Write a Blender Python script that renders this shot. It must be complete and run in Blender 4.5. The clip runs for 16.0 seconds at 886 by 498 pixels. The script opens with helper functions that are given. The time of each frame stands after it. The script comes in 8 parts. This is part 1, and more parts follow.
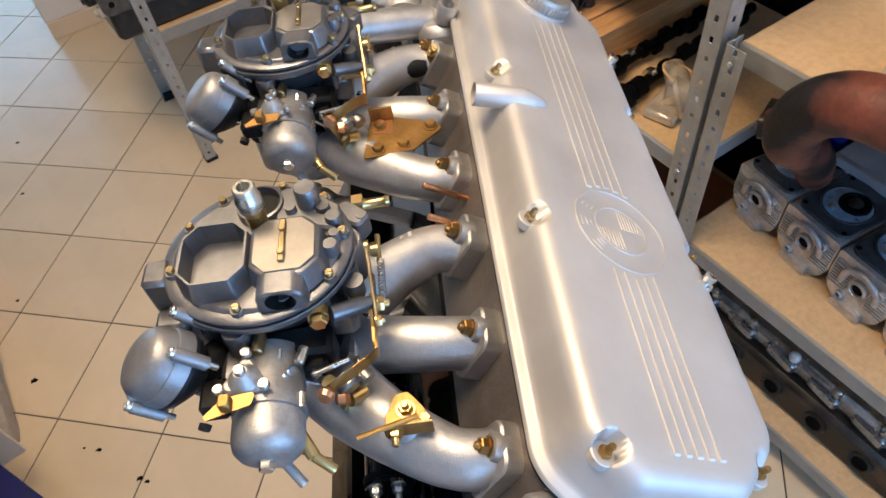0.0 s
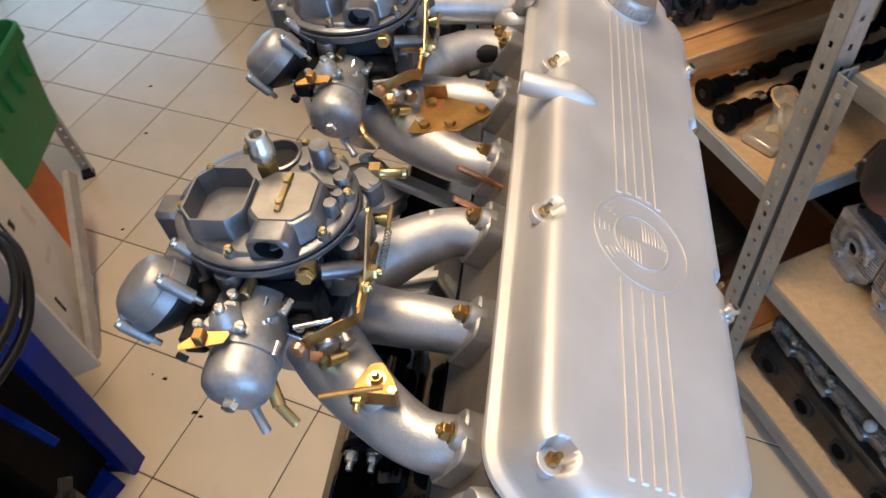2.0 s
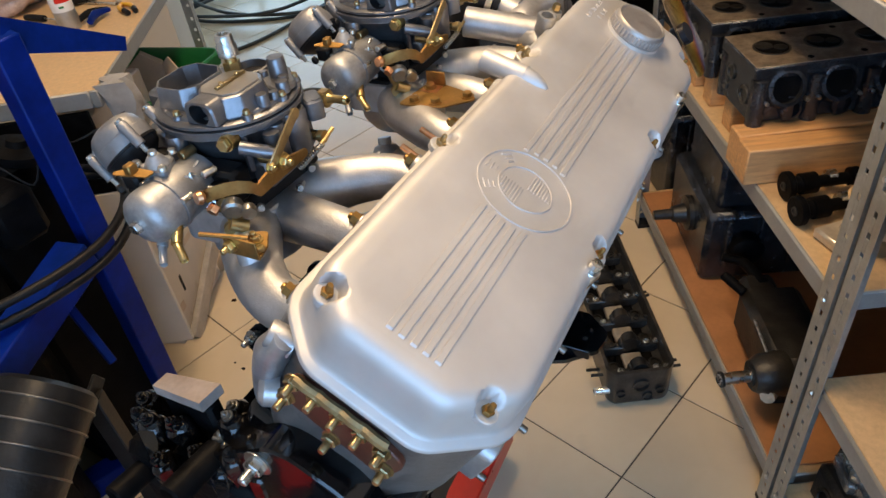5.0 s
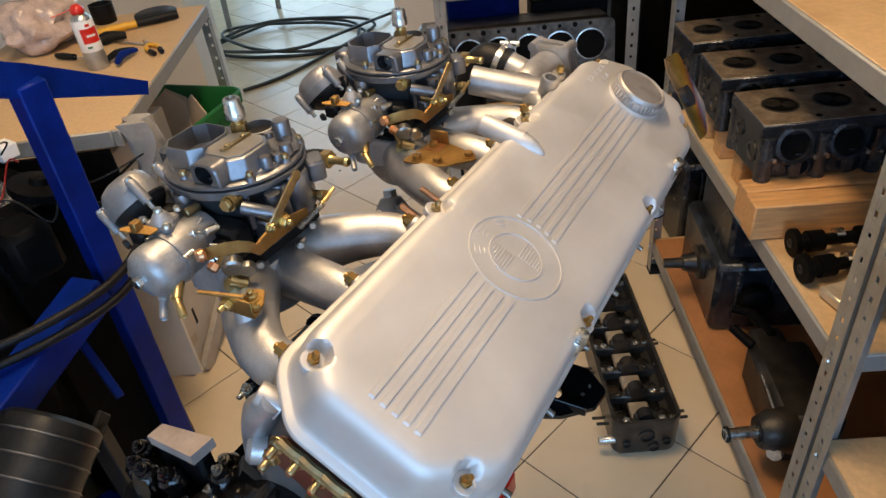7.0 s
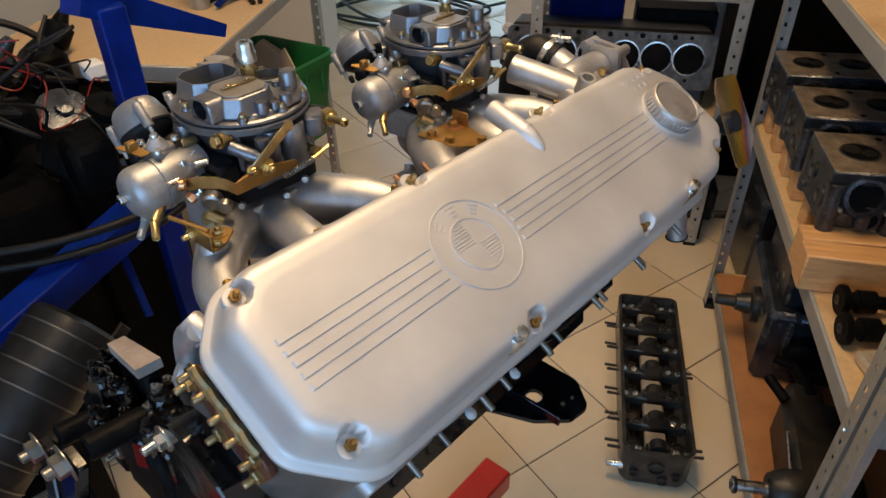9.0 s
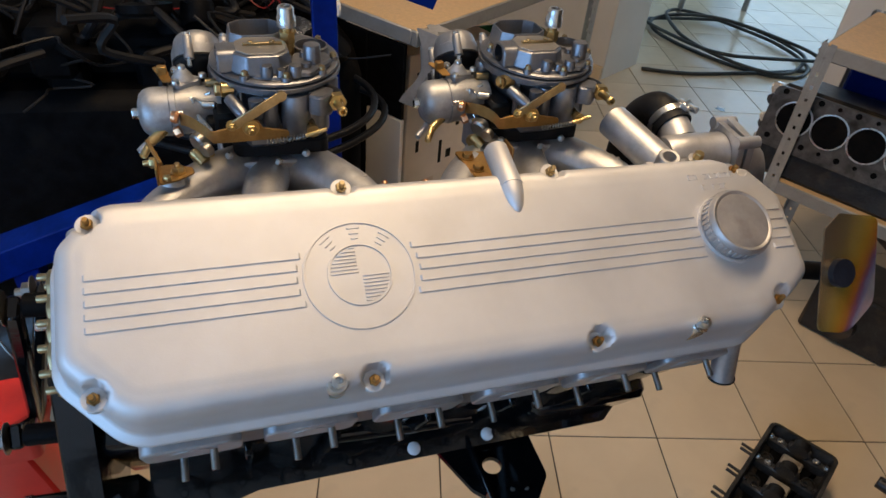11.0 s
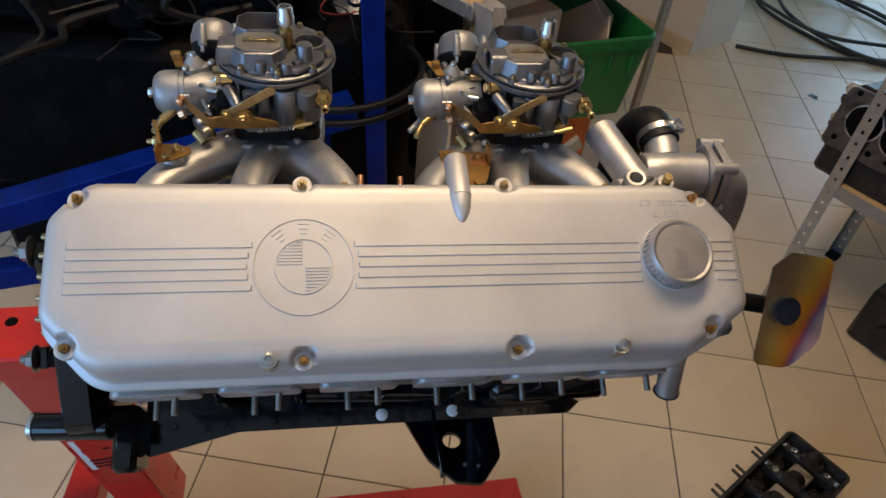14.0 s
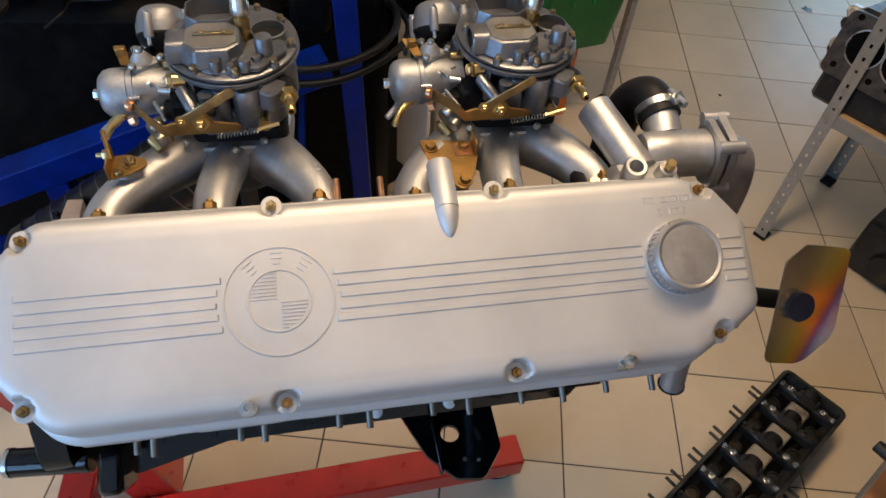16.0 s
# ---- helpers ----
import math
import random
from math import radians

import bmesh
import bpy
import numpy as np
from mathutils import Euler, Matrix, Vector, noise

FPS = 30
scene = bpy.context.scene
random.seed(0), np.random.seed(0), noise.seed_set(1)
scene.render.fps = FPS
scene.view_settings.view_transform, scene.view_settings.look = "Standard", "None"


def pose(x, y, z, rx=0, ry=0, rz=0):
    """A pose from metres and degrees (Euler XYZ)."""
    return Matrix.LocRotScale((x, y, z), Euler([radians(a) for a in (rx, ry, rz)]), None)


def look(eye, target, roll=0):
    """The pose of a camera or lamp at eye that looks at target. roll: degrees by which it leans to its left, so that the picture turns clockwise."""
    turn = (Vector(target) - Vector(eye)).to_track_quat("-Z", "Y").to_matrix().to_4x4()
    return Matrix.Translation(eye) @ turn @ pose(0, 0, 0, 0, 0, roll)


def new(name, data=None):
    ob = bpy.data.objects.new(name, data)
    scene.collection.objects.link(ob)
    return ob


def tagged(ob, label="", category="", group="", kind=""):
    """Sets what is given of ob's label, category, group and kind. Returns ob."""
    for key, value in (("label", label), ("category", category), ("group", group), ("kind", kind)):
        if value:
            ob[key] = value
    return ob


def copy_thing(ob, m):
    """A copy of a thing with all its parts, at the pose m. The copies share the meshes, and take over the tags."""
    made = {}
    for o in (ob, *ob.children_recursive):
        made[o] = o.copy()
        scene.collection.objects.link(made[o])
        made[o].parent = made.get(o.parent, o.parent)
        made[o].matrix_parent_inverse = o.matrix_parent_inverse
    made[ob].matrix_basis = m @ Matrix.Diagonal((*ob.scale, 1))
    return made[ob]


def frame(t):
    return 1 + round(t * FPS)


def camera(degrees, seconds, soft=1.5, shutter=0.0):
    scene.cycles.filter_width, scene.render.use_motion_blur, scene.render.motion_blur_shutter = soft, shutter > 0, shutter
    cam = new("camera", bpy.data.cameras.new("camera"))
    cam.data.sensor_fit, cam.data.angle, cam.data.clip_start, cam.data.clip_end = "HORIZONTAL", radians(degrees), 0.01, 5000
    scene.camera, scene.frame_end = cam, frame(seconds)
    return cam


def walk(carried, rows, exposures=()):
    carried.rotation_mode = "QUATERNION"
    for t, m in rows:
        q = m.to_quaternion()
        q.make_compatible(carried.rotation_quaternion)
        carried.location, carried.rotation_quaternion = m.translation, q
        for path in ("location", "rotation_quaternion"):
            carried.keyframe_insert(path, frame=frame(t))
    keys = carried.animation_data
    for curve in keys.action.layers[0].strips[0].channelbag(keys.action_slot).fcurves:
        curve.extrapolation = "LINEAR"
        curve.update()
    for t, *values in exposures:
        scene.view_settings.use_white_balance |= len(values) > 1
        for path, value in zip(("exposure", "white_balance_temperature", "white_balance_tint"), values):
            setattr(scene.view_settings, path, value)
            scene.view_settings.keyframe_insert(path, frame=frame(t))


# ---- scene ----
cam = camera(65.4, 16.0, 1.5, 0.3)
PATH = [
    (0, (-0.088, -0.17, 1.6), (-0.091, 1.093, 0.05), -7.6),
    (0.5, (-0.091, -0.14, 1.586), (-0.002, 1.072, -0.002), -9.2),
    (1, (-0.108, -0.113, 1.57), (0.034, 1.077, -0.031), -10.4),
    (1.5, (-0.068, -0.138, 1.569), (-0.129, 1.084, -0.013), -8.2),
    (2, (-0.009, -0.175, 1.578), (-0.312, 1.079, 0.049), -8.3),
    (2.5, (0.048, -0.211, 1.564), (-0.427, 1.073, 0.106), -8.0),
    (3, (0.078, -0.24, 1.535), (-0.378, 1.15, 0.172), -8.0),
    (3.5, (0.077, -0.257, 1.502), (-0.326, 1.207, 0.202), -11.5),
    (4, (0.134, -0.274, 1.476), (-0.36, 1.164, 0.176), -8.2),
    (4.2, (0.168, -0.282, 1.474), (-0.435, 1.123, 0.185), -8.4),
    (6.3, (0.297, -0.248, 1.497), (-0.59, 1.104, 0.32), -6.9),
    (6.5, (0.289, -0.248, 1.5), (-0.601, 1.106, 0.328), -7.1),
    (7, (0.281, -0.254, 1.509), (-0.594, 1.119, 0.347), -6.8),
    (7.5, (0.282, -0.248, 1.503), (-0.568, 1.141, 0.343), -6.9),
    (8, (0.286, -0.248, 1.503), (-0.577, 1.132, 0.34), -6.6),
    (8.5, (0.333, -0.241, 1.496), (-0.675, 0.999, 0.294), -6.3),
    (8.6, (0.352, -0.234, 1.485), (-0.699, 0.981, 0.294), -6.6),
    (9, (0.377, -0.195, 1.491), (-0.696, 1.022, 0.321), -1.0),
    (9.5, (0.418, -0.118, 1.5), (-0.714, 1.038, 0.325), 1.6),
    (10, (0.438, -0.049, 1.501), (-0.828, 0.942, 0.311), 1.5),
    (10.2, (0.459, -0.017, 1.498), (-0.898, 0.853, 0.314), 1.4),
    (12.3, (0.515, 0.235, 1.506), (-1.001, 0.636, 0.265), 6.9),
    (12.5, (0.517, 0.242, 1.505), (-1.005, 0.611, 0.26), 6.0),
    (13, (0.522, 0.235, 1.514), (-1.011, 0.569, 0.274), 5.9),
    (13.5, (0.547, 0.227, 1.546), (-0.928, 0.511, 0.225), 2.8),
    (14, (0.543, 0.225, 1.588), (-0.906, 0.561, 0.25), 6.7),
    (14.5, (0.507, 0.226, 1.605), (-0.841, 0.569, 0.167), 7.0),
    (15, (0.466, 0.222, 1.615), (-0.889, 0.546, 0.181), 7.0),
    (15.5, (0.443, 0.232, 1.615), (-0.877, 0.55, 0.147), 4.6),
    (16, (0.439, 0.243, 1.611), (-0.843, 0.593, 0.116), 5.3),
]
walk(cam, [(t, look(eye, target, roll)) for t, eye, target, roll in PATH],
     [(0, 0.07, 6150, 10), (0.5, 0.01, 6150, 10), (2, -0.01, 6200, 10), (3, 0.06, 6400, 10), (3.5, 0.0, 6500, 10), (4, -0.08, 6600, 10), (7, -0.12, 7000, 10), (8, -0.15, 6900, 10), (9, -0.36, 7100, 10), (10, -0.43, 6900, 10), (12.5, -0.71, 5950, 10), (13.5, -0.70, 6300, 10), (14.5, -0.74, 6500, 10), (15, -0.56, 6500, 10), (16, -0.42, 6450, 10)])

# ---- daylight, lamps ----
ROOM = Matrix.Rotation(radians(28.62), 4, "Z")          # the room's own axes: X into the shelves, Y along them
ENG = Matrix.Translation((0, 0, 1.168)) @ Matrix(((0.8554, 0.0067, 0.5179), (-0.0188, 0.9997, 0.0181), (-0.5176, -0.0252, 0.8552))).to_4x4()

world = bpy.data.worlds.new("sky")
scene.world = world
world.use_nodes = True
wn = world.node_tree.nodes
sky = wn.new("ShaderNodeTexSky")
sky.sky_type, sky.sun_disc, sky.sun_elevation, sky.sun_rotation = "NISHITA", False, radians(40), radians(200)
wn["Background"].inputs[1].default_value = 0.12
world.node_tree.links.new(sky.outputs[0], wn["Background"].inputs[0])


def area(name, m, sx, sy, watts, colour):
    lamp = bpy.data.lights.new(name, "AREA")
    lamp.shape, lamp.size, lamp.size_y, lamp.energy, lamp.color = "RECTANGLE", sx, sy, watts, colour
    ob = new(name, lamp)
    ob.matrix_world = m
    return ob


WARM, COOL, SKY = (1.0, 0.72, 0.43), (0.28, 0.56, 1.0), (0.26, 0.56, 1.0)
area("ceiling_lamp_light", ROOM @ pose(-0.08, 0.62, 2.66), 0.30, 1.25, 40, WARM)
area("window_light", ROOM @ pose(0.15, -2.16, 1.55, 90, 0, 0), 2.0, 1.3, 56, COOL)
area("doorway_light", ROOM @ pose(-0.9, 6.3, 1.3, 90, 0, 180), 2.2, 2.2, 20, SKY)
scene.view_settings.exposure = 0.0

# ---- materials ----
def material(name, base, metal=0.0, rough=0.5, vary=0.12, scale=18.0, bump=0.0, bump_scale=220.0, stain=None, stain_scale=4.0,
             stain_cut=0.58, coat=0.0, stretch=None, piece=0.0, gloss=0.5):
    """A surface with grain, blotches at a second scale, and fine relief."""
    mat = bpy.data.materials.new(name)
    mat.use_nodes = True
    n, l = mat.node_tree.nodes, mat.node_tree.links
    b = n["Principled BSDF"]
    b.inputs["Metallic"].default_value, b.inputs["Coat Weight"].default_value, b.inputs["Specular IOR Level"].default_value = metal, coat, gloss
    co = n.new("ShaderNodeTexCoord")
    mp = n.new("ShaderNodeMapping")
    l.new(co.outputs["Object"], mp.inputs["Vector"])
    if stretch:
        mp.inputs["Scale"].default_value = stretch

    def noise_at(s, detail=4.0):
        t = n.new("ShaderNodeTexNoise")
        t.inputs["Scale"].default_value, t.inputs["Detail"].default_value = s, detail
        l.new(mp.outputs[0], t.inputs["Vector"])
        return t

    big, small = noise_at(scale), noise_at(scale * 6)
    ramp = n.new("ShaderNodeValToRGB")
    ramp.color_ramp.elements[0].position, ramp.color_ramp.elements[1].position = 0.3, 0.7
    ramp.color_ramp.elements[0].color = (*[c * (1 - vary) for c in base], 1)
    ramp.color_ramp.elements[1].color = (*[min(1, c * (1 + vary)) for c in base], 1)
    l.new(big.outputs[0], ramp.inputs[0])
    out = ramp.outputs[0]
    mix = n.new("ShaderNodeMix")
    mix.data_type, mix.blend_type = "RGBA", "OVERLAY"
    mix.inputs[0].default_value = vary
    l.new(out, mix.inputs[6])
    l.new(small.outputs[0], mix.inputs[7])
    out = mix.outputs[2]
    if stain:
        st, cut, sm = noise_at(stain_scale, 6.0), n.new("ShaderNodeMapRange"), n.new("ShaderNodeMix")
        cut.inputs[1].default_value, cut.inputs[2].default_value = stain_cut, stain_cut + 0.14
        l.new(st.outputs[0], cut.inputs[0])
        sm.data_type = "RGBA"
        l.new(cut.outputs[0], sm.inputs[0])
        l.new(out, sm.inputs[6])
        sm.inputs[7].default_value = (*stain, 1)
        out = sm.outputs[2]
    if piece:
        info, hsv, rng = n.new("ShaderNodeObjectInfo"), n.new("ShaderNodeHueSaturation"), n.new("ShaderNodeMapRange")
        rng.inputs[3].default_value, rng.inputs[4].default_value = 1 - piece, 1 + piece
        l.new(info.outputs["Random"], rng.inputs[0])
        l.new(rng.outputs[0], hsv.inputs["Value"])
        l.new(out, hsv.inputs["Color"])
        out = hsv.outputs[0]
    l.new(out, b.inputs["Base Color"])
    rr = n.new("ShaderNodeMapRange")
    rr.inputs[3].default_value, rr.inputs[4].default_value = max(0.03, rough - 0.3 * rough), min(1, rough + 0.3 * rough)
    l.new(big.outputs[0], rr.inputs[0])
    l.new(rr.outputs[0], b.inputs["Roughness"])
    if bump:
        bp, bt = n.new("ShaderNodeBump"), noise_at(bump_scale, 3.0)
        bp.inputs["Strength"].default_value, bp.inputs["Distance"].default_value = bump, 0.001
        l.new(bt.outputs[0], bp.inputs["Height"])
        l.new(bp.outputs[0], b.inputs["Normal"])
    return mat


SILVER = material("silver_paint", (0.60, 0.59, 0.585), 0.70, 0.56, 0.07, 9, 0.08, 800, (0.49, 0.475, 0.46), 5.0, 0.56)
CASTGREY = material("dark_cast_aluminium", (0.27, 0.27, 0.28), 0.7, 0.44, 0.14, 30, 0.3, 420, (0.2, 0.19, 0.18), 9.0, 0.6)
# darker, browner aluminium: shade and reflection under the cover are in the colour
HEADSIDE = material("shaded_head_casting", (0.20, 0.18, 0.17), 0.6, 0.46, 0.2, 30, 0.4, 420, (0.12, 0.10, 0.09), 9.0, 0.56)
ALU = material("cast_aluminium", (0.47, 0.47, 0.48), 0.82, 0.44, 0.16, 30, 0.25, 500, (0.36, 0.34, 0.32), 9.0, 0.6)
ZINC = material("carburettor_zinc", (0.195, 0.20, 0.218), 0.82, 0.36, 0.2, 30, 0.2, 500, (0.30, 0.27, 0.24), 14.0, 0.58)
STEEL = material("bright_steel", (0.60, 0.60, 0.58), 1.0, 0.28, 0.10, 60)
DULLSTEEL = material("dull_steel", (0.30, 0.29, 0.27), 1.0, 0.36, 0.15, 60)
GOLD = material("yellow_zinc_plating", (0.36, 0.215, 0.075), 1.0, 0.46, 0.22, 45, 0.1, 500, (0.62, 0.30, 0.16), 20.0, 0.6)
BRASS = material("brass", (0.60, 0.44, 0.20), 1.0, 0.30, 0.12, 60)
DULLBRASS = material("dull_brass", (0.40, 0.31, 0.17), 1.0, 0.36, 0.2, 60)
COPPER = material("coppered_steel", (0.70, 0.36, 0.19), 1.0, 0.30, 0.2, 60)
GLOSSBLACK = material("gloss_black_paint", (0.004, 0.004, 0.0045), 0.0, 0.09, 0.3, 30, 0.35, 45, gloss=0.45)
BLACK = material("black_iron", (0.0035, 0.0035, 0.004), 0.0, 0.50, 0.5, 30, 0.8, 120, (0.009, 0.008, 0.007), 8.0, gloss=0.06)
RUBBER = material("black_rubber", (0.008, 0.008, 0.009), 0.0, 0.5, 0.3, 30, 0.2, 300, gloss=0.22)
OILY = material("oily_cast_iron", (0.020, 0.019, 0.018), 0.25, 0.38, 0.5, 24, 0.9, 150, (0.06, 0.042, 0.028), 12.0, 0.56)
HEADALU = material("used_aluminium", (0.50, 0.49, 0.485), 0.6, 0.34, 0.3, 26, 0.7, 180, (0.05, 0.045, 0.04), 10.0, 0.56)
WETBLACK = material("oil_black_casting", (0.060, 0.067, 0.082), 0.70, 0.25, 0.5, 24, 0.9, 120, (0.05, 0.045, 0.04), 12.0, 0.62)
GRIME = material("grimy_aluminium", (0.055, 0.052, 0.048), 0.5, 0.34, 0.5, 26, 0.8, 160, (0.16, 0.13, 0.10), 14.0, 0.62)
BARE = material("machined_face", (0.60, 0.54, 0.46), 0.5, 0.33, 0.2, 30, 0.2, 400, (0.14, 0.10, 0.07), 12.0, 0.6)
RUST = material("rusty_iron", (0.21, 0.062, 0.036), 0.1, 0.55, 0.4, 16, 0.9, 160, (0.010, 0.008, 0.008), 8.0, 0.40)
GALV = material("galvanised_steel", (0.40, 0.41, 0.40), 0.65, 0.42, 0.12, 40, 0.1, 300, (0.30, 0.29, 0.27), 6.0, 0.62)
GREYMETAL = material("grey_painted_steel", (0.30, 0.30, 0.29), 0.25, 0.48, 0.1, 20, 0.1, 300, (0.20, 0.18, 0.16), 6.0, 0.64)
CHIP = material("chipboard", (0.58, 0.40, 0.22), 0.0, 0.6, 0.10, 90, 0.3, 300, (0.34, 0.20, 0.10), 3.0, 0.60)
PINE = material("pine_board", (0.60, 0.33, 0.14), 0.0, 0.55, 0.2, 12, 0.3, 200, (0.38, 0.17, 0.07), 5.0, 0.6, stretch=(1, 9, 9))
HARDBOARD = material("orange_hardboard", (0.42, 0.185, 0.075), 0.0, 0.5, 0.12, 14, 0.1, 300, (0.20, 0.09, 0.04), 4.0, 0.62)
CARD = material("cardboard", (0.58, 0.47, 0.37), 0.0, 0.8, 0.08, 20, 0.15, 260, (0.36, 0.22, 0.15), 7.0, 0.66)
CARTON = material("white_printed_card", (0.66, 0.59, 0.51), 0.0, 0.7, 0.05, 14, 0.1, 260, (0.50, 0.38, 0.28), 9.0, 0.66)
RED = material("red_enamel", (0.62, 0.022, 0.012), 0.0, 0.3, 0.1, 20, 0.1, 200, (0.30, 0.012, 0.01), 7.0, 0.68, coat=0.3)
BLUE = material("blue_enamel", (0.0012, 0.016, 0.175), 0.0, 0.42, 0.25, 14, 0.2, 160, (0.003, 0.010, 0.09), 5.0, 0.60, gloss=0.12)
GREEN = material("green_plastic", (0.008, 0.145, 0.035), 0.0, 0.42, 0.12, 14, 0.1, 200, (0.01, 0.08, 0.025), 6.0, 0.6)
TILE = material("glazed_floor_tile", (0.72, 0.585, 0.405), 0.0, 0.24, 0.05, 5, 0.04, 60, (0.50, 0.42, 0.33), 2.2, 0.64, piece=0.06)
GROUT = material("dirty_grout", (0.075, 0.058, 0.045), 0.0, 0.85, 0.4, 30, 0.4, 300)
WALL = material("white_wall_paint", (0.78, 0.75, 0.70), 0.0, 0.7, 0.03, 6, 0.2, 140, (0.66, 0.60, 0.53), 1.6, 0.66)
WHITEBOARD = material("white_laminate_board", (0.74, 0.68, 0.60), 0.0, 0.45, 0.05, 8, 0.05, 200, (0.42, 0.30, 0.20), 9.0, 0.72)
WHITE = material("white_plastic", (0.78, 0.78, 0.77), 0.0, 0.4, 0.04, 20)
BAG = material("cloudy_plastic_film", (0.36, 0.35, 0.34), 0.0, 0.22, 0.15, 16, 0.8, 40)
GREY = material("dark_grey_plastic", (0.010, 0.0105, 0.011), 0.0, 0.5, 0.2, 20, 0.2, 200, gloss=0.12)
LIGHTGREY = material("pale_blue_grey_plastic", (0.30, 0.36, 0.42), 0.0, 0.4, 0.1, 20)
SKYBLUE = material("light_blue_label", (0.05, 0.35, 0.62), 0.0, 0.4, 0.1, 20)
YELLOW = material("yellow_plastic", (0.75, 0.40, 0.03), 0.0, 0.4, 0.1, 20)
ORANGE = material("orange_plastic", (0.70, 0.16, 0.02), 0.0, 0.4, 0.1, 20)
REDWIRE = material("red_wire", (0.24, 0.012, 0.010), 0.0, 0.4, 0.1, 20)
CABLE = material("grey_cable", (0.035, 0.037, 0.035), 0.0, 0.45, 0.2, 10)


def emitter(name, colour, strength):
    mat = bpy.data.materials.new(name)
    mat.use_nodes = True
    b = mat.node_tree.nodes["Principled BSDF"]
    b.inputs["Emission Color"].default_value, b.inputs["Emission Strength"].default_value = (*colour, 1), strength
    return mat


TUBEGLOW = emitter("lamp_tube_glow", WARM, 6.0)
DAYLIGHT = emitter("daylight_beyond", (0.60, 0.82, 1.0), 2.0)


def tempered():
    """Steel with heat tint: straw, gold, purple and blue run across the plate."""
    mat = bpy.data.materials.new("heat_tinted_steel")
    mat.use_nodes = True
    n, l = mat.node_tree.nodes, mat.node_tree.links
    b = n["Principled BSDF"]
    b.inputs["Metallic"].default_value, b.inputs["Roughness"].default_value = 0.85, 0.26
    co, sep, nz = n.new("ShaderNodeTexCoord"), n.new("ShaderNodeSeparateXYZ"), n.new("ShaderNodeTexNoise")
    nz.inputs["Scale"].default_value = 40
    l.new(co.outputs["Object"], sep.inputs[0])
    l.new(co.outputs["Object"], nz.inputs["Vector"])
    m1, m2, m3 = (n.new("ShaderNodeMath") for _ in range(3))
    m1.operation, m2.operation, m3.operation = "MULTIPLY_ADD", "MULTIPLY_ADD", "MULTIPLY_ADD"
    m1.inputs[1].default_value, m1.inputs[2].default_value = 13.0, 0.46
    l.new(sep.outputs[1], m1.inputs[0])
    m2.inputs[1].default_value = 4.0
    l.new(sep.outputs[0], m2.inputs[0])
    l.new(m1.outputs[0], m2.inputs[2])
    m3.inputs[1].default_value = 0.12
    l.new(nz.outputs[0], m3.inputs[0])
    l.new(m2.outputs[0], m3.inputs[2])
    r = n.new("ShaderNodeValToRGB")
    e = r.color_ramp.elements
    e[0].position, e[0].color = 0.0, (0.40, 0.30, 0.20, 1)
    e[1].position, e[1].color = 1.0, (0.62, 0.62, 0.66, 1)
    for p, c in ((0.30, (0.50, 0.36, 0.16)), (0.52, (0.78, 0.55, 0.14)), (0.68, (0.86, 0.50, 0.06)), (0.80, (0.80, 0.30, 0.06)), (0.88, (0.40, 0.16, 0.30)), (0.94, (0.36, 0.40, 0.66))):
        e.new(p).color = (*c, 1)
    l.new(m3.outputs[0], r.inputs[0])
    l.new(r.outputs[0], b.inputs["Base Color"])
    return mat


HEATTINT = tempered()

# ---- shapes ----
def quadstrip(bm, rings, closed=True, cap0=True, cap1=True):
    vs = [[bm.verts.new(p) for p in ring] for ring in rings]
    k = len(vs[0])
    for a, b in zip(vs, vs[1:]):
        for i in range(k if closed else k - 1):
            j = (i + 1) % k
            bm.faces.new((a[i], a[j], b[j], b[i]))
    if cap0 and k > 2:
        bm.faces.new(vs[0][::-1])
    if cap1 and k > 2:
        bm.faces.new(vs[-1])
    return vs


def box(bm, lo, hi, b=0.002, m=None):
    """A box with chamfered edges."""
    lo, hi = Vector(lo), Vector(hi)
    s = (hi - lo) / 2
    c = (hi + lo) / 2
    b = min(b, 0.45 * min(abs(v) for v in s))
    corner = {}
    for sx in (-1, 1):
        for sy in (-1, 1):
            for sz in (-1, 1):
                g = Vector((sx, sy, sz))
                for ax in range(3):
                    v = Vector([g[i] * (s[i] if i == ax else s[i] - b) for i in range(3)]) + c
                    corner[(sx, sy, sz, ax)] = bm.verts.new(m @ v if m else v)

    def face(*keys):
        bm.faces.new([corner[k] for k in keys])

    for ax in range(3):
        u, w = (ax + 1) % 3, (ax + 2) % 3
        for sg in (-1, 1):
            ks = []
            for a, d in ((-1, -1), (1, -1), (1, 1), (-1, 1)):
                k = [0, 0, 0]
                k[ax], k[u], k[w] = sg, a, d
                ks.append((*k, ax))
            face(*(ks if sg > 0 else ks[::-1]))
        for a in (-1, 1):
            for d in (-1, 1):
                k0, k1 = [0, 0, 0], [0, 0, 0]
                k0[ax], k1[ax] = -1, 1
                k0[u] = k1[u] = a
                k0[w] = k1[w] = d
                face((*k0, u), (*k1, u), (*k1, w), (*k0, w))
    for sx in (-1, 1):
        for sy in (-1, 1):
            for sz in (-1, 1):
                face(*[(sx, sy, sz, ax) for ax in range(3)])


def basis(d):
    d = Vector(d).normalized()
    return d.to_track_quat("Z", "Y").to_matrix().to_4x4()


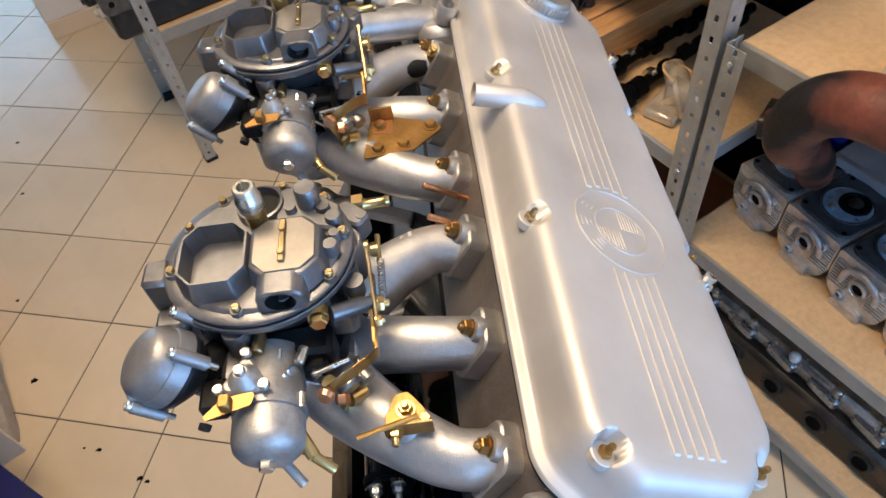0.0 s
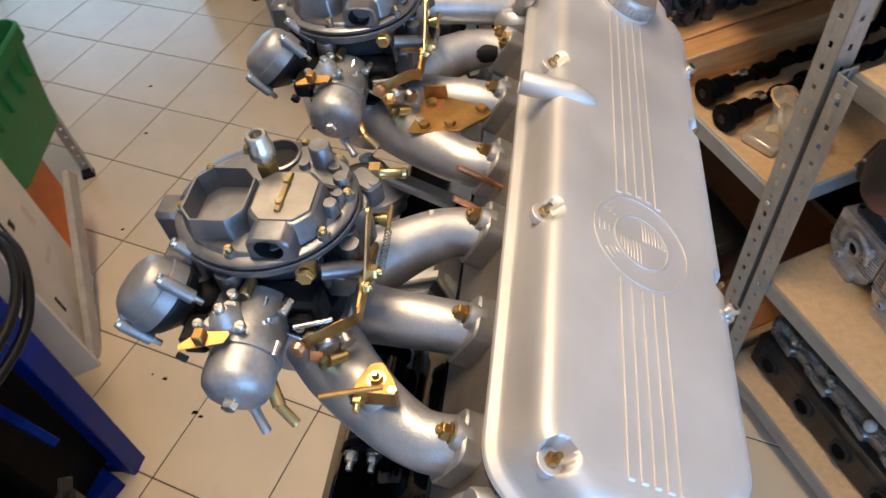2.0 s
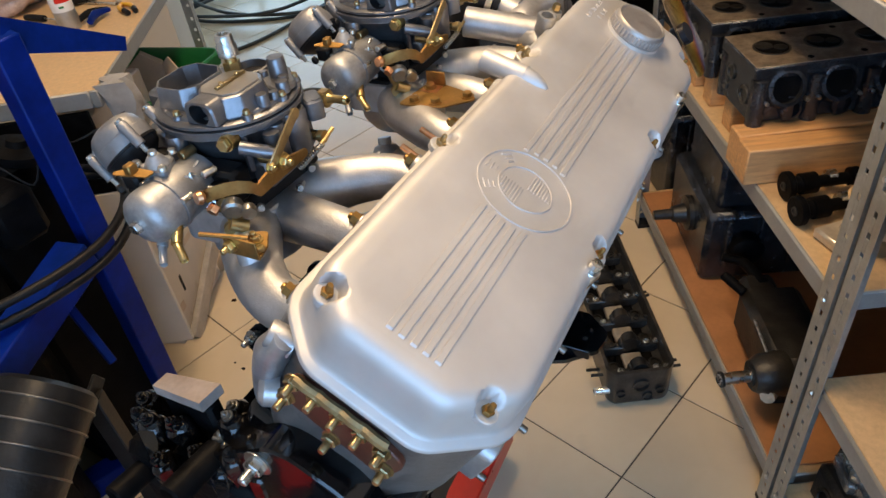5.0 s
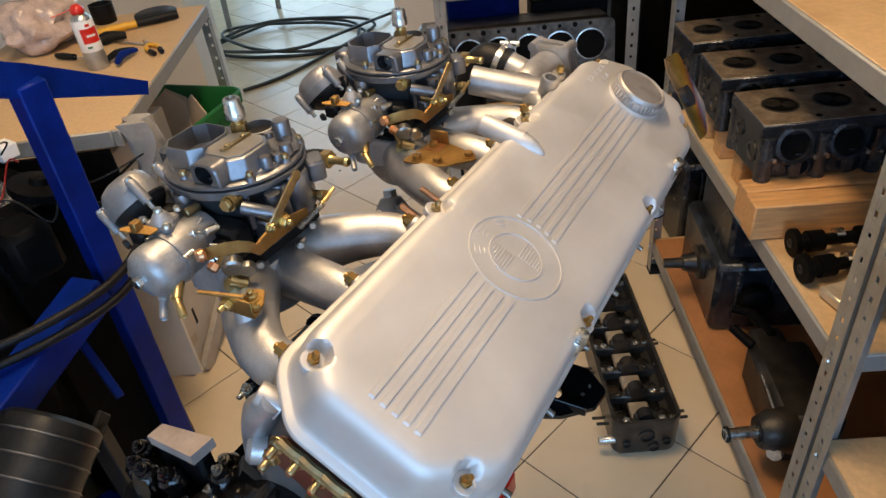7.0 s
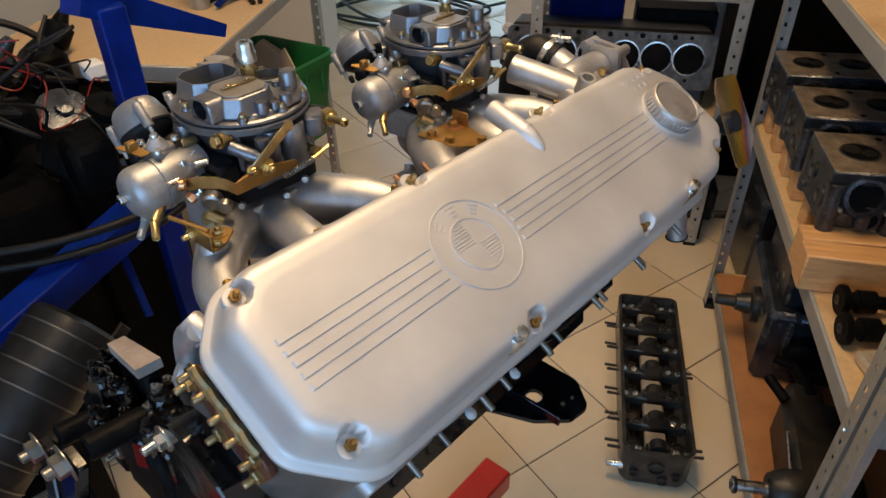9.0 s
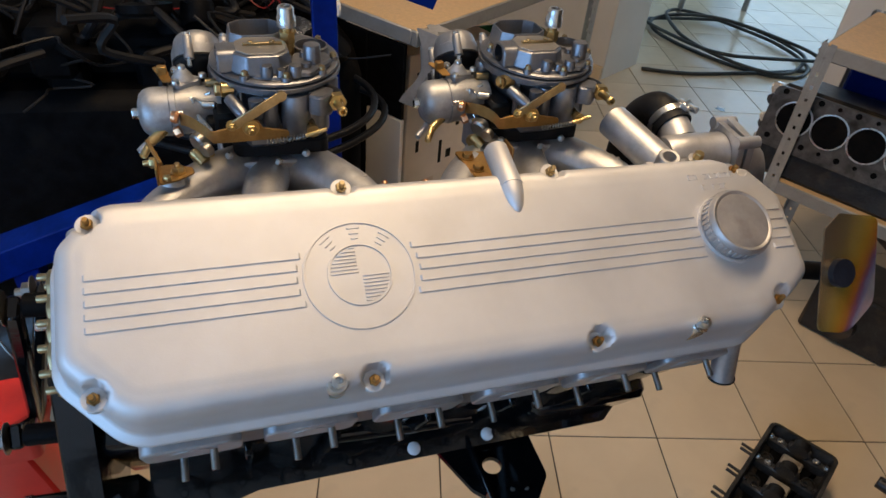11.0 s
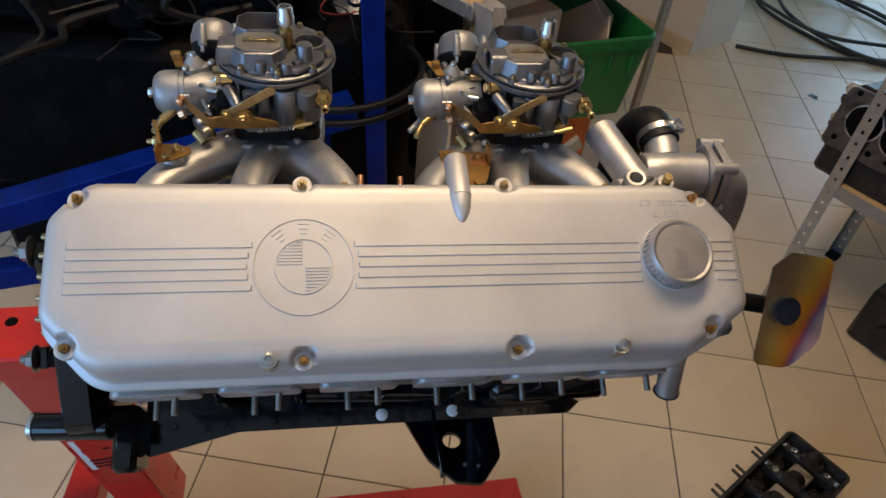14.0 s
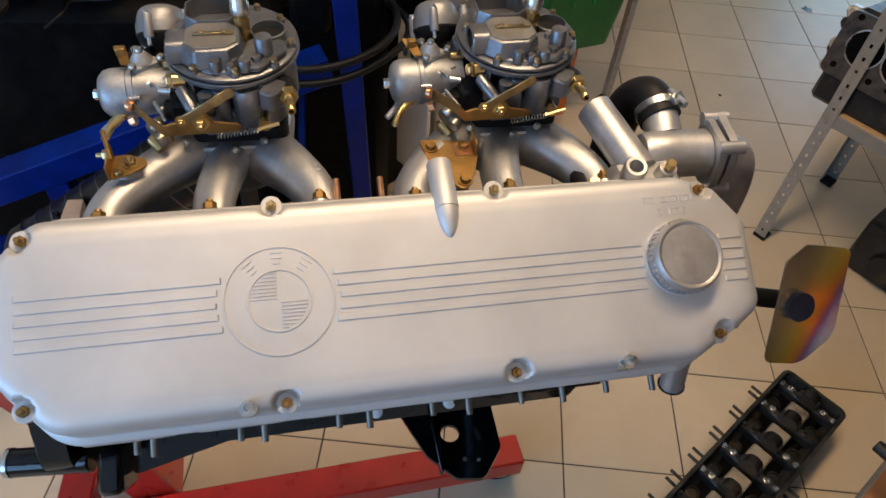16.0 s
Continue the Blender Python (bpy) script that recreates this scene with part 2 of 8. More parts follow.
def turned(bm, prof, origin=(0, 0, 0), axis=(0, 0, 1), seg=24, m=None, sx=1.0, sy=1.0, cap=True):
    """A turned shape: prof is a row of (radius, height) along axis."""
    t = Matrix.Translation(origin) @ basis(axis)
    if m:
        t = m @ t
    rings = [[t @ Vector((r * sx * math.cos(2 * math.pi * i / seg), r * sy * math.sin(2 * math.pi * i / seg), h)) for i in range(seg)] for r, h in prof]
    return quadstrip(bm, rings, True, cap, cap)


def rod(bm, a, b, r, seg=12, r2=None, ch=0.0):
    a, b = Vector(a), Vector(b)
    h = (b - a).length
    r2 = r if r2 is None else r2
    ch = min(ch, h * 0.4, r * 0.6)
    prof = [(r, 0), (r2, h)] if not ch else [(r - ch, 0), (r, ch), (r2, h - ch), (r2 - ch, h)]
    turned(bm, prof, a, b - a, seg)


def tubeopen(bm, a, b, r, wall, seg=20, depth=None):
    """An open pipe end: outer skin, lip and a bore."""
    a, b = Vector(a), Vector(b)
    h = (b - a).length
    d = h * 0.9 if depth is None else depth
    turned(bm, [(r, 0), (r, h - 0.001), (r - wall * 0.4, h), (r - wall, h - 0.001), (r - wall, h - d)], a, b - a, seg)


def sweep(bm, pts, r, seg=12, sub=5, cap=True, flat=1.0):
    """A round bar along a smooth line through pts; r is one radius or one for each point."""
    pts = [Vector(p) for p in pts]
    rs = list(r) if isinstance(r, (list, tuple)) else [r] * len(pts)
    line, rad = [], []
    for i in range(len(pts) - 1):
        p0, p1, p2, p3 = pts[max(0, i - 1)], pts[i], pts[i + 1], pts[min(len(pts) - 1, i + 2)]
        for k in range(sub):
            t = k / sub
            line.append(0.5 * ((2 * p1) + (p2 - p0) * t + (2 * p0 - 5 * p1 + 4 * p2 - p3) * t * t + (3 * p1 - p0 - 3 * p2 + p3) * t ** 3))
            rad.append(rs[i] + (rs[i + 1] - rs[i]) * t)
    line.append(pts[-1])
    rad.append(rs[-1])
    rings, nrm = [], None
    for i, p in enumerate(line):
        d = (line[min(i + 1, len(line) - 1)] - line[max(i - 1, 0)]).normalized()
        if nrm is None:
            nrm = d.orthogonal().normalized()
        nrm = (nrm - d * nrm.dot(d)).normalized()
        bn = d.cross(nrm)
        rings.append([p + rad[i] * (nrm * math.cos(2 * math.pi * k / seg) + flat * bn * math.sin(2 * math.pi * k / seg)) for k in range(seg)])
    quadstrip(bm, rings, True, cap, cap)


def prism(bm, outline, z0, z1, m=None, ch=0.0):
    """A plate of any outline (x, y), counter-clockwise, with a small chamfer on its upper edge."""
    m = m or Matrix.Identity(4)
    rings = [[m @ Vector((x, y, z0)) for x, y in outline]]
    if ch:
        inner = inset(outline, ch)
        rings += [[m @ Vector((x, y, z1 - ch)) for x, y in outline], [m @ Vector((x, y, z1)) for x, y in inner]]
    else:
        rings.append([m @ Vector((x, y, z1)) for x, y in outline])
    quadstrip(bm, rings)


def rounded(corners, n=6):
    """Rounds a convex polygon: corners of (x, y, radius), counter-clockwise."""
    out = []
    k = len(corners)
    for i in range(k):
        p = Vector(corners[i][:2])
        a, b = (Vector(corners[i - 1][:2]) - p).normalized(), (Vector(corners[(i + 1) % k][:2]) - p).normalized()
        r = corners[i][2]
        half = a.angle(b) / 2
        d = r / math.tan(half)
        c = p + (a + b).normalized() * (r / math.sin(half))
        p0, p1 = p + a * d - c, p + b * d - c
        for j in range(n + 1):
            v = p0.lerp(p1, j / n)
            v = v.normalized() * r if v.length else v
            out.append(tuple(c + v))
    return out


def inset(outline, d):
    out = []
    k = len(outline)
    for i in range(k):
        a, p, b = Vector(outline[i - 1]), Vector(outline[i]), Vector(outline[(i + 1) % k])
        e0, e1 = (p - a), (b - p)
        e0 = e0.normalized() if e0.length > 1e-9 else e1.normalized()
        e1 = e1.normalized() if e1.length > 1e-9 else e0
        n0, n1 = Vector((-e0.y, e0.x)), Vector((-e1.y, e1.x))
        q = n0 + n1
        out.append(tuple(p + q * (d / max(0.3, 1 + n0.dot(n1)))))
    return out


def dense(outline, step):
    out = []
    for i in range(len(outline)):
        a, b = Vector(outline[i]), Vector(outline[(i + 1) % len(outline)])
        k = max(1, int(math.ceil((b - a).length / step)))
        out += [tuple(a.lerp(b, j / k)) for j in range(k)]
    return out


def hexnut(bm, at, axis=(0, 0, 1), r=0.006, h=0.006, washer=0.0, stud=0.0, m=None):
    if washer:
        turned(bm, [(r * washer, 0), (r * washer, 0.0012)], at, axis, 14, m)
    turned(bm, [(r, 0.0012), (r, h - 0.001), (r * 0.86, h)], at, axis, 6, m)
    if stud:
        turned(bm, [(r * 0.52, h - 0.001), (r * 0.52, h + stud - 0.001), (r * 0.4, h + stud)], at, axis, 10, m)


def screw(bm, at, axis=(0, 0, 1), r=0.0045, h=0.004, m=None):
    """A cheese-head screw with a slot."""
    t = (m or Matrix.Identity(4)) @ Matrix.Translation(at) @ basis(axis)
    turned(bm, [(r, 0), (r, h * 0.75), (r * 0.8, h)], (0, 0, 0), (0, 0, 1), 12, t)
    box(bm, (-r * 0.8, -r * 0.14, h * 0.98), (r * 0.8, r * 0.14, h * 1.12), 0.0001, t)


def meshed(name, bm, mats, parent=None, label="", smooth=True, m=None, angle=38):
    me = bpy.data.meshes.new(name)
    bmesh.ops.recalc_face_normals(bm, faces=bm.faces)
    bm.to_mesh(me)
    bm.free()
    for mat in mats if isinstance(mats, (list, tuple)) else [mats]:
        me.materials.append(mat)
    if smooth:
        me.shade_smooth()
        me.set_sharp_from_angle(angle=radians(angle))
    ob = new(name, me)
    if parent:
        ob.parent = parent
    if m:
        ob.matrix_world = m
    return tagged(ob, label) if label else ob


def part(name, bm, mat, parent, label=""):
    return meshed(name, bm, mat, parent, label)


def thing(name, m, label, category, group="", kind=""):
    ob = new(name)
    ob.empty_display_size = 0.05
    ob.matrix_world = m
    return tagged(ob, label, category, group, kind)


def B():
    return bmesh.new()


def onebox(name, lo, hi, mat, parent, label="", b=0.002, m=None):
    bm = B()
    box(bm, lo, hi, b, m)
    return part(name, bm, mat, parent, label)


def bar(bm, a, b, w, h, ch=0.002, up=(0, 0, 1)):
    """A square bar from a to b, w wide and h high."""
    a, b = Vector(a), Vector(b)
    d = (b - a).normalized()
    x = d.cross(Vector(up)).normalized()
    z = x.cross(d)
    t = Matrix((x, d, z)).transposed().to_4x4()
    t.translation = a
    box(bm, (-w / 2, 0, -h / 2), (w / 2, (b - a).length, h / 2), ch, t)

# ---- the room ----
def slab(name, lo, hi, mat, label, b=0.004):
    bm = B()
    box(bm, lo, hi, b)
    return tagged(meshed(name, bm, mat, m=ROOM), label, "wall" if "wall" in name else name.split("_")[0], kind="structure")


slab("wall_right", (1.32, -2.3, -0.02), (1.47, 3.05, 2.8), WALL, "plain white painted wall behind the shelves")
slab("wall_left", (-2.45, -2.3, -0.02), (-2.3, 3.05, 2.8), WALL, "plain white painted wall beyond the bench")
slab("wall_partition_right", (-0.20, 3.05, -0.02), (1.47, 3.42, 2.8), WALL, "white painted partition wall beside the doorway")
slab("wall_partition_left", (-2.45, 3.18, -0.02), (-1.27, 3.56, 2.8), WALL, "white painted partition wall with a scuffed foot")
slab("wall_over_doorway", (-1.27, 3.2, 2.15), (-0.20, 3.42, 2.8), WALL, "white wall above the open doorway")
slab("wall_back_low", (-2.45, -2.45, -0.02), (1.47, -2.3, 0.9), WALL, "white wall below the window")
slab("wall_back_high", (-2.45, -2.45, 2.2), (1.47, -2.3, 2.8), WALL, "white wall above the window")
slab("wall_back_left", (-2.45, -2.45, 0.9), (-0.95, -2.3, 2.2), WALL, "white wall beside the window")
slab("wall_back_right", (1.25, -2.45, 0.9), (1.47, -2.3, 2.2), WALL, "white wall beside the window")
slab("wall_hall_right", (0.6, 3.42, -0.02), (0.75, 6.6, 2.8), WALL, "white wall of the bright hall")
slab("wall_hall_left", (-2.6, 3.56, -0.02), (-2.45, 6.6, 2.8), WALL, "white wall of the bright hall")
slab("wall_hall_end_left", (-2.6, 6.6, -0.02), (-2.0, 6.75, 2.8), WALL, "white wall beside the glass door")
slab("wall_hall_end_right", (0.2, 6.6, -0.02), (0.75, 6.75, 2.8), WALL, "white wall beside the glass door")
slab("wall_hall_end_high", (-2.0, 6.6, 2.4), (0.2, 6.75, 2.8), WALL, "white wall above the glass door")
slab("ceiling", (-2.6, -2.45, 2.8), (1.47, 6.75, 2.95), WALL, "plain white painted ceiling")
for lo, hi in (((-2.3, 3.155, 0.0), (-1.27, 3.177, 0.075)), ((-0.2, 3.03, 0), (1.3, 3.047, 0.075))):
    slab("baseboard", lo, hi, TILE, "cream tiled skirting along the wall foot", 0.002)

lampshade = thing("ceiling_lamp", ROOM @ pose(-0.08, 0.62, 2.72), "long white ceiling lamp with two warm tubes", "ceiling lamp")
onebox("housing", (-0.12, -0.65, 0.0), (0.12, 0.65, 0.078), WHITE, lampshade)
for x in (-0.05, 0.05):
    bm = B()
    rod(bm, (x, -0.6, -0.02), (x, 0.6, -0.02), 0.013)
    part("tube", bm, TUBEGLOW, lampshade, "glowing warm fluorescent tube")

door = thing("door_1", ROOM @ pose(-0.9, 6.66, 0), "tall white framed glass door to the street", "glass door", kind="structure")
for x in (-1.07, 0.0, 1.07):
    onebox("frame", (x - 0.035, -0.03, 0.0), (x + 0.035, 0.03, 2.38), WHITE, door)
bm = B()
box(bm, (-1.1, 0.25, 0), (1.1, 0.26, 2.4), 0.001)
tagged(meshed("backdrop", bm, DAYLIGHT, m=ROOM @ pose(-0.9, 6.75, 0)), "pale daylight beyond the glass door", "backdrop", kind="structure")

window = thing("window_1", ROOM @ pose(0.15, -2.37, 1.55), "wide white framed window", "window", kind="structure")
for x in (-1.08, 0.0, 1.08):
    onebox("window_frame", (x - 0.03, -0.03, -0.65), (x + 0.03, 0.03, 0.65), WHITE, window)
for z in (-0.63, 0.63):
    onebox("window_frame", (-1.05, -0.03, z - 0.02), (1.05, 0.03, z + 0.02), WHITE, window)

# ---- the floor's bed; the tiles stand at the end of the file ----
bm = B()
box(bm, (-2.6, -2.45, -0.12), (1.47, 6.75, -0.003), 0.002)
floor = tagged(meshed("floor", bm, GROUT, m=ROOM), "cream glazed floor tiles laid on the diagonal with dark joints", "floor", kind="structure")

# ---- the engine: cylinder head cover ----
BOLTS = ((0, 0), (-0.0155, 0.2045), (-0.0155, 0.4105), (-0.001, 0.62), (0.139, 0), (0.158, 0.205), (0.156, 0.409), (0.143, 0.616))
CORNERS = ((-0.0275, 0.002, 0.040), (0.016, -0.036, 0.035), (0.118, -0.036, 0.035), (0.174, 0.016, 0.045), (0.176, 0.59, 0.035),
           (0.150, 0.640, 0.03), (0.128, 0.674, 0.03), (0.030, 0.674, 0.03), (-0.012, 0.640, 0.03), (-0.0275, 0.596, 0.035))


def cover_ring(d, step=0.004):
    """The cover's outline moved inwards by d, with the same count of points at every d."""
    pts = [c[:2] for c in CORNERS]
    flat = rounded([(*p, max(0.004, c[2] - 0.8 * d)) for p, c in zip(inset(pts, d), CORNERS)], 7)
    base = rounded(CORNERS, 7)
    out = []
    for i in range(len(flat)):
        a, b = Vector(flat[i]), Vector(flat[(i + 1) % len(flat)])
        k = max(1, int(math.ceil((Vector(base[(i + 1) % len(base)]) - Vector(base[i])).length / step)))
        out += [tuple(a.lerp(b, j / k)) for j in range(k)]
    return out


COVER = rounded(CORNERS, 7)


def valve_cover():
    root = thing("valve_cover", ENG, "satin silver painted aluminium valve cover on the engine", "valve cover")
    out = dense(COVER, 0.004)
    steps = ((0.0, -0.049), (0.0, -0.0455), (0.0012, -0.044), (0.0060, -0.043), (0.0080, -0.041), (0.0090, -0.036), (0.0097, -0.026), (0.0104, -0.016),
             (0.0113, -0.008), (0.0126, -0.0025), (0.0146, 0.0015), (0.0174, 0.0045), (0.0205, 0.0062), (0.0235, 0.0070), (0.0265, 0.0074), (0.0285, 0.0075), (0.030, 0.0076), (0.032, 0.0078), (0.034, 0.0079), (0.036, 0.008), (0.037, 0.008))
    bm = B()
    rings = []
    for d, z in steps:
        ring = []
        for x, y in cover_ring(d, 0.003):
            h = z
            for bx, by in BOLTS if d < 0.0355 else ():
                r = math.hypot(x - bx, y - by)
                k = min(1.0, max(0.0, (r - 0.0088) / 0.004))
                k = k * k * (3 - 2 * k)
                h = min(h, -0.008 + k * 0.018) if h > -0.008 else h
            ring.append((x, y, h))
        rings.append(ring)
    quadstrip(bm, rings)
    meshed("shell", bm, SILVER, root, angle=60)
    bm = B()
    quadstrip(bm, [[(x, y, -0.0525) for x, y in inset(out, 0.0015)], [(x, y, -0.0492) for x, y in inset(out, 0.0015)]])
    part("gasket", bm, RUBBER, root, "thin dark gasket")

    def rib(x, y0, y1):
        bm = B()
        prof = ((-0.0028, 0.0070), (-0.0024, 0.0092), (0.0024, 0.0092), (0.0028, 0.0070))
        quadstrip(bm, [[(x + a, y0, 0.0074) for a, z in prof], [(x + a, y0 + 0.002, z) for a, z in prof],
                       [(x + a, y1 - 0.002, z) for a, z in prof], [(x + a, y1, 0.0074) for a, z in prof]], True)
        part("rib", bm, SILVER, root)

    for i in range(5):
        x = 0.0500 + i * 0.0103
        off = abs(x - 0.071)
        cut = math.sqrt(max(0, 0.0505 ** 2 - off ** 2))
        rib(x, -0.003, 0.206 - cut)
        rib(x, 0.206 + cut, 0.545)
        rib(x, 0.624, 0.650)

    # the maker's roundel, in plain shapes
    bm = B()
    for r in (0.0465, 0.0265):
        turned(bm, [(r - 0.0012, 0.0072), (r - 0.0008, 0.0091), (r + 0.0008, 0.0091), (r + 0.0012, 0.0072)], (0.071, 0.206, 0), seg=64, cap=False)
    badge = part("badge", bm, SILVER, root, "raised round badge cast into the cover")
    for s in (1, -1):
        for i in range(8):
            bm = B()
            u = s * (0.0018 + i * 0.0031)
            w = math.sqrt(max(0, 0.0245 ** 2 - u ** 2))
            lo, hi = sorted((0.0015 * -s, -s * w))
            box(bm, (0.071 - u - 0.0007, 0.206 + lo, 0.0072), (0.071 - u + 0.0007, 0.206 + hi, 0.0088), 0.0005)
            part("hatch", bm, SILVER, badge)
    bm = B()
    for a in (-38, 0, 38):
        t = pose(0.071, 0.206, 0.0078, 0, 0, -a) @ pose(-0.0365, 0, 0)
        box(bm, (-0.0055, -0.0055, -0.0004), (-0.0042, 0.0055, 0.0010), 0.0003, t)
        box(bm, (-0.0006, -0.0042, -0.0004), (0.0006, 0.0042, 0.0010), 0.0003, t)
        box(bm, (0.0040, -0.003, -0.0004), (0.0052, 0.003, 0.0010), 0.0003, t)
    part("emblem_marks", bm, SILVER, badge)
    # illegible cast numbers, as bars
    bm = B()
    for row, (x, y0, count) in enumerate(((0.009, 0.553, 9), (0.021, 0.566, 5))):
        for i in range(count):
            y = y0 + i * 0.0064
            if (i + row) % 9 != 2:
                box(bm, (x - 0.003, y, 0.0074), (x - 0.002, y + 0.0042, 0.0086), 0.0002)
                box(bm, (x + 0.0022, y, 0.0074), (x + 0.0032, y + 0.0042, 0.0086), 0.0002)
                box(bm, (x - 0.002, y + (0.0033 if i % 2 else 0.0), 0.0074), (x + 0.0022, y + (0.0042 if i % 2 else 0.001), 0.0086), 0.0002)
    part("cast_marks", bm, SILVER, root)

    # filler cap
    bm = B()
    turned(bm, [(0.041, 0.006), (0.039, 0.010), (0.0365, 0.012), (0.036, 0.017)], (0.068, 0.581, -0.005), seg=48)
    neck = part("filler_neck", bm, SILVER, root)
    bm = B()
    turned(bm, [(0.034, 0.016), (0.0345, 0.028), (0.0335, 0.032), (0.0315, 0.034), (0.0295, 0.0336), (0.0285, 0.0328), (0.02, 0.0338), (0.0, 0.0342)],
           (0.068, 0.581, -0.005), seg=48)
    CAPGREY = material("dull_silver_cap", (0.43, 0.41, 0.395), 0.75, 0.48, 0.12, 30, 0.15, 500, (0.33, 0.30, 0.28), 25.0, 0.6)
    cap = part("filler_cap", bm, CAPGREY, root, "round silver screw cap with a knurled edge")
    for i in range(40):
        a = 2 * math.pi * i / 40
        bm = B()
        t = pose(0.068, 0.581, -0.005, 0, 0, math.degrees(a)) @ pose(0.0345, 0, 0)
        box(bm, (-0.001, -0.0017, 0.018), (0.0012, 0.0017, 0.028), 0.0007, t)
        part("knurl", bm, CAPGREY, cap)

    # breather pipe
    bm = B()
    tubeopen(bm, (0.002, 0.361, 0.0045), (-0.046, 0.361, -0.0075), 0.0118, 0.0016, 24, 0.035)
    sweep(bm, [(-0.006, 0.361, 0.0025), (0.004, 0.361, 0.0045), (0.012, 0.361, 0.0060), (0.020, 0.361, 0.0068), (0.026, 0.361, 0.0070), (0.029, 0.361, 0.0070)], [0.0118, 0.0113, 0.0098, 0.0072, 0.0042, 0.0012], 20)
    part("breather_pipe", bm, SILVER, root)
    # black disc inside the pipe paints the shade of its bore
    bm = B()
    turned(bm, [(0.0095, 0), (0.0095, 0.001)], (-0.030, 0.361, -0.0035), (-0.97, 0, -0.24), 20)
    part("pipe_bore", bm, RUBBER, root, "open pipe mouth with a black disc for its shade")

    for i, (x, y) in enumerate(BOLTS):
        bm = B()
        turned(bm, [(0.0095, -0.0125), (0.0095, -0.0066), (0.0088, -0.006)], (x, y, 0), seg=20)
        part("washer", bm, SILVER, root)
        bm = B()
        hexnut(bm, (x, y, -0.0065), r=0.0050, h=0.0052, stud=0.007)
        part("nut", bm, GOLD if i in (0, 3, 4, 5, 6, 7) else DULLBRASS, root, "brass coloured nut on a stud")
    for x, y in ((0.157, 0.174), (0.157, 0.513)):
        bm = B()
        turned(bm, [(0.0092, -0.02), (0.0090, 0.004), (0.0080, 0.0055)], (x, y, 0), seg=22)
        turned(bm, [(0.0045, 0.005), (0.0045, 0.008), (0.0058, 0.0082), (0.0058, 0.014), (0.003, 0.0145), (0.003, 0.0095)], (x, y, 0), seg=14)
        part("plug", bm, STEEL, root, "bright steel plug with a white collar")
    return root


valve_cover()


# ---- cylinder head and block ----
PORTS = [0.058 + 0.1010 * i for i in range(6)]


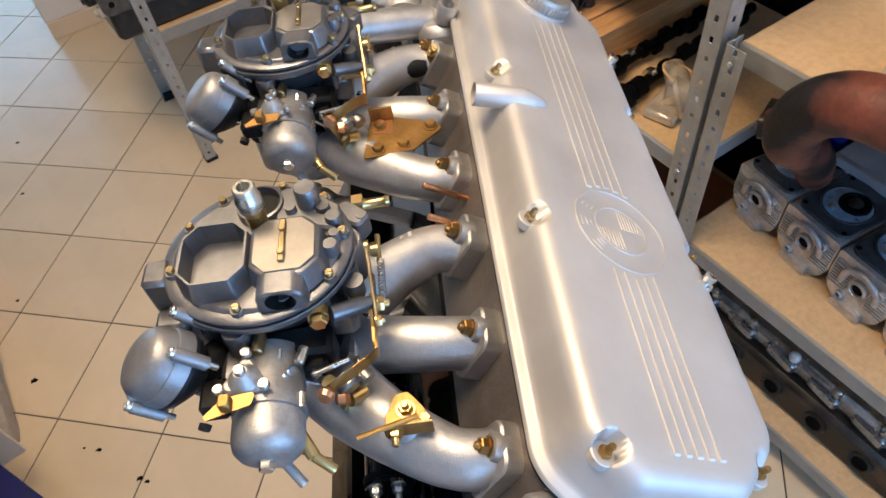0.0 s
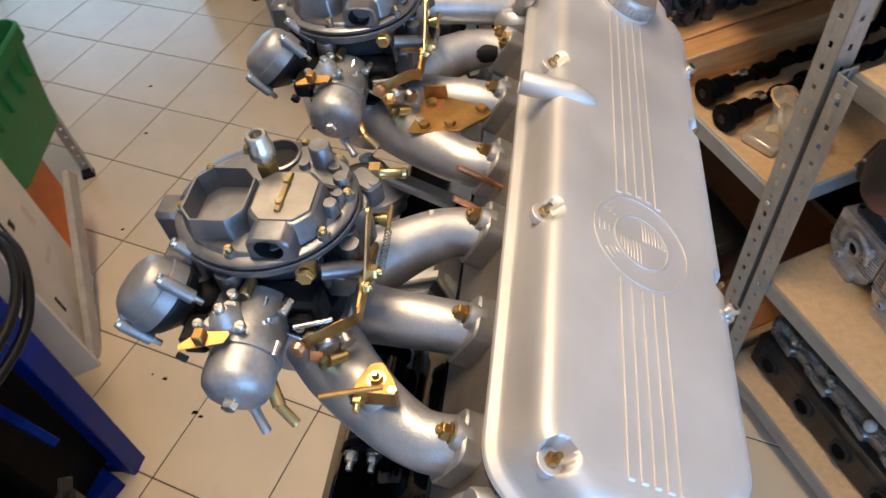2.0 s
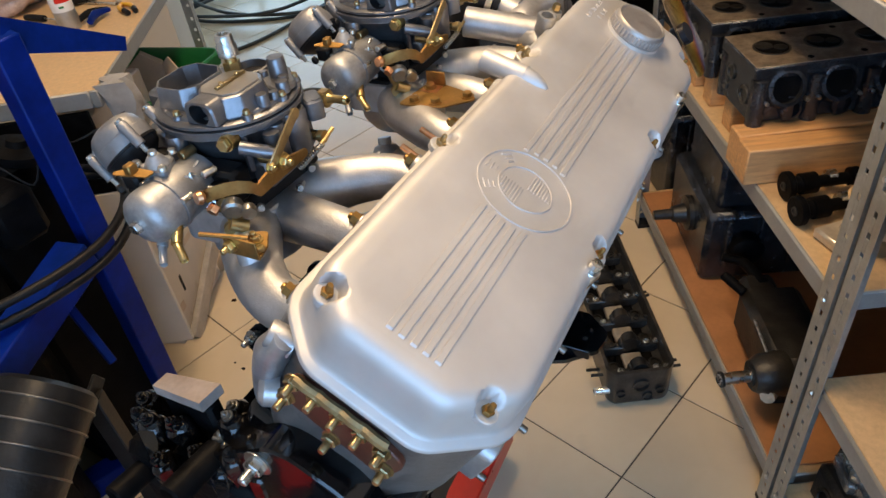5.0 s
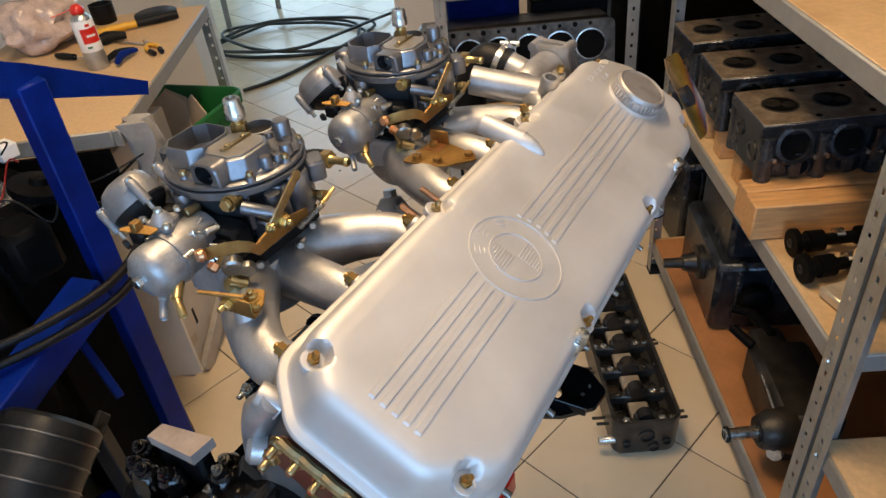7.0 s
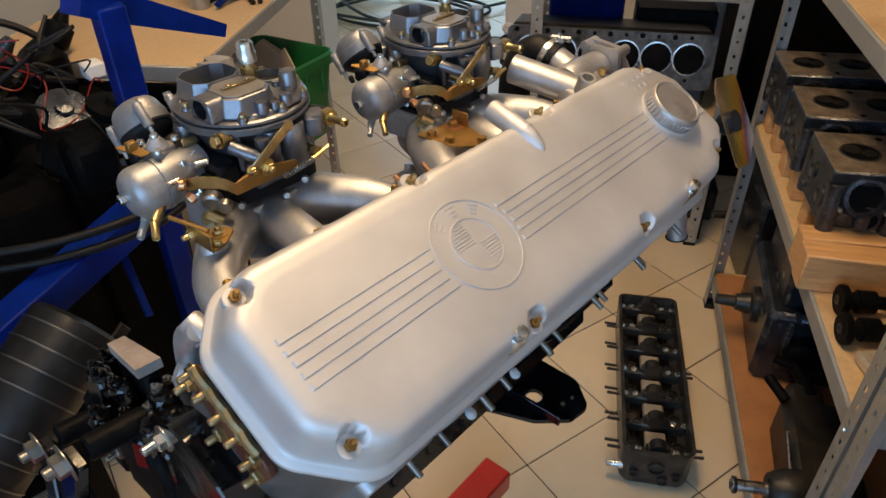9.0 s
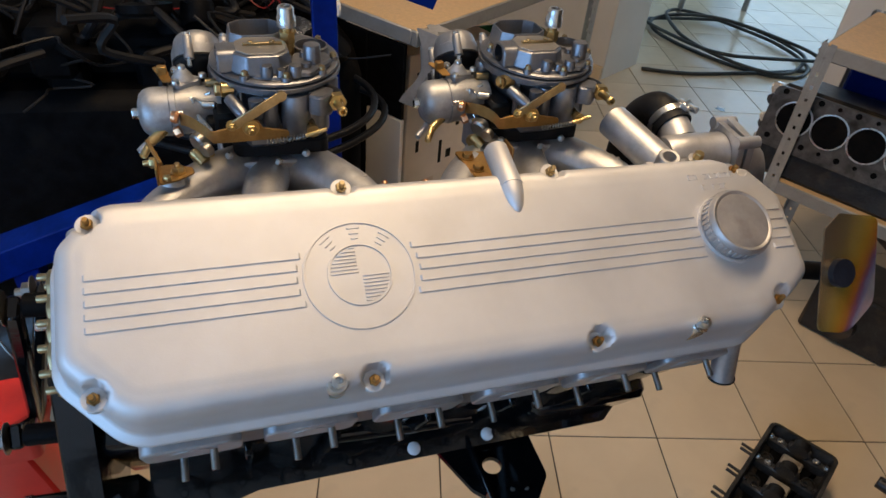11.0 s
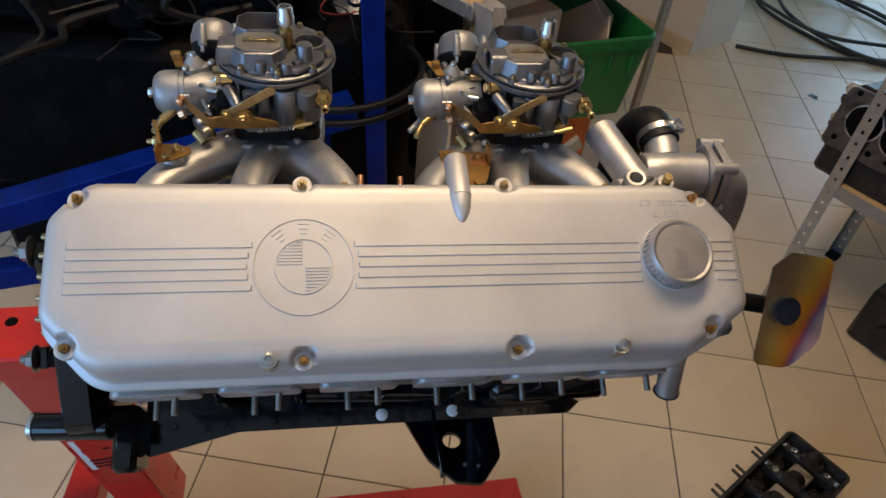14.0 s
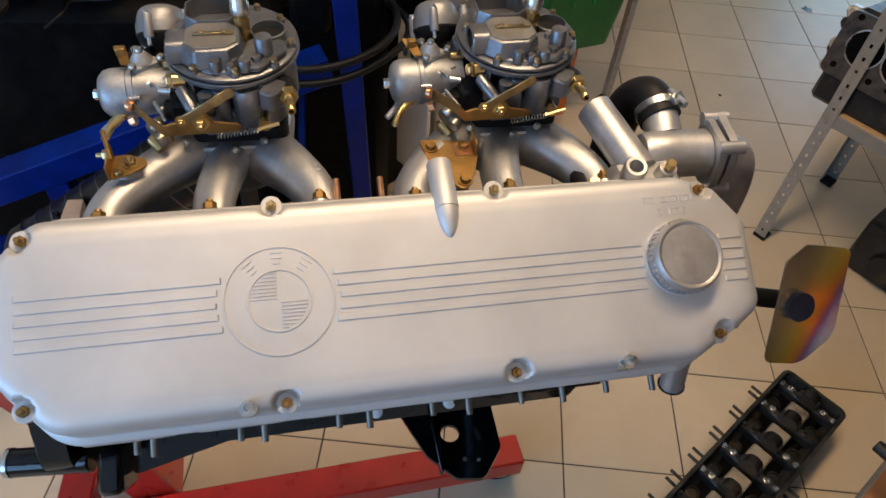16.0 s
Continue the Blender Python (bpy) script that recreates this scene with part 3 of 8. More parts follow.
def engine():
    root = thing("engine_block", ENG, "six-cylinder engine block in gloss black under a silver cylinder head", "engine")
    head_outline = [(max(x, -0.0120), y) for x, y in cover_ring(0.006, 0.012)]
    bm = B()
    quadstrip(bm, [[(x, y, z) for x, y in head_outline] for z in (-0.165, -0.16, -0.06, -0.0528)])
    # the head's shaded side is painted in with its own dark colour
    head = part("cylinder_head", bm, HEADSIDE, root, "bead-blasted aluminium cylinder head with shade and brown reflection in its colour")
    # exhaust faces and their studs
    for i, y in enumerate(PORTS):
        bm = B()
        prism(bm, rounded([(-0.041, -0.028, 0.012), (0.041, -0.028, 0.012), (0.041, 0.028, 0.012), (-0.041, 0.028, 0.012)], 4), 0, 0.014,
              Matrix.Translation((0.163, y, -0.105)) @ Matrix(((0, 0, 1, 0), (1, 0, 0, 0), (0, 1, 0, 0), (0, 0, 0, 1))), 0.0015)
        turned(bm, [(0.019, 0.0141), (0.019, 0.0146)], (0.163, y, -0.105), (1, 0, 0), 20)
        flange = part("exhaust_face", bm, ALU, head)
        for sy, sz in ((0.046 + 0.1022 * i, -0.160), (0.075 + 0.1022 * i, -0.103)):
            bm = B()
            rod(bm, (0.150, sy, sz), (0.195, sy, sz), 0.0034, 10, ch=0.0008)
            for k in range(9):
                turned(bm, [(0.0030, 0), (0.0037, 0.0008), (0.0030, 0.0016)], (0.176 + 0.002 * k, sy, sz), (1, 0, 0), 10)
            part("stud", bm, DULLSTEEL, root, "threaded steel exhaust stud")
    # intake side: studs between the manifolds
    for y, z in ((0.268, -0.092), (0.314, -0.096)):
        bm = B()
        rod(bm, (-0.005, y, z), (-0.062, y, z), 0.0034, 10, ch=0.0008)
        part("stud", bm, COPPER, root, "coppered intake stud")
    # rear end: plate with yellow bolts, bosses
    bm = B()
    plate = rounded([(0.012, -0.098, 0.012), (0.112, -0.108, 0.014), (0.120, -0.072, 0.012), (0.09, -0.062, 0.02), (0.035, -0.060, 0.012), (0.012, -0.064, 0.008)], 4)
    prism(bm, plate, 0, 0.006, Matrix.Translation((0, -0.0305, 0)) @ Matrix(((1, 0, 0, 0), (0, 0, -1, 0), (0, 1, 0, 0), (0, 0, 0, 1))), 0.001)
    cover = part("end_plate", bm, material("brown_gasket_sealed_plate", (0.11, 0.035, 0.02), 0.2, 0.4, 0.3, 40), root, "reddish brown end plate with yellow bolts")
    for x, z in ((0.016, -0.068), (0.036, -0.066), (0.057, -0.067), (0.078, -0.069), (0.098, -0.073), (0.016, -0.092), (0.062, -0.104), (0.108, -0.092)):
        bm = B()
        hexnut(bm, (x, -0.0360, z), (0, -1, 0), 0.0066, 0.006, 1.25, 0.009)
        part("bolt", bm, DULLBRASS, cover, "yellow plated bolt")
    for i in range(4):
        bm = B()
        sweep(bm, [(0.016 + i * 0.0205, -0.037, -0.0615), (0.026 + i * 0.0205, -0.0385, -0.0605), (0.0365 + i * 0.0205, -0.037, -0.0622)], 0.0045, 8)
        part("clip", bm, DULLBRASS, cover)
    bm = B()
    sweep(bm, [(-0.008, -0.018, -0.058), (-0.014, -0.016, -0.085), (-0.012, -0.014, -0.12), (-0.004, -0.012, -0.155)], [0.009, 0.015, 0.013, 0.012], 16)
    turned(bm, [(0.0115, 0), (0.0115, 0.020), (0.010, 0.022)], (-0.002, -0.012, -0.068), (-1, -0.25, 0.1), 18)
    turned(bm, [(0.015, 0), (0.014, 0.012), (0.010, 0.016)], (0.004, -0.020, -0.125), (-0.8, -0.6, -0.1), 18)
    part("water_boss", bm, ALU, head, "cast aluminium water passage")
    # block
    bm = B()
    box(bm, (-0.012, -0.028, -0.345), (0.158, 0.668, -0.1655), 0.008)
    block = part("block", bm, GLOSSBLACK, root, "gloss black painted cylinder block")
    for y in PORTS:
        bm = B()
        turned(bm, [(0.046, -0.17), (0.046, -0.335)], (0.128, y, 0), (0, 0, 1), 24)
        part("cylinder_wall", bm, GLOSSBLACK, block)
        bm = B()
        turned(bm, [(0.018, 0), (0.018, 0.006), (0.016, 0.008)], (0.158, y + 0.05, -0.24), (1, 0, 0), 18)
        part("core_plug", bm, GLOSSBLACK, block)
    bm = B()
    box(bm, (0.165, -0.036, -0.378), (0.248, -0.006, -0.30), 0.008)
    part("rear_lug", bm, GLOSSBLACK, block)
    bm = B()
    prism(bm, rounded([(-0.045, -0.004, 0.01), (0.232, -0.006, 0.008), (0.205, 0.112, 0.02), (0.205, 0.575, 0.012), (0.185, 0.600, 0.012), (-0.045, 0.600, 0.01)], 4), -0.357, -0.343)
    part("sump_rail", bm, GLOSSBLACK, root, "gloss black sump flange")
    bm = B()
    box(bm, (-0.03, 0.03, -0.47), (0.16, 0.66, -0.357), 0.02)
    part("sump", bm, GLOSSBLACK, root)
    for i in range(9):
        bm = B()
        hexnut(bm, (0.193, 0.03 + i * 0.064, -0.343), r=0.005, h=0.005, washer=1.4)
        part("bolt", bm, GLOSSBLACK, block)
    for y in (0.304, 0.404):
        bm = B()
        turned(bm, [(0.0085, 0), (0.0085, 0.0015), (0.0065, 0.003), (0.0, 0.0032)], (0.193, y, -0.342), seg=20)
        part("cap_plug", bm, WHITE, block, "bright white cap")
    bm = B()
    rod(bm, (0.165, 0.20, -0.285), (0.172, 0.37, -0.290), 0.010, 14, ch=0.002)
    part("oil_pipe", bm, GLOSSBLACK, block)
    bm = B()
    box(bm, (0.15, 0.44, -0.33), (0.19, 0.60, -0.25), 0.010)
    part("side_casting", bm, GLOSSBLACK, block)
    for y in (0.24, 0.30, 0.36, 0.42, 0.50):
        bm = B()
        hexnut(bm, (0.158, y, -0.30), (1, 0, 0), 0.008, 0.008, 1.3)
        part("bolt", bm, GLOSSBLACK, block)
    for y in (0.10, 0.19, 0.29, 0.39, 0.49):
        bm = B()
        box(bm, (0.156, y, -0.335), (0.178, y + 0.008, -0.20), 0.003)
        part("rib", bm, GLOSSBLACK, block)
    bm = B()
    turned(bm, [(0.03, 0), (0.038, 0.01), (0.038, 0.028), (0.02, 0.034)], (0.125, 0.585, -0.185), (0.75, 0.2, -0.5), 20)
    part("oil_filter_base", bm, RUBBER, block)
    # water pipe at the front of the exhaust side
    bm = B()
    tubeopen(bm, (0.150, 0.622, -0.090), (0.195, 0.629, -0.142), 0.0135, 0.0025, 24, 0.03)
    part("water_pipe", bm, ALU, head, "short aluminium water pipe")
    # black disc at the mouth stands for the shaded bore
    bm = B()
    turned(bm, [(0.0155, 0), (0.0155, 0.001)], (0.194, 0.6287, -0.1415), (0.65, 0.1, -0.75), 20)
    part("pipe_bore", bm, RUBBER, head)
    # front end: case and pulley hub
    bm = B()
    box(bm, (0.0, 0.655, -0.34), (0.140, 0.680, -0.058), 0.008)
    turned(bm, [(0.028, 0), (0.028, 0.02), (0.02, 0.024)], (0.075, 0.680, -0.16), (0, 1, 0), 24)
    part("timing_case", bm, CASTGREY, root, "aluminium timing case")
    # engine side of the stand: flywheel plate, spacers
    bm = B()
    prism(bm, rounded([(-0.05, -0.37, 0.03), (0.19, -0.36, 0.03), (0.205, -0.20, 0.03), (0.10, -0.13, 0.05), (0.03, -0.135, 0.04), (-0.025, -0.24, 0.04)], 5), 0, 0.03,
          Matrix.Translation((0, -0.028, 0)) @ Matrix(((1, 0, 0, 0), (0, 0, -1, 0), (0, 1, 0, 0), (0, 0, 0, 1))), 0.002)
    rear = part("rear_flange", bm, GLOSSBLACK, root, "black bell housing flange")
    for x, z in ((0.025, -0.175), (-0.025, -0.345)):
        bm = B()
        hexnut(bm, (x, -0.058, z), (0, -1, 0), 0.009, 0.009, 1.5, 0.012)
        part("bolt", bm, STEEL, rear)
    return root


engine()

# engine mounting arm, flat in the room
arm = thing("engine_mount_arm", pose(0, 0, 0.745, 0, 0, 0), "flat black steel engine mounting arm with a round hole", "engine mount")
bm = B()
outline = rounded([(-0.10, 0.29, 0.01), (0.055, 0.352, 0.02), (0.092, 0.385, 0.012), (0.098, 0.420, 0.014), (0.06, 0.452, 0.02), (-0.10, 0.455, 0.01)], 5)
eye = [(0.029 + 0.0125 * math.cos(2 * math.pi * k / 24), 0.388 + 0.0125 * math.sin(2 * math.pi * k / 24)) for k in range(24)]
for z in (0.0, 0.007):
    loops = []
    for ring in (outline, eye):
        vs = [bm.verts.new((x, y, z)) for x, y in ring]
        loops += [bm.edges.new((vs[k - 1], vs[k])) for k in range(len(vs))]
    bmesh.ops.triangle_fill(bm, use_beauty=True, use_dissolve=False, edges=loops, normal=(0, 0, 1 if z > 0 else -1))
for ring in (outline, eye):
    quadstrip(bm, [[(x, y, z) for x, y in ring] for z in (0.0, 0.007)], True, False, False)
part("plate", bm, GLOSSBLACK, arm)
bm = B()
prism(bm, rounded([(-0.10, 0.29, 0.004), (-0.088, 0.29, 0.004), (-0.088, 0.455, 0.004), (-0.10, 0.455, 0.004)], 3), 0.007, 0.06)
box(bm, (-0.09, 0.364, 0.006), (0.085, 0.369, 0.022), 0.001)
part("web", bm, GLOSSBLACK, arm)
for x, y in ((0.069, 0.40), (0.072, 0.418)):
    bm = B()
    hexnut(bm, (x, y, 0.007), r=0.0032, h=0.003)
    part("rivet", bm, STEEL, arm)


# ---- intake manifolds ----
def manifold(y0, drop):
    root = thing("intake_manifold", Matrix.Translation((0, y0, drop)), "cast aluminium intake manifold with three runners under a carburettor", "intake manifold", "intake manifolds")
    paths = ([(-0.068, 0.036, 1.088), (-0.100, 0.038, 1.093), (-0.138, 0.062, 1.092), (-0.178, 0.100, 1.086), (-0.212, 0.140, 1.080)],
             [(-0.068, 0.140, 1.086), (-0.100, 0.141, 1.092), (-0.140, 0.147, 1.090), (-0.195, 0.160, 1.082)],
             [(-0.068, 0.248, 1.083), (-0.100, 0.247, 1.089), (-0.138, 0.228, 1.089), (-0.180, 0.200, 1.084), (-0.212, 0.180, 1.080)])
    for i, p in enumerate(paths):
        bm = B()
        n = len(p)
        sweep(bm, p, [0.0235, 0.0235, 0.0270, 0.0330, 0.0360][:n] if i != 1 else [0.0235, 0.0235, 0.0250, 0.0290], 22, 6, flat=0.86)
        runner = part("runner", bm, ALU, root)
        y = p[0][1]
        m = ENG.copy()
        m.translation = Vector((-0.072, y, 1.086))
        t = m @ Matrix(((0, 0, -1, 0), (1, 0, 0, 0), (0, -1, 0, 0), (0, 0, 0, 1)))
        bm = B()
        prism(bm, rounded([(-0.021, -0.030, 0.010), (0.021, -0.030, 0.010), (0.025, 0.028, 0.012), (-0.025, 0.028, 0.012)], 5), -0.014, 0.008, t, 0.002)
        fl = part("flange", bm, ALU, runner)
        bm = B()
        turned(bm, [(0.0125, 0.0), (0.0115, 0.010), (0.0105, 0.0135), (0.0080, 0.0145), (0.0, 0.0146)], t @ Vector((0, -0.0190, 0)), t.to_3x3() @ Vector((0, 0, 1)), 22)
        part("boss", bm, ALU, fl)
        bm = B()
        hexnut(bm, (0, -0.0190, 0.0148), (0, 0, 1), 0.0068, 0.008, 1.2, 0.003, t)
        part("nut", bm, GOLD, fl, "yellow plated nut")
    bm = B()
    prism(bm, rounded([(-0.283, 0.105, 0.02), (-0.172, 0.112, 0.02), (-0.167, 0.222, 0.02), (-0.283, 0.232, 0.02)], 5), 1.068, 1.1075, None, 0.002)
    turned(bm, [(0.045, 1.03), (0.055, 1.045), (0.058, 1.07)], (-0.228, 0.168, 0), (0, 0, 1), 24)
    part("collector", bm, ALU, root)
    bm = B()
    prism(bm, rounded([(-0.287, 0.110, 0.018), (-0.185, 0.112, 0.018), (-0.181, 0.214, 0.018), (-0.287, 0.222, 0.018)], 5), 1.1078, 1.1125, None, 0.001)
    part("spacer", bm, RUBBER, root, "black insulating spacer")
    # cast marks on the third runner, as bars
    bm = B()
    for k in range(5):
        q = Vector((-0.150 + 0.008 * k, 0.2345 + 0.004 * k, 1.1105 + 0.0004 * k))
        box(bm, q - Vector((0.002, 0.003, 0.001)), q + Vector((0.002, 0.003, 0.0006)), 0.0004)
    part("cast_marks", bm, ALU, root)
    return root


manifold(0.0, 0.0)
manifold(0.3115, -0.010)


# ---- carburettors ----
FLAP = material("bare_flap_sheet", (0.34, 0.32, 0.29), 0.75, 0.36, 0.1, 40)


CHOKE = material("choke_casting", (0.36, 0.365, 0.375), 0.75, 0.47, 0.22, 45, 0.25, 600, (0.24, 0.22, 0.20), 14.0, 0.58)


def carburettor(at, label):
    root = thing("carburettor", Matrix.Translation(at), label, "carburettor", "carburettors")
    # heights are above the manifold face
    bm = B()
    turned(bm, [(0.040, 0.020), (0.043, 0.030), (0.046, 0.050), (0.050, 0.066), (0.058, 0.078), (0.066, 0.083), (0.066, 0.088)], (-0.002, 0.006, 0), seg=36, sx=1.02, sy=0.97, cap=False)
    body = part("body", bm, ZINC, root, "grey die-cast zinc carburettor body")
    for a in (15, 48, 80, 104, 128, 152, 172, 196, 226, 246, 322, 344):
        bm = B()
        t = pose(-0.002, 0.004, 0, 0, 0, a) @ pose(0.054, 0, 0)
        box(bm, (-0.010, -0.0032, 0.034 + 0.010 * (a % 3)), (0.010, 0.0032, 0.083), 0.0015, t)
        part("web", bm, ZINC, body)
    for x, y, r, z in ((0.040, 0.034, 0.024, 0.030), (0.060, 0.020, 0.0155, 0.038), (0.020, 0.058, 0.014, 0.044), (-0.040, 0.044, 0.018, 0.040), (0.063, -0.006, 0.008, 0.040), (-0.020, -0.052, 0.010, 0.046)):
        bm = B()
        turned(bm, [(r * 0.8, z), (r, z + 0.005), (r, 0.080), (r * 0.9, 0.0835)], (x, y, 0), (0, 0, 1), 22)
        part("float_bowl" if r > 0.02 else "casting_lobe", bm, ZINC, body)
    # cross tube from the hexagonal plug to the linkage
    bm = B()
    turned(bm, [(0.0066, 0), (0.0066, 0.026), (0.0052, 0.028), (0.0052, 0.034)], (0.050, -0.044, 0.076), (0.88, 0.36, -0.24), 16)
    part("cross_tube", bm, ZINC, body)
    bm = B()
    box(bm, (-0.030, -0.062, 0.022), (0.046, -0.036, 0.056), 0.004)
    box(bm, (0.012, -0.070, 0.030), (0.040, -0.058, 0.046), 0.003)
    part("throttle_block", bm, RUBBER, body, "black throttle housing")
    bm = B()
    box(bm, (-0.082, -0.03, 0.012), (-0.05, 0.03, 0.066), 0.007)
    part("side_chamber", bm, ZINC, body)
    bm = B()
    box(bm, (0.040, -0.032, 0.024), (0.064, 0.012, 0.056), 0.005)
    part("channel_block", bm, ZINC, body)
    for y, z in ((0.052, 0.058), (-0.020, 0.062)):
        bm = B()
        turned(bm, [(0.0055, z), (0.0075, z + 0.005), (0.0075, 0.082)], (0.068 if y < 0 else 0.060, y, 0), (0, 0, 1), 16)
        part("pillar", bm, ZINC, body)
    bm = B()
    prism(bm, rounded([(0.050, 0.046, 0.004), (0.074, 0.030, 0.005), (0.084, 0.044, 0.006), (0.062, 0.064, 0.006)], 3), 0.066, 0.086, None, 0.002)
    turned(bm, [(0.0045, 0.0862), (0.0045, 0.0868)], (0.076, 0.042, 0), seg=12)
    part("ear", bm, ZINC, body)
    bm = B()
    box(bm, (-0.090, -0.014, 0.052), (-0.068, 0.012, 0.100), 0.004)
    box(bm, (-0.088, -0.034, 0.040), (-0.062, -0.012, 0.070), 0.004)
    part("side_valve", bm, ZINC, body)
    bm = B()
    hexnut(bm, (-0.090, -0.030, 0.050), (-1, -0.3, 0), 0.005, 0.008)
    part("side_plug", bm, BRASS, body)
    # lid: two rims with a dark gasket between
    wall = rounded([(-0.053, -0.024, 0.003), (-0.042, -0.036, 0.003), (-0.014, -0.036, 0.003), (-0.003, -0.024, 0.003), (-0.003, 0.009, 0.003), (-0.014, 0.021, 0.003),
                    (-0.042, 0.021, 0.003), (-0.053, 0.009, 0.003)], 3)
    rim = [(-0.002 + 0.0738 * math.cos(2 * math.pi * i / 56), 0.0085 + 0.0690 * math.sin(2 * math.pi * i / 56)) for i in range(56)]
    bm = B()
    lid_rim = inset(rim, 0.0012)
    quadstrip(bm, [[(x, y, 0.0946) for x, y in lid_rim], [(x, y, 0.0972) for x, y in lid_rim], [(x, y, 0.0985) for x, y in inset(rim, 0.003)], [(x, y, 0.0987) for x, y in inset(rim, 0.0095)],
                   [(x, y, 0.1005) for x, y in inset(rim, 0.0105)], [(x, y, 0.1015) for x, y in inset(rim, 0.0125)]], True, False, False)
    # the lid's top is open at the air throat
    loops = []
    for ring_ in (inset(rim, 0.0125), inset(wall, 0.003)):
        vs = [bm.verts.new((x, y, 0.1015)) for x, y in ring_]
        loops += [bm.edges.new((vs[k - 1], vs[k])) for k in range(len(vs))]
    bmesh.ops.triangle_fill(bm, use_beauty=True, use_dissolve=False, edges=loops, normal=(0, 0, 1))
    lid = part("lid", bm, ZINC, root, "round zinc lid with a double rim")
    bm = B()
    quadstrip(bm, [[(x, y, z) for x, y in inset(rim, d)] for d, z in ((0.012, 0.0880), (0.0, 0.0880), (0.0, 0.0914), (0.0008, 0.0922), (0.012, 0.0922))], True, False, False)
    part("bowl_rim", bm, ZINC, body)
    bm = B()
    prism(bm, rounded([(-0.054, -0.046, 0.012), (0.050, -0.046, 0.012), (0.056, 0.056, 0.012), (-0.054, 0.056, 0.012)], 4), 0.0078, 0.024, None, 0.002)
    part("throttle_base", bm, RUBBER, root, "black insulating throttle base")
    bm = B()
    quadstrip(bm, [[(x, y, z) for x, y in inset(rim, d)] for d, z in ((0.012, 0.0922), (0.0030, 0.0922), (0.0030, 0.0946), (0.012, 0.0946))], True, False, False)
    part("gasket", bm, RUBBER, lid, "dark lid gasket")
    # choke tower: open throat beside a closed flap
    bm = B()
    quadstrip(bm, [[(x, y, 0.1010) for x, y in inset(wall, -0.003)], [(x, y, 0.119) for x, y in wall], [(x, y, 0.1205) for x, y in inset(wall, 0.0006)],
                   [(x, y, 0.1205) for x, y in inset(wall, 0.0020)], [(x, y, 0.104) for x, y in inset(wall, 0.0030)], [(x, y, 0.0930) for x, y in inset(wall, 0.0040)]])
    tower = part("throat", bm, ZINC, lid, "open octagonal air throat")
    # black floor: the throat's deep shade is put into the colour
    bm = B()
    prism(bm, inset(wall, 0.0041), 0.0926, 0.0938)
    part("throat_floor", bm, RUBBER, lid, "throat floor blackened to stand for deep shade")
    bm = B()
    prism(bm, rounded([(-0.046, -0.030, 0.004), (-0.012, -0.032, 0.004), (-0.012, -0.006, 0.006), (-0.028, 0.004, 0.008), (-0.046, -0.008, 0.006)], 4), 0, 0.003, pose(0, 0, 0.0950, 8, 0, 0), 0.001)
    part("venturi", bm, CASTGREY, lid, "pale cast venturi tongue")
    flap = rounded([(-0.001, -0.024, 0.004), (0.010, -0.036, 0.004), (0.038, -0.036, 0.005), (0.050, -0.024, 0.005), (0.050, 0.007, 0.005), (0.038, 0.019, 0.005), (0.010, 0.019, 0.005), (-0.001, 0.009, 0.004)], 3)
    bm = B()
    quadstrip(bm, [[(x, y, 0.1010) for x, y in inset(flap, -0.004)], [(x, y, 0.1180) for x, y in flap], [(x, y, 0.1192) for x, y in inset(flap, 0.0016)]])
    part("flap_housing", bm, ZINC, lid)
    bm = B()
    prism(bm, inset(flap, 0.0030), 0, 0.0014, pose(0, 0, 0.1194, -0.8, 0, 0), 0.0004)
    part("flap", bm, FLAP, lid, "bare metal air flap")
    bm = B()
    bar(bm, (0.0235, -0.026, 0.1222), (0.0235, 0.014, 0.1217), 0.0045, 0.003, 0.001)
    for y in (-0.018, 0.004):
        screw(bm, (0.0235, y, 0.1236), r=0.0028, h=0.0018)
    part("flap_shaft", bm, DULLBRASS, lid, "brass flap shaft")
    # arched window towards the choke
    arch = rounded([(-0.021, 0.0, 0.002), (0.021, 0.0, 0.002), (0.019, 0.0250, 0.010), (-0.019, 0.0250, 0.010)], 5)
    t = pose(0.0215, -0.034, 0.0985) @ Matrix.Scale(0.86, 4) @ Matrix(((1, 0, 0, 0), (0, 0, -1, 0), (0, 1, 0, 0), (0, 0, 0, 1)))
    ring_ = [(0.0128 * math.cos(2 * math.pi * k / 28), 0.0128 + 0.0115 * math.sin(2 * math.pi * k / 28)) for k in range(28)]
    bm = B()
    quadstrip(bm, [[t @ Vector((x, y, z)) for x, y in arch] for z in (-0.014, 0.0195)] + [[t @ Vector((x, y, 0.0215)) for x, y in inset(arch, 0.0018)]], True, True, False)
    loops = []
    for ring in (inset(arch, 0.0018), ring_):
        vs = [bm.verts.new(t @ Vector((x, y, 0.0215))) for x, y in ring]
        loops += [bm.edges.new((vs[k - 1], vs[k])) for k in range(len(vs))]
    bmesh.ops.triangle_fill(bm, use_beauty=True, use_dissolve=False, edges=loops, normal=(0, -1, 0))
    window_ = part("window_housing", bm, ZINC, lid, "arched housing with an open round window")
    # black lining and back paint the shade inside the window
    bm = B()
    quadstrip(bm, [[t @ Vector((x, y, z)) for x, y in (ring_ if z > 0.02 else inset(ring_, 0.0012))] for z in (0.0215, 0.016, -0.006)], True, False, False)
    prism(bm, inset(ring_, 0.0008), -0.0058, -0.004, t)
    part("window_back", bm, RUBBER, window_, "inside of the window, its shade put in as black")
    bm = B()
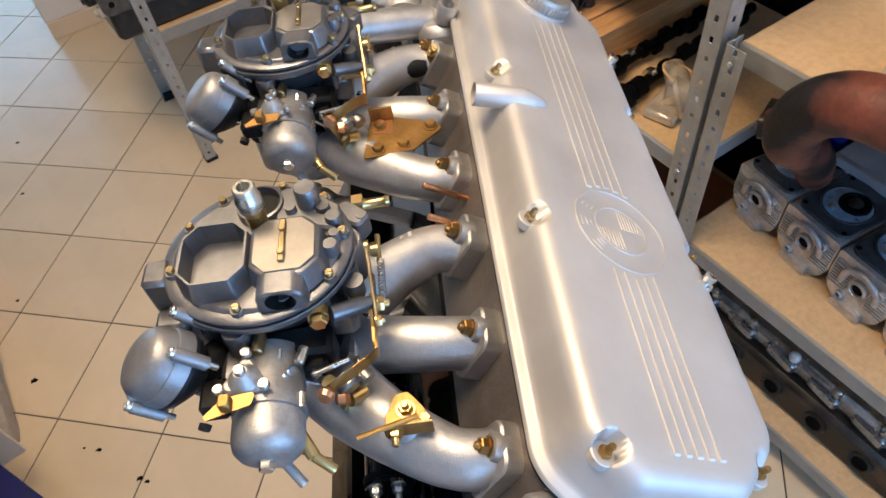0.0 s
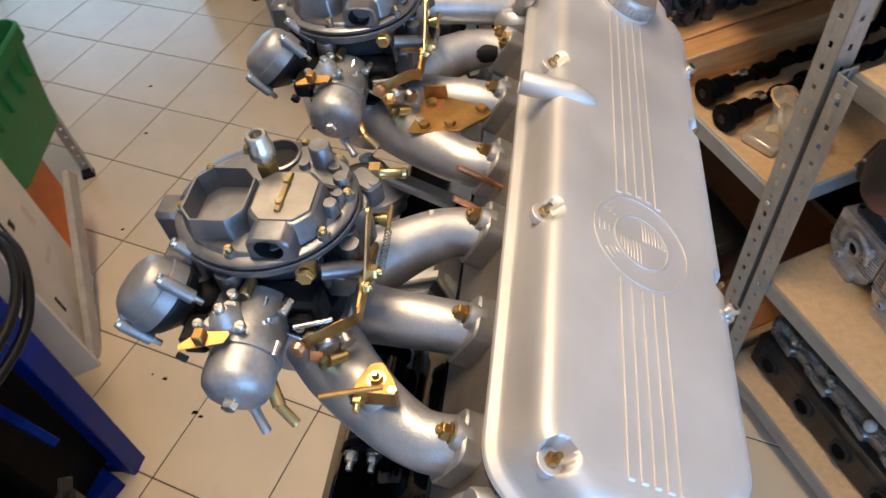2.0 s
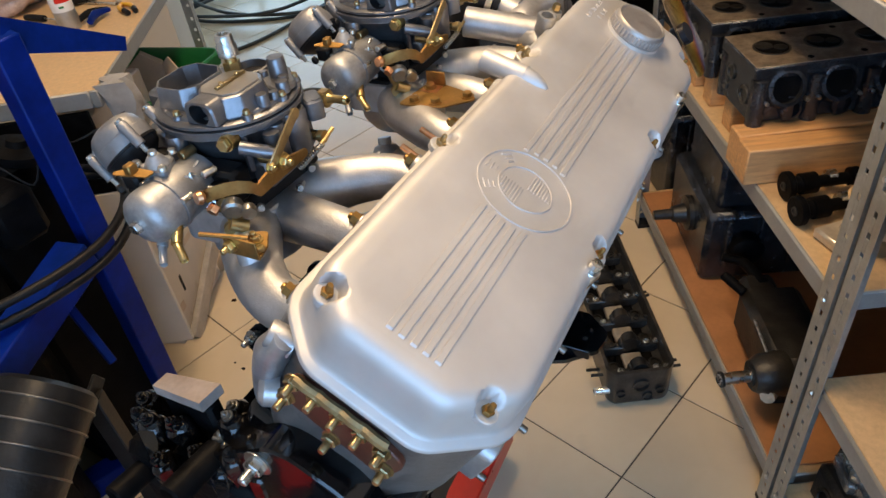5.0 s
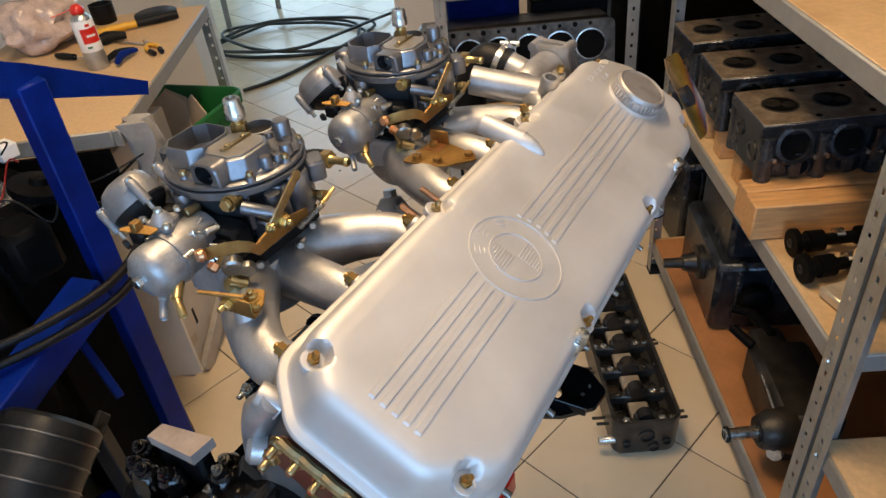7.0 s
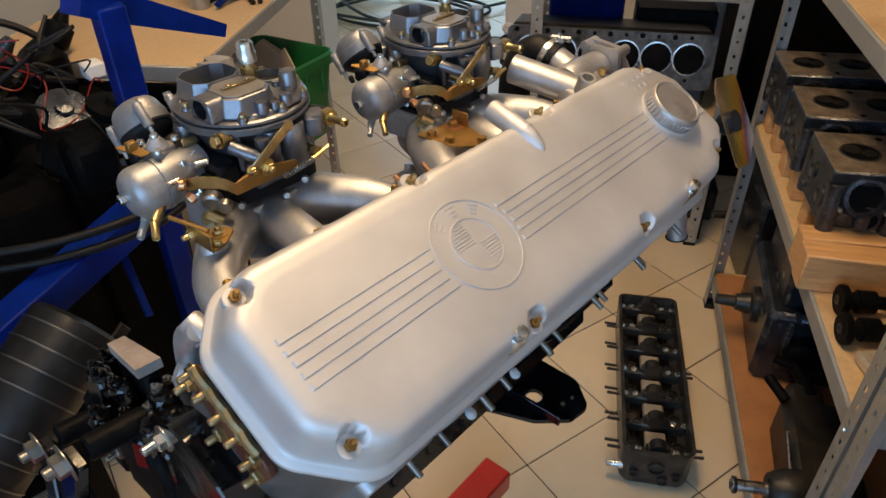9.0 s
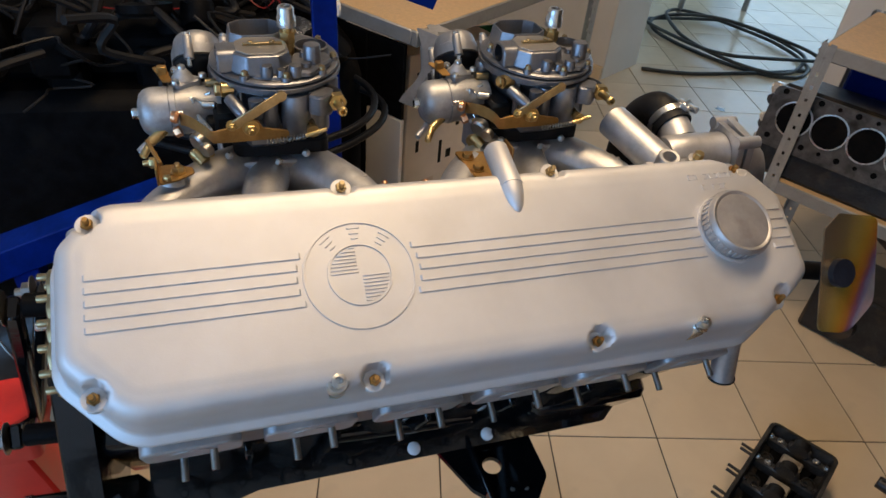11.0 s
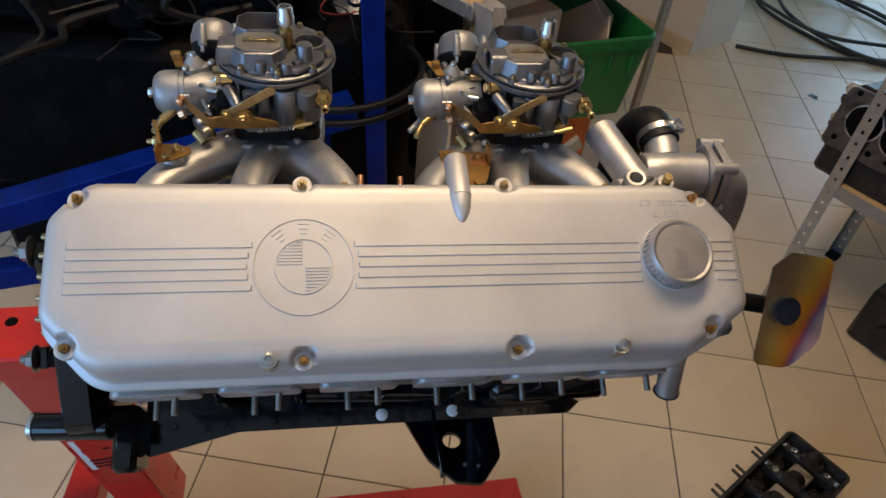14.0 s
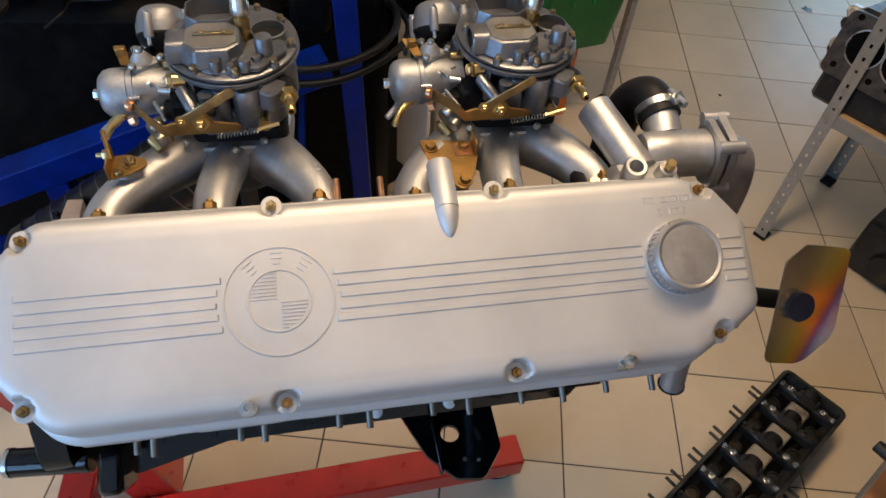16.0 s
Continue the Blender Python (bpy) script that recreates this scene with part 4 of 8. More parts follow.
    for x, y in ((-0.006, 0.014), (0.005, 0.016)):
        turned(bm, [(0.0026, -0.004), (0.0026, 0.008), (0.0016, 0.009)], (x, y, 0), (0, 0, 1), 10, t)
    box(bm, (-0.0012, 0.003, 0.002), (0.0012, 0.020, 0.004), 0.0005, t)
    part("window_screws", bm, DULLBRASS, window_)
    # vent ring, post, bosses behind
    bm = B()
    turned(bm, [(0.0195, 0.1010), (0.0185, 0.1095), (0.0165, 0.1100), (0.0155, 0.102)], (0.000, 0.047, 0), seg=28)
    part("vent_ring", bm, ZINC, lid, "open vent ring")
    # black disc in place of the shade down the vent
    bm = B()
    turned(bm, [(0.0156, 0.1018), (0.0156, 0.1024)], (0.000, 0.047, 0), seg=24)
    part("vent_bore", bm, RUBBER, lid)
    bm = B()
    turned(bm, [(0.0092, 0.1010), (0.0088, 0.124), (0.0078, 0.1255)], (0.039, 0.042, 0), seg=20)
    part("jet_post", bm, ZINC, lid)
    bm = B()
    prism(bm, rounded([(0.012, 0.026, 0.006), (0.060, 0.012, 0.006), (0.064, 0.036, 0.008), (0.034, 0.064, 0.01), (0.014, 0.062, 0.006)], 4), 0.1010, 0.1070, None, 0.002)
    part("jet_block", bm, ZINC, lid)
    for x, y, r, h in ((0.056, -0.006, 0.0065, 0.112), (0.058, 0.008, 0.005, 0.108), (0.058, 0.022, 0.007, 0.112), (0.025, 0.036, 0.005, 0.112), (0.050, 0.034, 0.006, 0.111)):
        bm = B()
        turned(bm, [(r, 0.1010), (r * 0.92, h - 0.002), (r * 0.8, h)], (x, y, 0), seg=14)
        part("jet_boss", bm, ZINC, lid)
    for x, y in ((-0.056, 0.036), (-0.065, -0.006), (-0.012, -0.048), (0.054, -0.028), (0.064, 0.012), (-0.032, 0.060), (0.016, 0.068), (0.050, 0.050)):
        bm = B()
        turned(bm, [(0.0056, 0.0970), (0.0048, 0.1025)], (x, y, 0), seg=12)
        boss = part("screw_boss", bm, ZINC, lid)
        bm = B()
        screw(bm, (x, y, 0.1025), r=0.0034)
        part("lid_screw", bm, DULLBRASS, boss, "dull brass cheese-head screw")
    # banjo fitting
    bm = B()
    turned(bm, [(0.0075, 0.098), (0.0075, 0.114), (0.006, 0.115), (0.0055, 0.134)], (0.002, 0.022, 0), seg=16)
    turned(bm, [(0.0085, 0.115), (0.0085, 0.126)], (0.002, 0.022, 0), seg=6)
    fit_ = part("fuel_fitting", bm, BRASS, root, "upright brass fuel fitting")
    bm = B()
    turned(bm, [(0.006, 0.130), (0.0100, 0.132), (0.0100, 0.1415), (0.0088, 0.143), (0.0088, 0.1505), (0.0075, 0.1525), (0.0052, 0.1525), (0.0046, 0.146)], (0.002, 0.022, 0), seg=12)
    part("fitting_head", bm, STEEL, fit_, "bright hexagonal fitting head")
    # fuel spigot
    bm = B()
    sweep(bm, [(0.045, 0.052, 0.076), (0.058, 0.060, 0.077), (0.068, 0.061, 0.077)], 0.009, 12)
    part("spigot_boss", bm, RUBBER, root)
    bm = B()
    turned(bm, [(0.0095, 0), (0.0095, 0.009)], (0.068, 0.061, 0.077), (1, 0.04, 0), 6)
    turned(bm, [(0.0055, 0.009), (0.0045, 0.012), (0.0042, 0.026), (0.0052, 0.028), (0.0042, 0.031), (0.0026, 0.031), (0.0024, 0.02)], (0.068, 0.061, 0.077), (1, 0.04, 0), 14)
    part("fuel_spigot", bm, BRASS, root, "brass fuel spigot with a hexagon")
    bm = B()
    turned(bm, [(0.0078, -0.012), (0.0078, 0.0)], (0.042, -0.052, 0.083), (0.1, -1, 0.1), 16)
    hexnut(bm, (0.042, -0.052, 0.083), (0.1, -1, 0.1), 0.0066, 0.006)
    part("hex_plug", bm, BRASS, root, "brass hexagonal plug")
    # choke housing, lying towards the rear
    bm = B()
    turned(bm, [(0.0, 0.0), (0.012, 0.0006), (0.0195, 0.003), (0.0240, 0.0075), (0.0258, 0.013), (0.0262, 0.018), (0.0262, 0.032), (0.0252, 0.0326), (0.0252, 0.0336), (0.0272, 0.034),
                (0.0272, 0.039), (0.0258, 0.0395), (0.0255, 0.062), (0.0245, 0.064), (0.0240, 0.085)], (-0.002, -0.137, 0.041), (0.0, 1, 0.02), 36)
    choke = part("choke_housing", bm, CHOKE, root, "domed aluminium choke housing")
    bm = B()
    turned(bm, [(0.0242, 0), (0.0262, 0.0005), (0.0262, 0.004), (0.0242, 0.0045)], (-0.002, -0.1035, 0.0415), (0, 1, 0.02), 32, cap=False)
    for a in (20, 140, 260):
        p = Vector((-0.002 + 0.0268 * math.cos(radians(a)), -0.098, 0.0415 + 0.0268 * math.sin(radians(a))))
        turned(bm, [(0.003, -0.006), (0.003, 0.006)], p, (0, 1, 0), 10)
    part("clamp_ring", bm, STEEL, choke)
    bm = B()
    hexnut(bm, (-0.002, -0.1355, 0.041), (0, -1, 0), 0.0058, 0.008)
    part("centre_bolt", bm, STEEL, choke)
    bm = B()
    rod(bm, (0.016, -0.112, 0.030), (0.026, -0.128, 0.021), 0.0052, 12)
    tubeopen(bm, (0.026, -0.128, 0.021), (0.040, -0.137, 0.012), 0.0040, 0.0012, 14, 0.01)
    part("water_spigot", bm, BRASS, choke, "brass water spigot")
    bm = B()
    rod(bm, (-0.002, -0.118, 0.018), (0.004, -0.128, 0.012), 0.0050, 12)
    tubeopen(bm, (0.004, -0.128, 0.012), (0.016, -0.142, 0.005), 0.0038, 0.0012, 14, 0.01)
    part("water_spigot", bm, ALU, choke, "aluminium water spigot")
    bm = B()
    prism(bm, rounded([(-0.034, -0.005, 0.002), (0.004, -0.006, 0.002), (0.010, 0.002, 0.002), (-0.012, 0.006, 0.002)], 3), 0, 0.0015, pose(-0.012, -0.104, 0.0735, 10, 6, 20))
    box(bm, (-0.026, -0.113, 0.074), (-0.018, -0.103, 0.084), 0.001)
    part("yellow_tab", bm, GOLD, choke, "yellow metal tab")
    bm = B()
    box(bm, (-0.046, -0.106, 0.05), (-0.026, -0.080, 0.068), 0.003)
    hexnut(bm, (-0.043, -0.108, 0.055), (-0.3, -1, -0.2), 0.005, 0.006)
    part("plug_block", bm, RUBBER, choke)
    # accelerator pump cover
    bm = B()
    tri = rounded([(-0.033, -0.098, 0.006), (0.007, -0.098, 0.006), (-0.012, -0.064, 0.006)], 4)
    prism(bm, tri, 0.060, 0.074, None, 0.002)
    turned(bm, [(0.012, 0.074), (0.008, 0.080), (0.005, 0.084)], (-0.012, -0.088, 0), seg=18)
    pump = part("pump_cover", bm, CHOKE, root, "triangular pump cover")
    for x, y in ((-0.029, -0.0955), (0.003, -0.0955), (-0.012, -0.068), (-0.012, -0.088)):
        bm = B()
        screw(bm, (x, y, 0.0742 if y != -0.088 else 0.084), r=0.0042, h=0.0042)
        part("screw", bm, STEEL, pump)
    bm = B()
    box(bm, (-0.036, -0.096, 0.028), (0.012, -0.050, 0.060), 0.005)
    part("pump_body", bm, ZINC, root)
    # vacuum capsule, leaning out
    ax = Vector((-0.65, 0.0, 0.76)).normalized()
    e1, e2 = Vector((0, 1, 0)), Vector((0.76, 0, 0.65)).normalized()
    o = Vector((-0.0705, -0.070, 0.0736))
    fr = Matrix((e2, e1, ax)).transposed().to_4x4()
    fr.translation = o
    bm = B()
    shell = [(0.0320 * math.cos(2 * math.pi * k / 36), 0.0280 * math.sin(2 * math.pi * k / 36)) for k in range(36)]
    quadstrip(bm, [[fr @ Vector((x * f, y * f, z)) for x, y in shell] for f, z in ((1.0, -0.006), (1.0, 0.004), (0.985, 0.006), (0.955, 0.0065), (0.92, 0.012), (0.86, 0.0175), (0.74, 0.0215), (0.55, 0.0240), (0.28, 0.0250), (0.05, 0.0252))])
    pot = part("vacuum_capsule", bm, CASTGREY, root, "domed aluminium vacuum capsule")
    bm = B()
    quadstrip(bm, [[fr @ Vector((x * f, y * f, z)) for x, y in shell] for f, z in ((1.01, -0.0085), (1.01, -0.006))])
    quadstrip(bm, [[fr @ Vector((x * f, y * f, z)) for x, y in shell] for f, z in ((0.45, -0.026), (0.7, -0.020), (0.92, -0.014), (0.97, -0.0086))])
    part("capsule_back", bm, RUBBER, pot, "black capsule back")
    for u, v in ((-0.021, -0.0245), (0.034, -0.009), (0.026, 0.029), (-0.030, 0.026)):
        bm = B()
        turned(bm, [(0.0052, -0.014), (0.0052, 0.010), (0.0046, 0.0115)], fr @ Vector((u, v, 0)), ax, 14)
        lug = part("lug", bm, CASTGREY, pot)
        bm = B()
        screw(bm, fr @ Vector((u, v, 0.0115)), ax, 0.0042, 0.0035)
        rod(bm, fr @ Vector((u, v, -0.014)), fr @ Vector((u, v, -0.022)), 0.0026, 8)
        part("screw", bm, STEEL, lug)
    for k in range(3):
        bm = B()
        sweep(bm, [fr @ Vector((f * math.cos(a), f * math.sin(a), z)) for a, f, z in ((k * 0.9 + 2.2, 0.029, 0.006), (k * 0.9 + 2.2, 0.027, 0.013), (k * 0.9 + 2.2, 0.022, 0.0195))], [0.0022, 0.0022, 0.0012], 8)
        part("dome_rib", bm, CASTGREY, pot)
    bm = B()
    rod(bm, o - ax * 0.02, (-0.040, -0.050, 0.050), 0.013, 16)
    part("capsule_neck", bm, RUBBER, pot)
    bm = B()
    rod(bm, (-0.056, -0.082, 0.060), (-0.020, -0.100, 0.052), 0.0026, 8)
    hexnut(bm, (-0.056, -0.082, 0.060), (-0.8, 0.4, 0.2), 0.0045, 0.006)
    part("link_rod", bm, STEEL, pot, "thin steel link rod")
    # throttle linkage on the engine side
    bm = B()
    plate = rounded([(-0.034, -0.012, 0.003), (0.036, -0.012, 0.003), (0.040, -0.004, 0.004), (0.012, 0.002, 0.003), (0.008, 0.010, 0.006), (-0.008, 0.012, 0.007), (-0.020, 0.004, 0.003), (-0.034, 0.002, 0.003)], 4)
    t = Matrix.Translation((0.078, -0.028, 0.054)) @ Matrix(((0, 0, 1, 0), (1, 0, 0, 0), (0, 1, 0, 0), (0, 0, 0, 1)))
    prism(bm, plate, -0.001, 0.0015, t, 0.0005)
    quadstrip(bm, [[Vector((x + dx, y + dy, z + dz)) for dx, dy, dz in ((0, 0, 0.0065), (0.0018, 0.0006, 0.0065), (0.0018, 0.0006, -0.0065), (0, 0, -0.0065))]
                   for x, y, z in ((0.078, -0.058, 0.049), (0.0785, -0.066, 0.0495), (0.077, -0.072, 0.056), (0.072, -0.079, 0.060), (0.062, -0.086, 0.060), (0.050, -0.092, 0.057), (0.043, -0.095, 0.054))])
    lever = part("throttle_lever", bm, GOLD, root, "yellow plated throttle lever")
    bm = B()
    bar(bm, (0.082, -0.044, 0.062), (0.080, 0.004, 0.090), 0.010, 0.0022, 0.001, up=(1, 0, 0))
    turned(bm, [(0.0055, -0.0012), (0.0055, 0.0016)], (0.080, 0.004, 0.090), (1, 0, 0), 14)
    part("lever_arm", bm, DULLBRASS, lever, "dull brass lever arm")
    bm = B()
    turned(bm, [(0.0085, 0), (0.0085, 0.002)], (0.080, -0.028, 0.058), (1, 0, 0), 16)
    hexnut(bm, (0.082, -0.028, 0.058), (1, 0, 0), 0.0062, 0.006, 1.3, 0.004)
    hexnut(bm, (0.081, -0.046, 0.062), (1, 0, 0), 0.0045, 0.005, 1.3, 0.002)
    rod(bm, (0.055, -0.028, 0.058), (0.082, -0.028, 0.058), 0.0055, 12)
    part("pivot", bm, BRASS, lever)
    bm = B()
    turned(bm, [(0.0055, 0), (0.0068, 0.003), (0.0055, 0.007)], (0.043, -0.096, 0.055), (-0.3, -0.9, 0.2), 12)
    hexnut(bm, (0.052, -0.094, 0.046), (0, -1, -0.4), 0.0055, 0.008)
    part("ball_joint", bm, COPPER, lever)
    bm = B()
    turned(bm, [(0.0095, 0), (0.0105, 0.003), (0.0105, 0.010), (0.008, 0.012)], (0.050, -0.074, 0.034), (0.6, -0.7, -0.2), 16)
    turned(bm, [(0.007, 0), (0.0078, 0.003), (0.007, 0.008)], (0.064, -0.070, 0.030), (0.6, -0.7, -0.2), 14)
    part("cam_roller", bm, DULLSTEEL, lever)
    pts = []
    for k in range(70):
        f = k / 69
        a = f * 12 * 2 * math.pi
        c = Vector((0.085, -0.014 + 0.040 * f, 0.042 + 0.004 * f))
        pts.append(c + Vector((0.0028 * math.cos(a), 0, 0.0028 * math.sin(a))))
    bm = B()
    sweep(bm, pts, 0.0006, 5, 2)
    part("spring", bm, DULLSTEEL, lever, "small coil spring")
    bm = B()
    turned(bm, [(0.0052, 0), (0.0052, 0.016), (0.0066, 0.0165), (0.0066, 0.022)], (0.062, 0.034, 0.050), (1, 0.0, 0), 12)
    rod(bm, (0.084, 0.026, 0.046), (0.084, 0.048, 0.052), 0.0022, 8)
    part("stop_screw", bm, BRASS, root)
    bm = B()
    rod(bm, (0.040, -0.078, 0.036), (0.046, -0.070, 0.006), 0.006, 10)
    rod(bm, (0.052, -0.086, 0.020), (0.062, -0.076, 0.012), 0.0065, 10)
    turned(bm, [(0.009, 0), (0.009, 0.004)], (0.05, -0.082, 0.014), (0.7, -0.6, -0.2), 14)
    part("shaft_end", bm, BRASS, root)
    bm = B()
    sweep(bm, [(0.018, -0.066, 0.050), (0.016, -0.080, 0.064), (0.020, -0.078, 0.046), (0.034, -0.074, 0.028), (0.050, -0.070, 0.026)], 0.0012, 6)
    sweep(bm, [(0.010, -0.062, 0.066), (0.008, -0.078, 0.055), (0.012, -0.080, 0.035)], 0.0016, 6)
    part("link_wire", bm, STEEL, root)
    for a, b_, r in (((0.022, -0.072, 0.058), (0.026, -0.058, 0.058), 0.0042), ((-0.006, -0.066, 0.070), (-0.004, -0.050, 0.070), 0.005), ((-0.072, 0.020, 0.085), (-0.062, 0.012, 0.085), 0.006), ((0.030, -0.078, 0.050), (0.058, -0.066, 0.046), 0.0022), ((0.000, -0.070, 0.062), (0.014, -0.084, 0.060), 0.003)):
        bm = B()
        rod(bm, a, b_, r, 10, ch=0.001)
        part("fitting", bm, STEEL if r < 0.0045 else DULLBRASS, root)
    for k, (x, y, z) in enumerate(((0.03, -0.07, 0.04), (0.058, -0.05, 0.016), (0.066, 0.0, 0.008), (0.03, 0.055, 0.006), (-0.03, -0.056, 0.03), (0.06, 0.03, 0.012), (0.008, -0.066, 0.02))):
        bm = B()
        screw(bm, (x, y, z), (0.6, -0.6, 0.2), 0.004, 0.005)
        part("screw", bm, STEEL, root)
    return root


first_carb = carburettor((-0.227, 0.168, 1.105), "grey zinc two-stage carburettor with brass fittings and yellow linkage")
copy_thing(first_carb, Matrix.Translation((-0.2275, 0.4795, 1.095)))


# ---- cable brackets on the manifolds ----
def bracket_small():
    root = thing("throttle_cable_bracket", Matrix.Identity(4), "small yellow plated bracket bolted to the intake runner", "bracket")
    bm = B()
    turned(bm, [(0.014, 1.10), (0.0125, 1.124), (0.0115, 1.1255)], (-0.135, 0.060, 0), seg=18)
    part("boss", bm, ALU, root)
    bm = B()
    prism(bm, rounded([(-0.014, -0.012, 0.003), (0.022, -0.012, 0.003), (0.016, 0.006, 0.003), (0.004, 0.022, 0.005), (-0.006, 0.019, 0.004), (-0.014, 0.002, 0.003)], 3), 1.1257, 1.1278,
          Matrix.Translation((-0.134, 0.060, 0)), 0.0005)
    box(bm, (-0.148, 0.0465, 1.1257), (-0.112, 0.0485, 1.144), 0.0006)
    part("plate", bm, GOLD, root, "yellow plated bracket plate")
    bm = B()
    hexnut(bm, (-0.132, 0.066, 1.1278), r=0.0058, h=0.006, washer=1.3, stud=0.004)
    part("bolt", bm, BRASS, root)
    bm = B()
    hexnut(bm, (-0.118, 0.056, 1.1278), r=0.0045, h=0.005)
    part("bolt", bm, BRASS, root)
    bm = B()
    hexnut(bm, (-0.140, 0.0465, 1.136), (0, -1, 0), 0.0055, 0.006, 1.2, 0.006)
    part("bolt", bm, BRASS, root)
    bm = B()
    rod(bm, (-0.166, 0.040, 1.146), (-0.122, 0.052, 1.144), 0.0022, 8)
    part("cable_end", bm, GOLD, root)


def bracket_large():
    root = thing("linkage_bracket", Matrix.Identity(4), "flat yellow plated linkage bracket with an orange tint on two bosses", "bracket")
    bm = B()
    for x, y in ((-0.143, 0.377), (-0.116, 0.380), (-0.135, 0.414)):
        turned(bm, [(0.0115, 1.075), (0.010, 1.103), (0.009, 1.1045)], (x, y, 0), seg=16)
    part("boss", bm, ALU, root)
    bm = B()
    prism(bm, rounded([(-0.160, 0.366, 0.004), (-0.104, 0.372, 0.008), (-0.070, 0.402, 0.006), (-0.098, 0.418, 0.02), (-0.128, 0.428, 0.005), (-0.150, 0.424, 0.005)], 4), 1.1047, 1.1069, None, 0.0005)
    box(bm, (-0.150, 0.4235, 1.1047), (-0.124, 0.426, 1.124), 0.0006)
    part("plate", bm, GOLD, root, "yellow plated plate")
    bm = B()
    box(bm, (-0.148, 0.402, 1.107), (-0.126, 0.4225, 1.1073), 0.0001)
    part("tint", bm, COPPER, root, "copper coloured patch")
    for x, y in ((-0.143, 0.377), (-0.116, 0.380), (-0.140, 0.414), (-0.085, 0.404)):
        bm = B()
        hexnut(bm, (x, y, 1.1069), r=0.0062, h=0.006, washer=1.3)
        part("bolt", bm, GOLD, root)


bracket_small()
bracket_large()


# ---- water pump housing at the front ----
def thermostat_housing():
    root = thing("thermostat_housing", Matrix.Identity(4), "cast aluminium thermostat housing with an open hose spigot", "thermostat housing")
    bm = B()
    tubeopen(bm, (-0.070, 0.598, 1.110), (-0.165, 0.574, 1.128), 0.0205, 0.003, 28, 0.05)
    part("spigot", bm, ALU, root)
    # the spigot's inner shade, painted as a black disc
    bm = B()
    turned(bm, [(0.0172, 0), (0.0172, 0.001)], (-0.150, 0.578, 1.125), (-0.95, -0.24, 0.18), 20)
    part("spigot_bore", bm, RUBBER, root)
    bm = B()
    box(bm, (-0.085, 0.560, 1.075), (-0.030, 0.640, 1.120), 0.010)
    body = part("body", bm, ALU, root)
    bm = B()
    turned(bm, [(0.024, 0), (0.026, 0.004), (0.027, 0.03), (0.027, 0.075)], (-0.100, 0.612, 1.108), (0.08, 1, 0.02), 28)
    part("barrel", bm, ALU, body)
    bm = B()
    turned(bm, [(0.0125, 0), (0.0125, 0.022), (0.011, 0.024), (0.0078, 0.0238), (0.007, 0.006)], (-0.052, 0.577, 1.122), (0.30, -0.1, 0.95), 20)
    part("sensor_boss", bm, ALU, body, "open threaded boss")
    bm = B()
    turned(bm, [(0.0105, 0), (0.0095, 0.024)], (-0.055, 0.615, 1.112), (0.3, 0, 1), 16)
    part("sensor_post", bm, ALU, body)
    bm = B()
    hexnut(bm, (-0.0478, 0.615, 1.136), (0.3, 0, 1), 0.0058, 0.009)
    part("sensor", bm, BRASS, body, "brass sensor plug")
    bm = B()
    hexnut(bm, (-0.070, 0.548, 1.098), (0.2, -0.2, 1), 0.0065, 0.008)
    rod(bm, (-0.068, 0.550, 1.070), (-0.070, 0.548, 1.099), 0.009, 14)
    part("side_bolt", bm, BRASS, body, "brass bolt")
    # two bolted flanges, with ears
    t = Matrix.Translation((-0.092, 0.688, 1.109)) @ basis((0.10, 1, 0.04))
    for z0, z1, ex in ((0.0, 0.009, 0.0), (0.0115, 0.022, 0.004)):
        bm = B()
        prism(bm, rounded([(-0.030, -0.036, 0.010), (0.030, -0.036, 0.010), (0.033, 0.0, 0.012), (0.030, 0.034 + ex, 0.010), (-0.030, 0.034, 0.010), (-0.034, 0.0, 0.012)], 4), z0, z1, t, 0.0015)
        part("flange", bm, ALU, root)
    for x, y in ((-0.026, -0.030), (0.026, -0.030), (0.026, 0.030), (-0.026, 0.030)):
        bm = B()
        turned(bm, [(0.0075, -0.003), (0.0075, 0.026), (0.0042, 0.0262), (0.0042, 0.018)], t @ Vector((x, y, 0)), (0.10, 1, 0.04), 16)
        part("ear", bm, ALU, root)
    bm = B()
    sweep(bm, [(-0.092, 0.705, 1.108), (-0.088, 0.722, 1.098), (-0.083, 0.728, 1.070), (-0.080, 0.728, 1.02)], [0.027, 0.027, 0.026, 0.026], 22)
    part("outlet_elbow", bm, ALU, root)
    bm = B()
    turned(bm, [(0.021, 0), (0.021, 0.034)], (-0.118, 0.648, 1.114), (-0.93, 0.05, 0.35), 24)
    part("hose_neck", bm, ALU, root)
    bm = B()
    sweep(bm, [(-0.142, 0.650, 1.123), (-0.165, 0.648, 1.130), (-0.180, 0.645, 1.128), (-0.196, 0.638, 1.108), (-0.200, 0.632, 1.075), (-0.196, 0.628, 1.02)], 0.0245, 24)
    part("hose", bm, RUBBER, root, "thick black rubber coolant hose")
    bm = B()
    turned(bm, [(0.0250, 0), (0.0262, 0.0004), (0.0262, 0.009), (0.0250, 0.0094)], (-0.150, 0.6495, 1.1255), (-0.93, 0.0, 0.30), 28)
    box(bm, (-0.009, -0.006, -0.004), (0.009, 0.006, 0.006), 0.0015, Matrix.Translation((-0.146, 0.662, 1.149)) @ basis((0.5, 0.3, 0.8)))
    rod(bm, (-0.158, 0.660, 1.151), (-0.130, 0.666, 1.151), 0.0042, 10)
    part("hose_clamp", bm, STEEL, root, "bright worm-drive hose clamp")
    bm = B()
